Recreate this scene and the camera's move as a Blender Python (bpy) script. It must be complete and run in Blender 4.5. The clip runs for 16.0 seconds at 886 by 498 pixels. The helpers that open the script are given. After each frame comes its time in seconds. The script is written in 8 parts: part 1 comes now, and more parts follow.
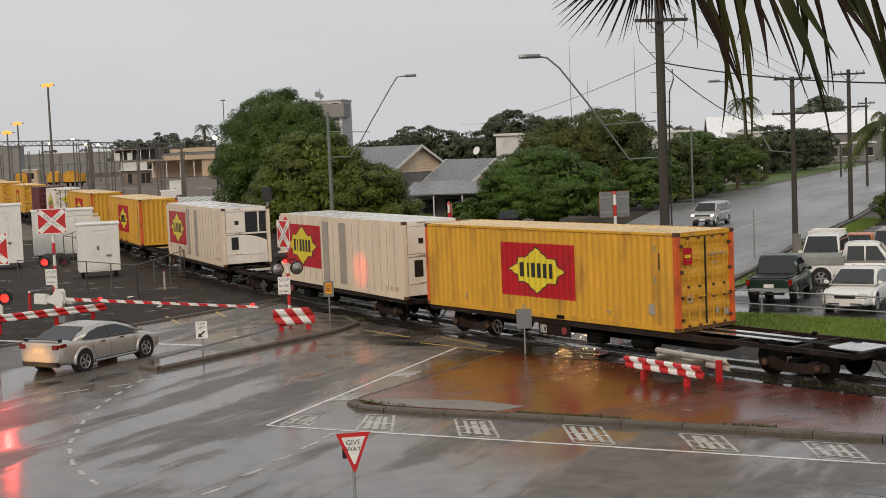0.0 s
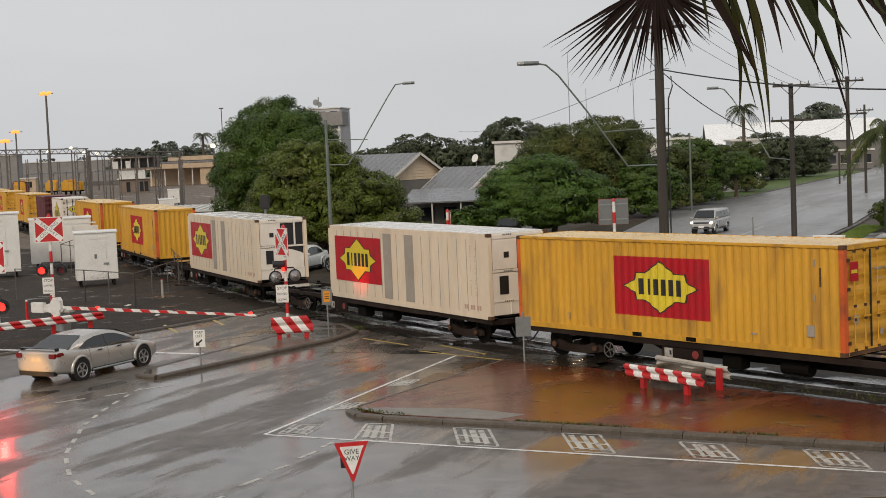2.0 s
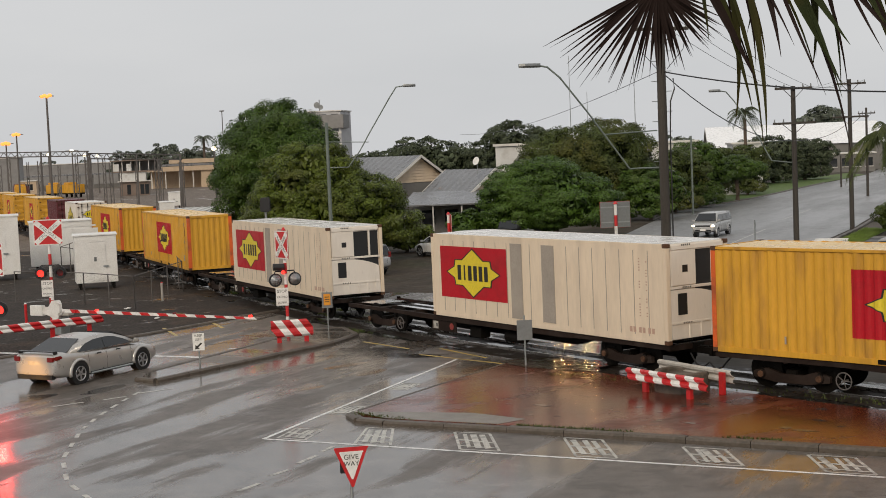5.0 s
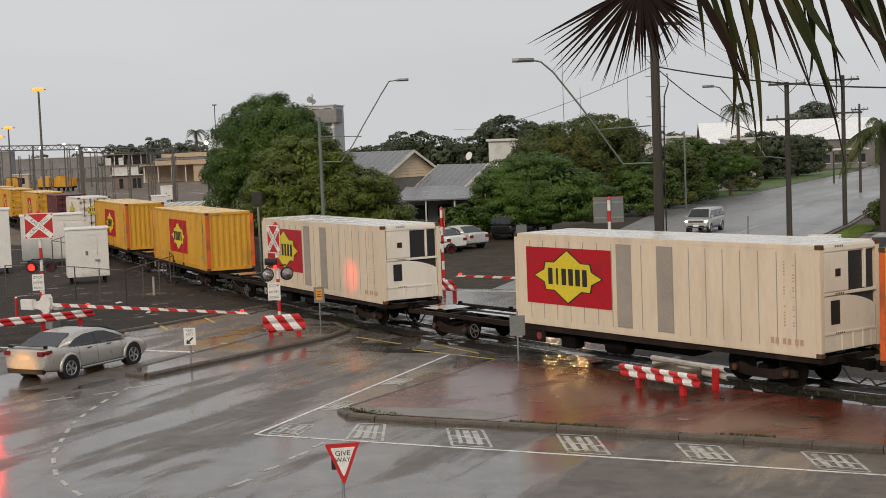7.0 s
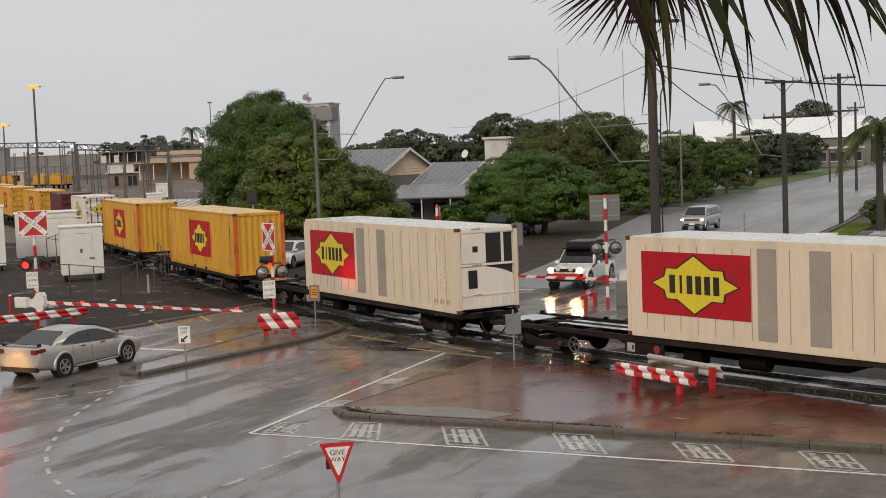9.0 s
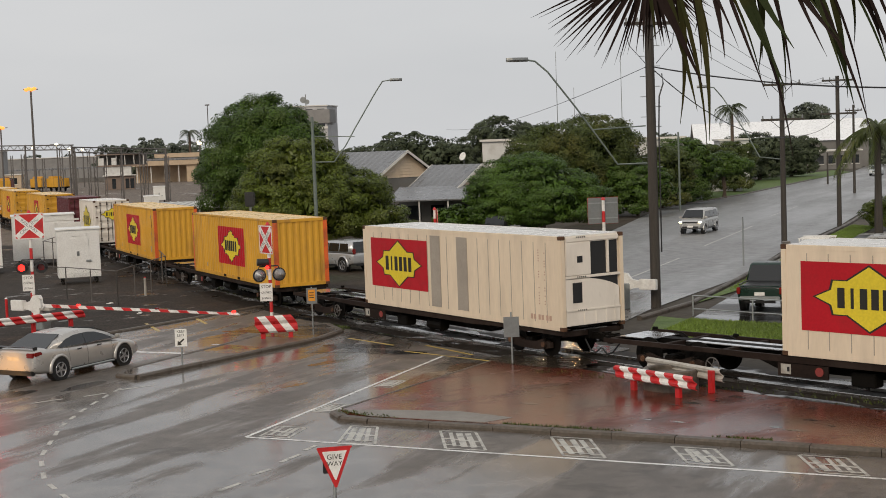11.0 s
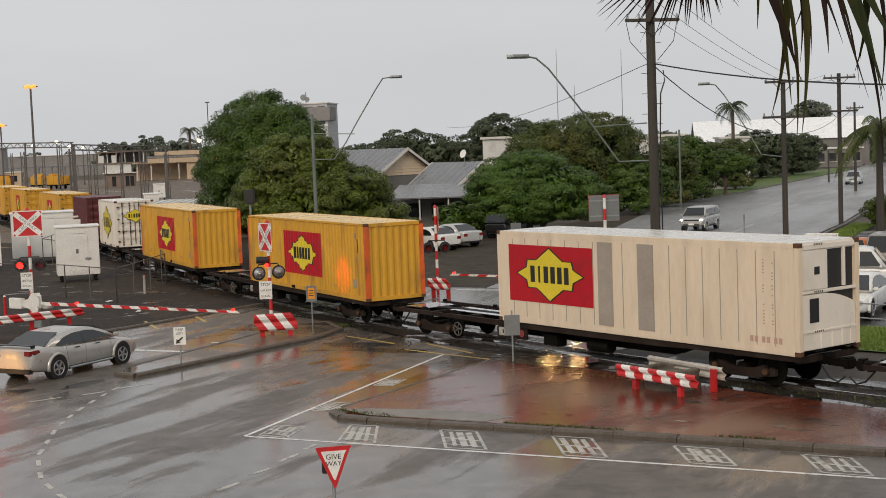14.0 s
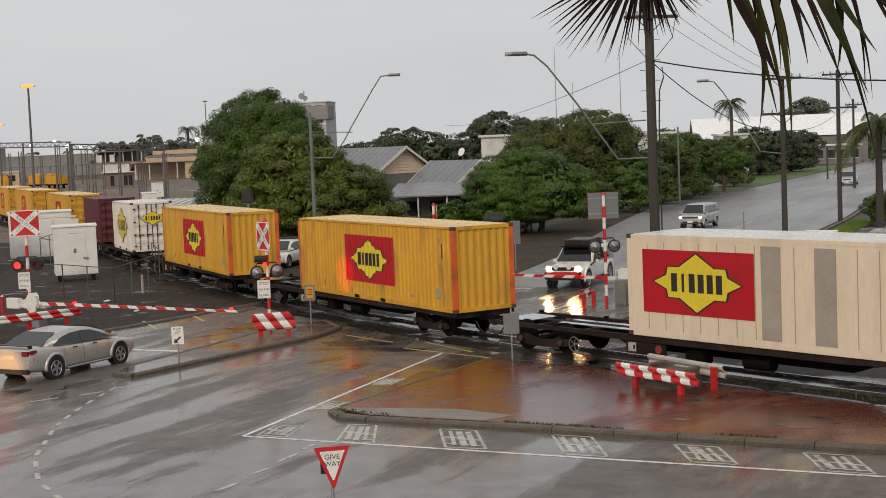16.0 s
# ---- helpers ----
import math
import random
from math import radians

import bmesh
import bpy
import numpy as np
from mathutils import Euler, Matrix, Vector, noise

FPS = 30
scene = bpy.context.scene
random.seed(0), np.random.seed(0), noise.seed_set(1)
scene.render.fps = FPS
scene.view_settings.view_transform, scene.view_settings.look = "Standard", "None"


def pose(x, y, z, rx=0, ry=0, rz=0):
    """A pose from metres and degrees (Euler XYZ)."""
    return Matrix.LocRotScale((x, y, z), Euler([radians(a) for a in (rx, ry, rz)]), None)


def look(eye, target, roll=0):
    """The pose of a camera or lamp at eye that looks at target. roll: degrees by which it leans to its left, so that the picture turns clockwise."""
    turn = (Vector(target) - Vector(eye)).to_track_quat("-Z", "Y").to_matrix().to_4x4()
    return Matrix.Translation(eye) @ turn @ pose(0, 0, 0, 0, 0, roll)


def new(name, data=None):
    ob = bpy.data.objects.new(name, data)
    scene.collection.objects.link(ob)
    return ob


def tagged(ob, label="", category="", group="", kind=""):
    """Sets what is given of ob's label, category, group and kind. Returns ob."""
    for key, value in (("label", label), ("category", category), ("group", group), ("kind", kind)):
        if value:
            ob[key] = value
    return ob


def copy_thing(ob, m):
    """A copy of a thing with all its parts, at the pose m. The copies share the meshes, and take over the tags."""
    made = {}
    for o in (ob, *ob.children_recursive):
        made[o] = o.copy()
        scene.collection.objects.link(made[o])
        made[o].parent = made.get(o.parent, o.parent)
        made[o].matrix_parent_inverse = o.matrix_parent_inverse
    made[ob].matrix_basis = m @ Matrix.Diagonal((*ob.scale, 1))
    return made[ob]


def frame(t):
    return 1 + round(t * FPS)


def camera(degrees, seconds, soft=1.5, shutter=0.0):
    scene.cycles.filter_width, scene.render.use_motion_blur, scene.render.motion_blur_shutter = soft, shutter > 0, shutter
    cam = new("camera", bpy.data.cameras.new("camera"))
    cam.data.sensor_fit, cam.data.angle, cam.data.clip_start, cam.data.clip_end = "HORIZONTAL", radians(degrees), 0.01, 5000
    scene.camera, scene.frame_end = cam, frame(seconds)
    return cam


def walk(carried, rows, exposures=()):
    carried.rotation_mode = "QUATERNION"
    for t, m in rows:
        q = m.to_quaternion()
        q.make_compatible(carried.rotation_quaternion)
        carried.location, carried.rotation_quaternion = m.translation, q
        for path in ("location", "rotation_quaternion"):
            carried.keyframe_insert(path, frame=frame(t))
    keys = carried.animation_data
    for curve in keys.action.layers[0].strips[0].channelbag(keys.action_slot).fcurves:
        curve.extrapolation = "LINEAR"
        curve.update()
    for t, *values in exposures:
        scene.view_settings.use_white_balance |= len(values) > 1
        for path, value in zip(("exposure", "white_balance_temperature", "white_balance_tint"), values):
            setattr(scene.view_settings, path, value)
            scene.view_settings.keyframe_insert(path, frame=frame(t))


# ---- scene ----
EXPO = 0.0
# camera: hand-held on a first-floor balcony
cam = camera(35.16, 16.0, 0.9)
walk(cam, [
    (0.0, pose(-0.000, -0.733, 6.849, 85.527, 2.362, -0.185)),
    (0.5, pose(-0.001, -0.687, 6.844, 85.596, 2.450, -0.274)),
    (1.0, pose(-0.001, -0.640, 6.840, 85.658, 2.484, -0.313)),
    (1.5, pose(-0.001, -0.594, 6.836, 85.748, 2.416, -0.298)),
    (2.0, pose(-0.001, -0.548, 6.831, 85.845, 2.458, -0.251)),
    (2.5, pose(-0.000, -0.502, 6.828, 85.823, 2.549, -0.217)),
    (3.0, pose(-0.000, -0.456, 6.824, 85.875, 2.500, -0.194)),
    (3.5, pose(-0.000, -0.410, 6.820, 85.988, 2.472, -0.174)),
    (4.0, pose(0.000, -0.364, 6.817, 85.984, 2.460, -0.168)),
    (6.5, pose(-0.001, -0.136, 6.801, 85.832, 2.273, -0.393)),
    (7.0, pose(-0.001, -0.090, 6.798, 85.751, 2.228, -0.499)),
    (7.5, pose(-0.000, -0.045, 6.795, 85.734, 2.163, -0.557)),
    (8.0, pose(0.000, 0.000, 6.792, 85.732, 2.110, -0.586)),
    (8.5, pose(0.000, 0.045, 6.788, 85.758, 2.096, -0.651)),
    (9.0, pose(0.001, 0.090, 6.785, 85.662, 2.162, -0.670)),
    (11.5, pose(0.003, 0.313, 6.768, 85.781, 2.168, -0.780)),
    (12.0, pose(0.004, 0.358, 6.765, 85.742, 2.192, -0.787)),
    (12.5, pose(0.004, 0.402, 6.761, 85.667, 2.153, -0.767)),
    (13.0, pose(0.005, 0.446, 6.757, 85.613, 2.162, -0.787)),
    (13.5, pose(0.005, 0.490, 6.754, 85.608, 2.162, -0.783)),
    (14.0, pose(0.005, 0.535, 6.751, 85.677, 2.144, -0.747)),
    (14.5, pose(0.006, 0.579, 6.749, 85.794, 2.189, -0.743)),
    (15.0, pose(0.007, 0.623, 6.746, 85.802, 2.256, -0.773)),
    (15.5, pose(0.007, 0.666, 6.741, 85.698, 2.287, -0.801)),
    (16.0, pose(0.008, 0.710, 6.737, 85.604, 2.342, -0.814)),
], exposures=[(0, EXPO), (16, EXPO)])

# ---- world and light: wet overcast dusk ----
world = bpy.data.worlds.new("overcast")
world.use_nodes = True
scene.world = world
wn, wl = world.node_tree.nodes, world.node_tree.links
wn.clear()
w_out = wn.new("ShaderNodeOutputWorld")
w_bg = wn.new("ShaderNodeBackground")
w_bg.inputs[1].default_value = 1.0
sky = wn.new("ShaderNodeTexSky")
sky.sky_type = "NISHITA"
sky.sun_disc = False
sky.sun_elevation = radians(24)
sky.sun_rotation = radians(200)
sky.dust_density = 4.0
sky_dim = wn.new("ShaderNodeMixRGB")
sky_dim.blend_type = "MULTIPLY"
sky_dim.inputs[0].default_value = 1.0
sky_dim.inputs[2].default_value = (0.05, 0.05, 0.05, 1)
w_tc = wn.new("ShaderNodeTexCoord")
w_map = wn.new("ShaderNodeMapping")
w_map.inputs["Scale"].default_value = (1.5, 1.5, 6.0)
w_noise = wn.new("ShaderNodeTexNoise")
w_noise.inputs["Scale"].default_value = 1.4
w_noise.inputs["Detail"].default_value = 5
w_ramp = wn.new("ShaderNodeValToRGB")
w_ramp.color_ramp.elements[0].position, w_ramp.color_ramp.elements[1].position = 0.3, 0.75
w_ramp.color_ramp.elements[0].color = (0.64, 0.65, 0.665, 1)
w_ramp.color_ramp.elements[1].color = (0.73, 0.73, 0.735, 1)
w_mix = wn.new("ShaderNodeMixRGB")
w_mix.inputs[0].default_value = 0.9
wl.new(w_tc.outputs["Generated"], w_map.inputs[0])
wl.new(w_map.outputs[0], w_noise.inputs["Vector"])
wl.new(w_noise.outputs["Fac"], w_ramp.inputs[0])
wl.new(sky.outputs[0], sky_dim.inputs[1])
wl.new(sky_dim.outputs[0], w_mix.inputs[1])
wl.new(w_ramp.outputs[0], w_mix.inputs[2])
wl.new(w_mix.outputs[0], w_bg.inputs[0])
wl.new(w_bg.outputs[0], w_out.inputs[0])
sun = new("sun", bpy.data.lights.new("sun", "SUN"))
sun.data.energy, sun.data.angle, sun.data.color = 1.5, radians(25), (1.0, 0.85, 0.67)
sun.matrix_world = look((-30, -60, 70), (5, 45, 0))


# ---- materials ----
def rgb(c):
    return (*c, 1) if len(c) == 3 else c


def mat(name, base, rough=0.6, metal=0.0, vary=0.15, grain=0.08, scale=1.0, bump=0.0, bump_scale=30.0, rough_vary=0.1, dirt=None, dirt_amount=0.0,
        dirt_scale=1.2, streak=(1, 1, 1), emit=0.0, random_by="", spread_by=0.38, coat=0.0, spec=0.5):
    """A surface: base colour varied at two scales, with stains, gloss variation and relief."""
    m = bpy.data.materials.new(name)
    m.use_nodes = True
    n, l = m.node_tree.nodes, m.node_tree.links
    b = n["Principled BSDF"]
    tc = n.new("ShaderNodeTexCoord")
    mp = n.new("ShaderNodeMapping")
    mp.inputs["Scale"].default_value = streak
    l.new(tc.outputs["Object"], mp.inputs[0])

    def noise_tex(sc, det=4):
        t = n.new("ShaderNodeTexNoise")
        t.inputs["Scale"].default_value, t.inputs["Detail"].default_value = sc, det
        l.new(mp.outputs[0], t.inputs["Vector"])
        return t.outputs["Fac"]

    def ramp(sock, lo, hi, a, c):
        r = n.new("ShaderNodeMapRange")
        for k, v in zip(("From Min", "From Max", "To Min", "To Max"), (lo, hi, a, c)):
            r.inputs[k].default_value = v
        l.new(sock, r.inputs["Value"])
        return r.outputs[0]

    big, fine = noise_tex(0.6 * scale), noise_tex(14 * scale, 6)
    k1, k2 = ramp(big, 0.3, 0.7, 1 - vary, 1 + vary), ramp(fine, 0.3, 0.7, 1 - grain, 1 + grain)
    mul = n.new("ShaderNodeMath")
    mul.operation = "MULTIPLY"
    l.new(k1, mul.inputs[0])
    l.new(k2, mul.inputs[1])
    f = mul.outputs[0]
    if random_by:
        src = n.new("ShaderNodeObjectInfo").outputs["Random"] if random_by == "object" else n.new("ShaderNodeNewGeometry").outputs["Random Per Island"]
        m2 = n.new("ShaderNodeMath")
        m2.operation = "MULTIPLY"
        l.new(f, m2.inputs[0])
        l.new(ramp(src, 0, 1, 1 - spread_by, 1 + spread_by), m2.inputs[1])
        f = m2.outputs[0]
    vm = n.new("ShaderNodeVectorMath")
    vm.operation = "SCALE"
    vm.inputs[0].default_value = base
    l.new(f, vm.inputs["Scale"])
    col = vm.outputs[0]
    if dirt:
        dm = n.new("ShaderNodeMixRGB")
        dm.inputs[2].default_value = rgb(dirt)
        l.new(ramp(noise_tex(dirt_scale, 8), 0.5, 0.72, 0, dirt_amount), dm.inputs[0])
        l.new(col, dm.inputs[1])
        col = dm.outputs[0]
    l.new(col, b.inputs["Base Color"])
    b.inputs["Metallic"].default_value = metal
    b.inputs["Specular IOR Level"].default_value = spec
    b.inputs["Coat Weight"].default_value = coat
    b.inputs["Coat Roughness"].default_value = 0.08
    l.new(ramp(noise_tex(2.3 * scale), 0.3, 0.7, max(0.02, rough - rough_vary), min(1, rough + rough_vary)), b.inputs["Roughness"])
    if bump:
        bp = n.new("ShaderNodeBump")
        bp.inputs["Strength"].default_value, bp.inputs["Distance"].default_value = bump, 0.02
        l.new(noise_tex(bump_scale, 5), bp.inputs["Height"])
        l.new(bp.outputs[0], b.inputs["Normal"])
    if emit:
        b.inputs["Emission Color"].default_value = rgb(base)
        b.inputs["Emission Strength"].default_value = emit
    return m


def wet_mat(name, dry, stain, wet_lo=0.06, wet_hi=0.42, stretch=(0.35, 0.12, 1), turn=60, stain_amount=0.6, cover=(0.42, 0.6), grit=60, gloss=(0.3, 0.6), fleck=(0.75, 1.3), blotch=0.0):
    """Wet paving: dark aggregate, sheets of standing water with a mirror gloss, rougher damp parts between, silt stains."""
    m = bpy.data.materials.new(name)
    m.use_nodes = True
    n, l = m.node_tree.nodes, m.node_tree.links
    b = n["Principled BSDF"]
    tc = n.new("ShaderNodeTexCoord")

    def tex(sc, det, scl=(1, 1, 1), rot=0.0, rough=0.5):
        mp = n.new("ShaderNodeMapping")
        mp.vector_type = "TEXTURE"
        mp.inputs["Scale"].default_value = [1 / k for k in scl]
        mp.inputs["Rotation"].default_value = (0, 0, radians(rot))
        l.new(tc.outputs["Object"], mp.inputs[0])
        t = n.new("ShaderNodeTexNoise")
        t.inputs["Scale"].default_value, t.inputs["Detail"].default_value, t.inputs["Roughness"].default_value = sc, det, rough
        l.new(mp.outputs[0], t.inputs["Vector"])
        return t.outputs["Fac"]

    def rng(sock, lo, hi, a, c):
        r = n.new("ShaderNodeMapRange")
        r.interpolation_type = "SMOOTHSTEP"
        for k, v in zip(("From Min", "From Max", "To Min", "To Max"), (lo, hi, a, c)):
            r.inputs[k].default_value = v
        l.new(sock, r.inputs["Value"])
        return r.outputs[0]

    pool = rng(tex(1.0, 8, stretch, turn, 0.58), cover[0], cover[1], 0, 1)
    fine = tex(grit, 4)
    mid = tex(1.7, 6)
    mixc = n.new("ShaderNodeMixRGB")
    mixc.inputs[1].default_value, mixc.inputs[2].default_value = rgb(dry), rgb(stain)
    l.new(rng(tex(0.32, 6, (1, 1, 1), 0, 0.6), 0.52, 0.66, 0, stain_amount), mixc.inputs[0])
    g = n.new("ShaderNodeMath")
    g.operation = "MULTIPLY"
    l.new(rng(fine, 0.3, 0.7, fleck[0], fleck[1]), g.inputs[0])
    l.new(rng(mid, 0.3, 0.7, 0.8, 1.2), g.inputs[1])
    # sharp-edged darker patches: soaked spots and dark reflections put into the colour; hairline cracks
    soak_reflect = n.new("ShaderNodeMath")
    soak_reflect.operation = "MULTIPLY"
    l.new(g.outputs[0], soak_reflect.inputs[0])
    l.new(rng(tex(0.75, 9, (1.0, 0.55, 1), turn, 0.66), 0.55, 0.59, 1, 1 - blotch), soak_reflect.inputs[1])
    crack = n.new("ShaderNodeTexVoronoi")
    crack.feature = "DISTANCE_TO_EDGE"
    crack.inputs["Scale"].default_value = 0.42
    warp = n.new("ShaderNodeVectorMath")
    warp.operation = "MULTIPLY_ADD"
    wn_ = n.new("ShaderNodeTexNoise")
    wn_.inputs["Scale"].default_value, wn_.inputs["Detail"].default_value = 1.3, 6
    l.new(tc.outputs["Object"], wn_.inputs["Vector"])
    l.new(wn_.outputs["Color"], warp.inputs[0])
    warp.inputs[1].default_value = (1.6, 1.6, 0)
    l.new(tc.outputs["Object"], warp.inputs[2])
    l.new(warp.outputs[0], crack.inputs["Vector"])
    dark = n.new("ShaderNodeMath")
    dark.operation = "MULTIPLY"
    l.new(soak_reflect.outputs[0], dark.inputs[0])
    l.new(rng(crack.outputs["Distance"], 0.0, 0.012, 1 - 0.8 * blotch, 1), dark.inputs[1])
    vm = n.new("ShaderNodeVectorMath")
    vm.operation = "SCALE"
    l.new(mixc.outputs[0], vm.inputs[0])
    l.new(dark.outputs[0], vm.inputs["Scale"])
    l.new(vm.outputs[0], b.inputs["Base Color"])
    l.new(rng(pool, 0, 1, wet_hi, wet_lo), b.inputs["Roughness"])
    l.new(rng(pool, 0, 1, gloss[0], gloss[1]), b.inputs["Specular IOR Level"])
    bp = n.new("ShaderNodeBump")
    bp.inputs["Distance"].default_value = 0.012
    l.new(rng(pool, 0, 1, 0.16, 0.04), bp.inputs["Strength"])
    l.new(fine, bp.inputs["Height"])
    l.new(bp.outputs[0], b.inputs["Normal"])
    return m


def glass_mat(name, tint, rough=0.03):
    m = bpy.data.materials.new(name)
    m.use_nodes = True
    b = m.node_tree.nodes["Principled BSDF"]
    b.inputs["Base Color"].default_value = rgb(tint)
    b.inputs["Roughness"].default_value = rough
    b.inputs["Specular IOR Level"].default_value = 0.7
    return m


def glow_mat(name, colour, strength):
    m = bpy.data.materials.new(name)
    m.use_nodes = True
    b = m.node_tree.nodes["Principled BSDF"]
    b.inputs["Base Color"].default_value = rgb(colour)
    b.inputs["Emission Color"].default_value = rgb(colour)
    b.inputs["Emission Strength"].default_value = strength
    return m


ASPHALT = wet_mat("wet_asphalt", (0.118, 0.104, 0.092), (0.078, 0.064, 0.052), 0.15, 0.46, (0.1, 0.42, 1), 64, 0.7, (0.42, 0.56), 60, (0.36, 1.0), (0.55, 1.5), 0.3)
# far asphalt's grey raised above the near one: sky sheen in the base colour
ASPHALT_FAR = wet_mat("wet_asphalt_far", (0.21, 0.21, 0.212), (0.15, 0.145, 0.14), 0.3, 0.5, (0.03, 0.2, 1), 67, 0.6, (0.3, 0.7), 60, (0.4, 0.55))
CARPARK = wet_mat("wet_carpark", (0.03, 0.029, 0.028), (0.07, 0.05, 0.035), 0.05, 0.4)
DRIVE = mat("damp_driveway_soil", (0.05, 0.038, 0.027), 0.75, vary=0.35, grain=0.3, spec=0.15, bump=0.4, bump_scale=9, dirt=(0.035, 0.045, 0.02), dirt_amount=0.6, dirt_scale=0.25)
REDPAVE = wet_mat("red_paving", (0.105, 0.023, 0.011), (0.06, 0.022, 0.012), 0.21, 0.48, (0.4, 0.2, 1), 120, 0.85, (0.3, 0.54), 40, (0.35, 1.0), (0.6, 1.4), 0.4)
GRAVEL = wet_mat("dark_gravel", (0.036, 0.029, 0.024), (0.07, 0.048, 0.034), 0.14, 0.75, (0.6, 0.6, 1), 0, 0.6, (0.58, 0.7), 9, (0.12, 0.45), (0.4, 1.7))
TRACK_BED = wet_mat("wet_ballast", (0.022, 0.017, 0.013), (0.042, 0.028, 0.018), 0.1, 0.6, (0.5, 0.5, 1), 0, 0.6, (0.5, 0.66), 9, (0.12, 0.5), (0.4, 1.7))
EARTH = mat("damp_earth", (0.07, 0.06, 0.048), 0.8, spec=0.2, vary=0.3, grain=0.2, scale=0.3, bump=0.4, bump_scale=6)
GRASS = mat("grass_blades", (0.14, 0.21, 0.03), 0.6, vary=0.25, grain=0.15, random_by="island", scale=0.5)
TURF = mat("turf", (0.09, 0.145, 0.03), 0.8, vary=0.3, grain=0.25, bump=0.6, bump_scale=22, dirt=(0.07, 0.055, 0.03), dirt_amount=0.5, dirt_scale=0.6)
CONCRETE = mat("concrete_kerb", (0.1, 0.082, 0.066), 0.5, spec=0.35, vary=0.3, grain=0.25, bump=0.35, bump_scale=25, dirt=(0.035, 0.03, 0.02), dirt_amount=0.9)
PALE_CONCRETE = mat("pale_concrete", (0.2, 0.185, 0.165), 0.5, vary=0.15, grain=0.1, bump=0.15, dirt=(0.15, 0.13, 0.11), dirt_amount=0.5)
WHITE_LINE = mat("road_paint_white", (0.72, 0.72, 0.7), 0.35, vary=0.1, grain=0.2, scale=2, dirt=(0.12, 0.12, 0.12), dirt_amount=0.75, dirt_scale=5)
WORN_LINE = mat("worn_paint", (0.46, 0.45, 0.41), 0.4, vary=0.15, grain=0.25, scale=2, dirt=(0.1, 0.1, 0.1), dirt_amount=0.9, dirt_scale=3.5)
YELLOW_LINE = mat("road_paint_yellow", (0.5, 0.36, 0.08), 0.4, vary=0.2, grain=0.25, scale=2, dirt=(0.09, 0.08, 0.07), dirt_amount=0.85, dirt_scale=4)
STEEL = mat("rail_steel", (0.35, 0.33, 0.31), 0.25, metal=0.9, vary=0.2)
# rust and grime pulled near black: the shade under the wagons is in the colour
SHADE_RUST = mat("rusty_steel", (0.02, 0.012, 0.009), 0.75, metal=0.0, spec=0.18, vary=0.35, grain=0.2, bump=0.2, dirt=(0.04, 0.03, 0.025), dirt_amount=0.8)
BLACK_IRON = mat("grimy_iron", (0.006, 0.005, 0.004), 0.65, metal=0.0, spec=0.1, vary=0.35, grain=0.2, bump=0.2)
DECK_STEEL = mat("wet_deck_plate", (0.66, 0.66, 0.68), 0.14, metal=0.85, vary=0.15, grain=0.1, rough_vary=0.12)
Y_PAINT = mat("yellow_container_paint", (0.62, 0.325, 0.032), 0.45, spec=0.35, vary=0.1, grain=0.06, dirt=(0.26, 0.13, 0.04), dirt_amount=0.65, dirt_scale=1.6, streak=(1, 1, 0.25))
Y_ROOF = mat("faded_yellow_roof", (0.72, 0.5, 0.2), 0.3, vary=0.12, grain=0.06, dirt=(0.4, 0.25, 0.1), dirt_amount=0.4)
O_PAINT = mat("orange_post_paint", (0.66, 0.115, 0.02), 0.45, vary=0.12, dirt=(0.15, 0.06, 0.03), dirt_amount=0.6, dirt_scale=2)
W_PAINT = mat("off_white_container_paint", (0.72, 0.6, 0.455), 0.42, vary=0.07, grain=0.04, dirt=(0.42, 0.34, 0.26), dirt_amount=0.45, dirt_scale=1.3, streak=(1, 1, 0.2))
W_ROOF = mat("white_container_roof", (0.72, 0.7, 0.66), 0.25, vary=0.08, dirt=(0.4, 0.36, 0.3), dirt_amount=0.4)
W_CLEAN = mat("white_panel_paint", (0.76, 0.7, 0.62), 0.35, vary=0.05, grain=0.02, dirt=(0.45, 0.38, 0.3), dirt_amount=0.35, dirt_scale=1.1, streak=(1, 1, 0.3))
PATCH_GREY = mat("primer_grey_patch", (0.33, 0.29, 0.245), 0.6, vary=0.1, grain=0.12, scale=2)
RED_DECAL = mat("red_decal", (0.44, 0.009, 0.018), 0.45, spec=0.3, vary=0.1, dirt=(0.2, 0.02, 0.02), dirt_amount=0.5)
YELLOW_DECAL = mat("yellow_decal", (0.7, 0.55, 0.03), 0.4, vary=0.06)
DARK_DECAL = mat("black_decal", (0.02, 0.017, 0.012), 0.45, vary=0.1)
CASTING = mat("rust_stained_casting", (0.1, 0.05, 0.028), 0.65, spec=0.25, vary=0.4, grain=0.3, scale=3, dirt=(0.03, 0.018, 0.012), dirt_amount=0.8, dirt_scale=4)
FADED = mat("faded_lettering", (0.5, 0.33, 0.25), 0.55, vary=0.2, grain=0.15, scale=3)
MAROON = mat("maroon_container_paint", (0.11, 0.02, 0.024), 0.4, vary=0.12, dirt=(0.05, 0.02, 0.02), dirt_amount=0.5)
BLACK = mat("black_plastic", (0.016, 0.016, 0.017), 0.4, vary=0.1)
RUBBER = mat("tyre_rubber", (0.014, 0.014, 0.014), 0.75, vary=0.1)
RED = mat("signal_red_paint", (0.52, 0.02, 0.022), 0.35, vary=0.1, dirt=(0.2, 0.02, 0.02), dirt_amount=0.5, dirt_scale=3)
WHITE = mat("white_enamel", (0.76, 0.75, 0.72), 0.35, vary=0.06, dirt=(0.4, 0.37, 0.33), dirt_amount=0.4, dirt_scale=2.5)
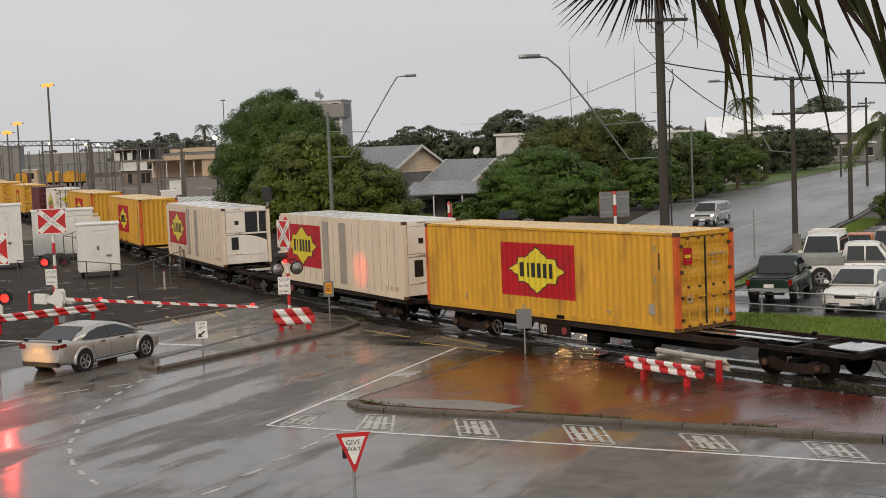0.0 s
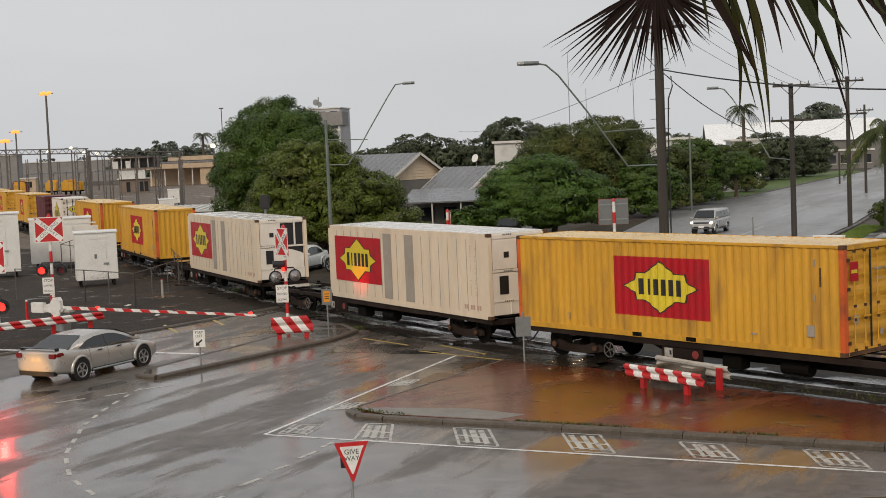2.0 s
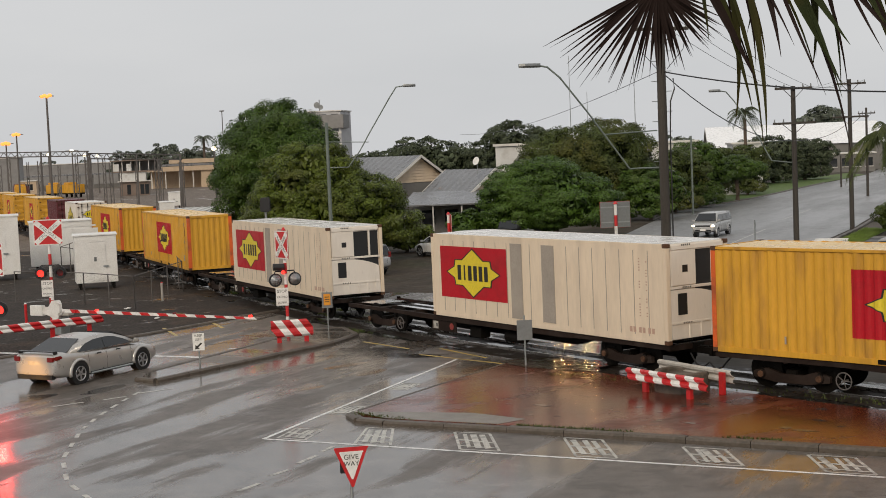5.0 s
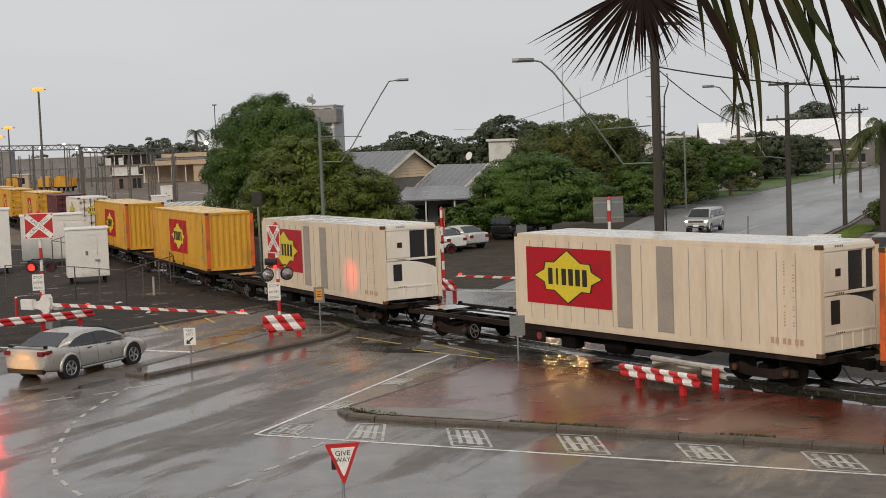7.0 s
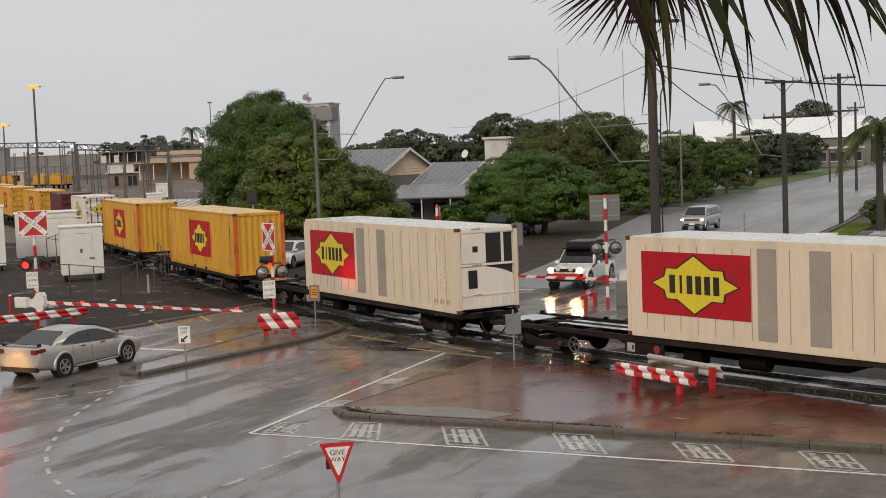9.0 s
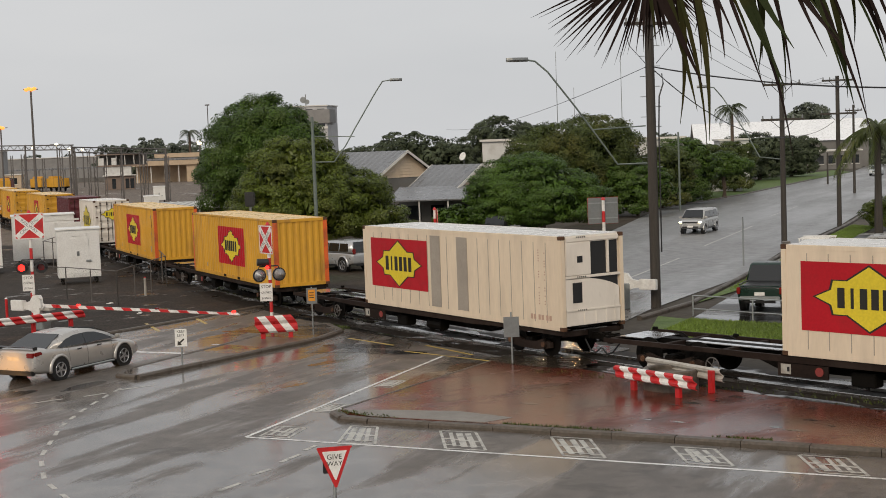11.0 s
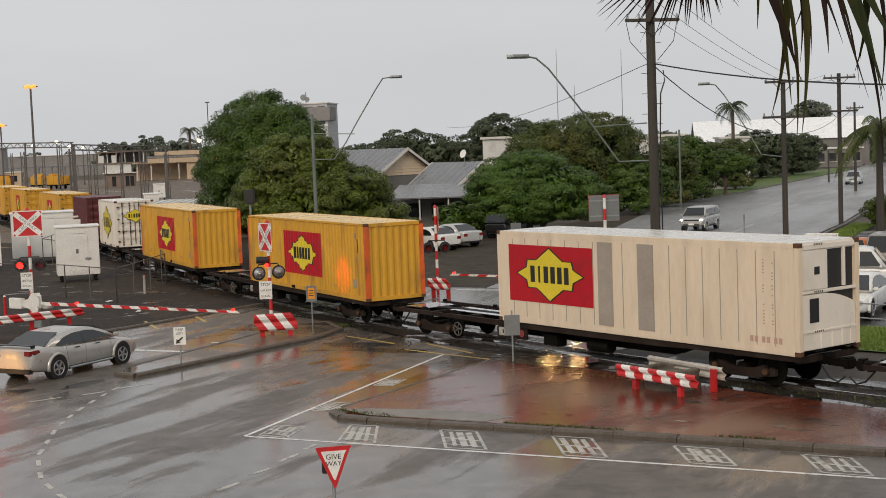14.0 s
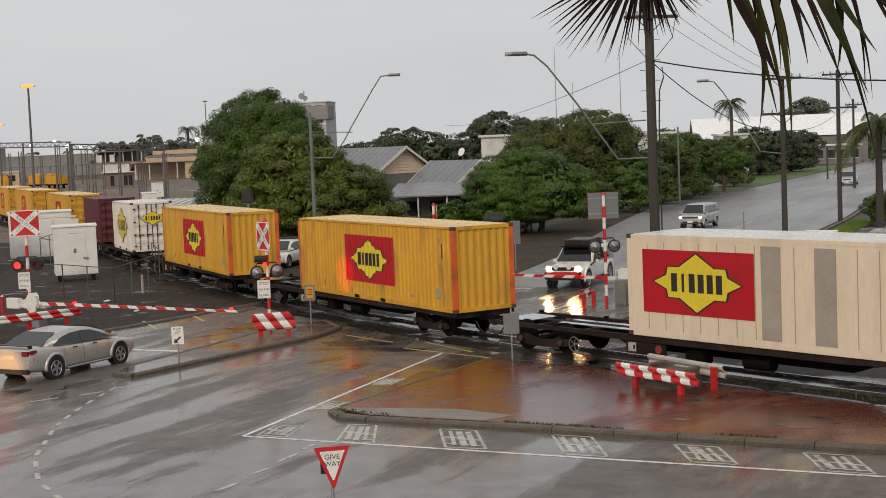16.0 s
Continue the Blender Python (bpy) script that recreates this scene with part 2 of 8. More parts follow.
CAB_WHITE = mat("cabinet_white", (0.74, 0.735, 0.71), 0.45, vary=0.05, dirt=(0.5, 0.47, 0.42), dirt_amount=0.25, dirt_scale=1.5)
GALV = mat("galvanised_steel", (0.32, 0.34, 0.34), 0.45, metal=0.6, vary=0.15)
YARD_STEEL = mat("brown_grey_steel", (0.119, 0.108, 0.101), 0.6, metal=0.2, vary=0.15)
DIRTY_WHITE = mat("dirty_white_steel", (0.42, 0.4, 0.36), 0.5, vary=0.12, dirt=(0.2, 0.16, 0.12), dirt_amount=0.7, dirt_scale=3)
GREEN_STEEL = mat("weathered_lamp_steel", (0.16, 0.19, 0.17), 0.5, metal=0.4, vary=0.15)
SIGN_BACK = mat("sign_back_grey", (0.22, 0.23, 0.23), 0.4, metal=0.5, vary=0.1)
WOOD_POLE = mat("weathered_pole_timber", (0.048, 0.041, 0.034), 0.75, vary=0.25, grain=0.25, streak=(8, 8, 0.4), bump=0.3)
TRUNK = mat("bark", (0.085, 0.062, 0.045), 0.85, vary=0.3, grain=0.25, bump=0.6, bump_scale=9)
LEAF_DARK = mat("dark_leaf", (0.05, 0.092, 0.012), 0.42, spec=0.28, vary=0.3, grain=0.1, scale=0.9, random_by="island", spread_by=0.45, dirt=(0.085, 0.11, 0.024), dirt_amount=0.6, dirt_scale=0.5)
LEAF_MID = mat("mid_leaf", (0.08, 0.108, 0.014), 0.42, spec=0.28, vary=0.3, grain=0.1, scale=0.9, random_by="island", spread_by=0.45, dirt=(0.125, 0.13, 0.03), dirt_amount=0.7, dirt_scale=0.35)
LEAF_BRIGHT = mat("bright_leaf", (0.052, 0.1, 0.012), 0.42, spec=0.28, vary=0.3, grain=0.1, scale=0.9, random_by="island", spread_by=0.45, dirt=(0.09, 0.14, 0.028), dirt_amount=0.5, dirt_scale=0.5)
LEAF_OLIVE = mat("olive_leaf", (0.058, 0.078, 0.018), 0.5, spec=0.25, vary=0.3, grain=0.1, scale=0.7, random_by="island", spread_by=0.3, dirt=(0.13, 0.12, 0.025), dirt_amount=0.7, dirt_scale=0.3)
# far leaves: rain haze is mixed into the leaf colour
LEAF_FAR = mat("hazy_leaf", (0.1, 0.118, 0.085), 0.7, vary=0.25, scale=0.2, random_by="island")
PALM_LEAF = mat("palm_leaflet", (0.022, 0.03, 0.009), 0.75, spec=0.15, vary=0.3, grain=0.1, random_by="island", dirt=(0.07, 0.05, 0.015), dirt_amount=0.6, dirt_scale=3)
PALM_DRY = mat("dry_palm_leaflet", (0.02, 0.012, 0.01), 0.8, spec=0.15, vary=0.3, random_by="island")
CAR_GLASS = glass_mat("car_glass", (0.012, 0.014, 0.016))
WINDOW_GLASS = glass_mat("window_glass", (0.02, 0.024, 0.028))


# ---- building blocks ----
def obox(bm, c, size, m=None, bevel=0.0):
    """An axis-aligned box round c, turned by m."""
    r = bmesh.ops.create_cube(bm, size=1.0)
    t = Matrix.Translation(c) @ Matrix.Diagonal((*size, 1))
    bmesh.ops.transform(bm, matrix=(m @ t) if m else t, verts=r["verts"])
    if bevel:
        ed = list({e for v in r["verts"] for e in v.link_edges})
        bmesh.ops.bevel(bm, geom=ed, offset=bevel, segments=2, affect="EDGES", clamp_overlap=True)


def cyl(bm, a, b, r0, r1=None, seg=12):
    a, b = Vector(a), Vector(b)
    d = b - a
    r = bmesh.ops.create_cone(bm, cap_ends=True, segments=seg, radius1=r0, radius2=r0 if r1 is None else r1, depth=d.length)
    bmesh.ops.transform(bm, matrix=Matrix.Translation((a + b) / 2) @ d.to_track_quat("Z", "Y").to_matrix().to_4x4(), verts=r["verts"])


def prism(bm, pts, axis, lo, hi, m=None):
    """A polygon of 2D points swept along axis ('x', 'y' or 'z') from lo to hi."""
    def p3(p, h):
        v = {"x": (h, p[0], p[1]), "y": (p[0], h, p[1]), "z": (p[0], p[1], h)}[axis]
        return (m @ Vector(v)) if m else Vector(v)
    va, vb = [bm.verts.new(p3(p, lo)) for p in pts], [bm.verts.new(p3(p, hi)) for p in pts]
    n = len(pts)
    bm.faces.new(va)
    bm.faces.new(vb[::-1])
    for i in range(n):
        bm.faces.new((va[i], vb[i], vb[(i + 1) % n], va[(i + 1) % n]))
    bmesh.ops.recalc_face_normals(bm, faces=bm.faces[:])


def tube(bm, pts, r, seg=8):
    """A bent pipe through the points, with one radius or one for each point."""
    pts = [Vector(p) for p in pts]
    rr = r if isinstance(r, (list, tuple)) else [r] * len(pts)
    rings = []
    for i, p in enumerate(pts):
        d = (pts[min(i + 1, len(pts) - 1)] - pts[max(i - 1, 0)]).normalized()
        q = d.to_track_quat("Z", "Y")
        rings.append([bm.verts.new(p + q @ Vector((rr[i] * math.cos(6.2832 * k / seg), rr[i] * math.sin(6.2832 * k / seg), 0))) for k in range(seg)])
    for a, b in zip(rings, rings[1:]):
        for k in range(seg):
            bm.faces.new((a[k], a[(k + 1) % seg], b[(k + 1) % seg], b[k]))
    bm.faces.new(rings[0][::-1])
    bm.faces.new(rings[-1])


def loft(bm, rings, caps=True):
    vs = [[bm.verts.new(p) for p in ring] for ring in rings]
    n = len(vs[0])
    for a, b in zip(vs, vs[1:]):
        for k in range(n):
            bm.faces.new((a[k], a[(k + 1) % n], b[(k + 1) % n], b[k]))
    if caps:
        bm.faces.new(vs[0][::-1])
        bm.faces.new(vs[-1])
    bmesh.ops.recalc_face_normals(bm, faces=bm.faces[:])


def mesh_of(name, bm, material, smooth=False):
    me = bpy.data.meshes.new(name)
    if smooth:
        for f in bm.faces:
            f.smooth = True
    bm.to_mesh(me)
    bm.free()
    me.materials.append(material)
    return me


def part(name, bm, material, parent=None, label="", smooth=False, m=None):
    """Links a bmesh as one mesh object under a thing or a part."""
    ob = new(name, mesh_of(name, bm, material, smooth))
    if parent:
        ob.parent = parent
    if m is not None:
        ob.matrix_basis = m
    return tagged(ob, label)


def again(ob, parent, m):
    """Another piece of the same mesh."""
    o = new(ob.name.split(".")[0], ob.data)
    o.parent = parent
    o.matrix_basis = m
    return o


def thing(name, m, label, category, group="", kind=""):
    ob = new(name)
    ob.empty_display_size = 0.2
    ob.matrix_basis = m
    return tagged(ob, label, category, group, kind)


def sheet(name, pts, z, material, label, category, thick=0.05, kind="structure"):
    """A flat piece of ground with a rim."""
    bm = bmesh.new()
    prism(bm, pts, "z", z - thick, z)
    ob = part(name, bm, material, None, label)
    return tagged(ob, label, category, "", kind)


def fresh():
    return bmesh.new()


# ---- track: the centre line of the railway curve ----
TRACK = (3.879, 44.808, -0.96085, 0.0082614, 7.9e-05, -8.023e-08, -1.988e-09)


def heading(s):
    c = min(max(s, -70.0), 16.0)
    th = TRACK[2] + TRACK[3] * c + TRACK[4] * c * c + TRACK[5] * c ** 3 + TRACK[6] * c ** 4
    return th + max(s - 16.0, 0) * 0.010


STEP = 0.5
_line = {}
_p = Vector((TRACK[0], TRACK[1], 0))
for _i in range(0, 200):
    _line[_i] = _p.copy()
    _h = heading((_i + 0.5) * STEP)
    _p = _p + Vector((math.cos(_h), math.sin(_h), 0)) * STEP
_p = Vector((TRACK[0], TRACK[1], 0))
for _i in range(0, -620, -1):
    _line[_i] = _p.copy()
    _h = heading((_i - 0.5) * STEP)
    _p = _p - Vector((math.cos(_h), math.sin(_h), 0)) * STEP


def on_track(s, off=0.0, z=0.0):
    i = math.floor(s / STEP)
    a, b = _line[i], _line[i + 1]
    p = a.lerp(b, s / STEP - i)
    h = heading(s)
    return Vector((p.x - math.sin(h) * off, p.y + math.cos(h) * off, z))


def run(t):
    """How far the train has rolled by t seconds."""
    rows = ((0, 0.0), (3.5, 9.60), (7, 18.9), (9, 24.15), (12.5, 33.8), (16, 44.05), (30, 86.0))
    xs, ys = [r[0] for r in rows], [r[1] for r in rows]
    n = len(rows)
    k = [0.0] * n
    for i in range(n):
        k[i] = (ys[min(i + 1, n - 1)] - ys[max(i - 1, 0)]) / (xs[min(i + 1, n - 1)] - xs[max(i - 1, 0)])
    i = max(j for j in range(n - 1) if xs[j] <= t)
    h = xs[i + 1] - xs[i]
    u = (t - xs[i]) / h
    return (2 * u ** 3 - 3 * u * u + 1) * ys[i] + (u ** 3 - 2 * u * u + u) * h * k[i] + (3 * u * u - 2 * u ** 3) * ys[i + 1] + (u ** 3 - u * u) * h * k[i + 1]


def wagon_pose(s):
    a, b = on_track(s - 6.9), on_track(s + 6.9)
    c, d = (a + b) / 2, b - a
    return pose(c.x, c.y, 0, 0, 0, math.degrees(math.atan2(d.y, d.x)))


# ---- ground ----
def flat(name, pts, z, material, label, category, kind="structure"):
    bm = fresh()
    bm.faces.new([bm.verts.new((x, y, z)) for x, y in pts])
    bmesh.ops.recalc_face_normals(bm, faces=bm.faces[:])
    for f in bm.faces:
        if f.normal.z < 0:
            f.normal_flip()
    return tagged(part(name, bm, material, None, label), label, category, "", kind)


flat("ground", [(-2500, -300), (2500, -300), (2500, 3500), (-2500, 3500)], -0.03, EARTH, "damp dark earth reaching to the horizon", "ground")
flat("road", [(-60, -20), (40, -20), (40, 18), (20, 23), (9.3, 28.6), (1.4, 32.9), (-1.6, 34.4), (-2.5, 35.7), (2.1, 43.6), (5.6, 48.2), (8.6, 55.0),
              (11.4, 60.2), (-2.6, 67.8), (-5.2, 64.5), (-9.3, 58.8), (-14.2, 51.9), (-17, 48.5), (-60, 50)], 0.0, ASPHALT, "wet grey asphalt road with puddles", "road")
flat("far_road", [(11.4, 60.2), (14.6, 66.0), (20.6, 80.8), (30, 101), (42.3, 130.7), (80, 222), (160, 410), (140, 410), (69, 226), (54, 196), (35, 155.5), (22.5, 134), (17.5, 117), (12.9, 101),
                  (7.7, 80.5), (6, 75), (2.6, 65.0)], 0.0, ASPHALT_FAR, "rain-wet asphalt road beyond the crossing, paled for sky sheen", "road")
flat("driveway", [(2.6, 65.0), (6, 75), (7.7, 80.5), (12.9, 101), (17.5, 117), (14, 118), (7.5, 103), (-1.5, 98), (-9, 92), (-9, 76), (-2.6, 67.8)], -0.002, DRIVE, "dark damp bare driveway under the trees", "driveway")
flat("gravel_yard", [(-17.2, 48.9), (-14.4, 52.2), (-9.5, 59.0), (-5.4, 64.8), (-0.7, 70.2), (-2.7, 84), (-1.7, 96), (-14, 110), (-60, 120), (-260, 140), (-260, 50)], -0.012, GRAVEL,
     "dark wet gravel of the rail yard", "gravel")
# far ballast lightened: the yard's haze is put into its base colour
flat("far_yard", [(-14, 110), (-4, 150), (-12, 330), (-100, 520), (-260, 500), (-260, 140), (-60, 120)], -0.012, wet_mat("pale_ballast", (0.16, 0.13, 0.105), (0.09, 0.075, 0.06), 0.2, 0.7, (0.05, 0.3, 1), 110, 0.7, (0.55, 0.7), 9, (0.15, 0.4), (0.5, 1.5)),
     "damp ballast of the far rail yard, paled for haze", "gravel")
flat("carpark", [(9.6, 51.6), (14.9, 47.2), (26, 36.5), (60, 60), (45, 118), (30, 92), (24.3, 85.5), (20.2, 76)], 0.006, CARPARK, "wet asphalt car park", "carpark")
flat("verge", [(15.6, 66.8), (20.0, 76.2), (24.2, 86), (30, 99), (31, 96.5), (25.2, 84.5), (17.5, 67.5), (13, 60), (10.8, 56.6)], 0.02, TURF, "strip of wet grass beside the road", "grass")
flat("lawn", [(7.4, 47.8), (10.0, 45.2), (13.6, 41.8), (24, 31), (34, 26), (26, 36.4), (14.9, 47.1), (9.5, 51.6), (8.6, 52.8)], 0.03, TURF, "mown wet green lawn beside the track", "lawn")
flat("grass_strip", [(22.7, 134.2), (35, 156), (54, 196.5), (69, 226.5), (70, 240), (50, 210), (30, 172), (18, 140)], 0.02, TURF, "wet grass verge across the road", "grass")


# ---- railway ----
def railway():
    bm = fresh()
    ring = []
    for i in range(-300, 60):
        s = i * 1.0
        ring.append([on_track(s, o, z) for o, z in ((-1.75, -0.01), (-1.3, 0.012), (1.3, 0.012), (1.75, -0.01))])
    vs = [[bm.verts.new(p) for p in r] for r in ring]
    for a, b in zip(vs, vs[1:]):
        for k in range(3):
            bm.faces.new((a[k], b[k], b[k + 1], a[k + 1]))
    bmesh.ops.recalc_face_normals(bm, faces=bm.faces[:])
    tagged(part("track_bed", bm, TRACK_BED, None), "dark wet ballast under the rails", "track bed", "", "structure")
    for off in (-0.5335, 0.5335):
        bm = fresh()
        prof = [(-0.07, 0.0), (0.07, 0.0), (0.07, 0.015), (0.012, 0.03), (0.012, 0.075), (0.036, 0.085), (0.036, 0.115), (-0.036, 0.115), (-0.036, 0.085), (-0.012, 0.075), (-0.012, 0.03), (-0.07, 0.015)]
        loft(bm, [[on_track(i * 1.5, off + px, pz - 0.02) for px, pz in prof] for i in range(-180, 36)])
        tagged(part("rail", bm, STEEL), "worn steel running rail on the curve", "rail", "running rails", "structure")


    rng = random.Random(8)
    for off in (-1.45, 0.0, 0.95):
        s0 = -16.0
        while s0 < 24:
            ln = rng.uniform(1.5, 5.0)
            n = 14
            bm = fresh()
            left, right = [], []
            for i in range(n + 1):
                u = i / n
                w = 0.22 * math.sin(math.pi * u) ** 0.5 * rng.uniform(0.55, 1.0) + 0.01
                o = off + rng.uniform(-0.03, 0.03)
                left.append(bm.verts.new(on_track(s0 + ln * u, o - w, 0.016 if abs(off) < 1.2 else 0.012)))
                right.append(bm.verts.new(on_track(s0 + ln * u, o + w, 0.016 if abs(off) < 1.2 else 0.012)))
            for i in range(n):
                f = bm.faces.new((left[i], right[i], right[i + 1], left[i + 1]))
                f.normal_update()
                if f.normal.z < 0:
                    f.normal_flip()
            tagged(part("puddle", bm, STILL_WATER), "still rainwater lying between the rails", "puddle", "puddles", "structure")
            s0 += ln + rng.uniform(1.0, 3.2)


STILL_WATER = wet_mat("still_water", (0.03, 0.028, 0.025), (0.04, 0.034, 0.028), 0.02, 0.07)
railway()


# ---- shipping containers ----
CH, CW = 2.896, 2.438


def star_pts(w, h):
    """Outline of the eight-cornered badge, wider than high, round the origin."""
    a, b = w / 2, h / 2
    return [(-a, 0), (-0.70 * a, 0.24 * b), (-0.66 * a, 0.53 * b), (-0.40 * a, 0.53 * b), (0, b), (0.40 * a, 0.53 * b), (0.66 * a, 0.53 * b), (0.70 * a, 0.24 * b),
            (a, 0), (0.70 * a, -0.24 * b), (0.66 * a, -0.53 * b), (0.40 * a, -0.53 * b), (0, -b), (-0.40 * a, -0.53 * b), (-0.66 * a, -0.53 * b), (-0.70 * a, -0.24 * b)]


def ribbed(L, shift):
    """How far the ribbed side wall lies behind a badge's plane, at x along it, and where its bends are."""
    n = max(2, round((L - 0.3) / 0.28))
    p, x0 = (L - 0.3) / n, -(L - 0.3) / 2 - shift

    def depth(x):
        u = ((x - x0) / p) % 1.0
        k = 0.0 if u < 0.26 else (u - 0.26) / 0.24 if u < 0.5 else 1.0 if u < 0.76 else (1.0 - u) / 0.24
        return 0.015 + 0.036 * k
    return depth, [x0 + (i + b) * p for i in range(n) for b in (0.0, 0.26, 0.5, 0.76)]


def painted(pts, off, ribs):
    """A painted shape: a thin slab on a flat wall, or a skin bent along a ribbed one."""
    bm = fresh()
    if not ribs:
        prism(bm, pts, "y", -off * 1.2, -off * 1.2 + 0.003)
        return bm
    depth, bends = ribs
    lo, hi = min(p[0] for p in pts), max(p[0] for p in pts)
    bm.faces.new([bm.verts.new((x, 0, z)) for x, z in pts])
    for x in bends:
        if lo < x < hi:
            bmesh.ops.bisect_plane(bm, geom=bm.verts[:] + bm.edges[:] + bm.faces[:], plane_co=(x, 0, 0), plane_no=(1, 0, 0))
    for v in bm.verts:
        v.co.y = depth(v.co.x) - off
    bmesh.ops.recalc_face_normals(bm, faces=bm.faces[:])
    for f in bm.faces:
        if f.normal.y > 0:
            f.normal_flip()
    return bm


def badge(parent, m, panel, w, h, framed=True, ribs=None):
    """A painted badge: red panel, black-edged yellow star, a row of dark bars. m maps its plane (x right, z up, -y out) onto the thing."""
    pw, ph = panel
    if framed:
        part("panel", painted([(-pw / 2, -ph / 2), (pw / 2, -ph / 2), (pw / 2, ph / 2), (-pw / 2, ph / 2)], 0.004, ribs), RED_DECAL, parent, "red painted panel", m=m)
    part("star_edge", painted(star_pts(w * 1.06, h * 1.07), 0.008, ribs), DARK_DECAL, parent, "black star outline", m=m)
    star = part("star", painted(star_pts(w, h), 0.012, ribs), YELLOW_DECAL, parent, "yellow eight-cornered star", m=m)
    n, tw = 6, w * 0.62
    for i in range(n):
        x, k = -tw / 2 + tw * (i + 0.5) / n, tw / n * (0.33 if i != 1 else 0.14)
        part("bar", painted([(x - k, -h * 0.16), (x + k, -h * 0.16), (x + k, h * 0.16), (x - k, h * 0.16)], 0.016, ribs), DARK_DECAL, star)


def corrugated(bm, length, depth, z0, z1, pitch=0.28, flip=1):
    """A corrugated sheet in the x-z plane with its ribs towards -y."""
    n = max(2, round(length / pitch))
    p = length / n
    prof = []
    for i in range(n):
        x = -length / 2 + i * p
        prof += [(x, 0.0), (x + p * 0.26, 0.0), (x + p * 0.5, depth), (x + p * 0.76, depth)]
    prof.append((length / 2, 0.0))
    lo, hi = [bm.verts.new((x, y, z0)) for x, y in prof], [bm.verts.new((x, y, z1)) for x, y in prof]
    for i in range(len(prof) - 1):
        bm.faces.new((lo[i], lo[i + 1], hi[i + 1], hi[i]))


def corner_castings(c, L, material):
    for sx in (-1, 1):
        for sy in (-1, 1):
            for z in (0.06, CH - 0.06):
                bm = fresh()
                obox(bm, (sx * (L / 2 - 0.085), sy * (CW / 2 - 0.08), z), (0.18, 0.164, 0.12), bevel=0.01)
                part("corner_casting", bm, material, c)


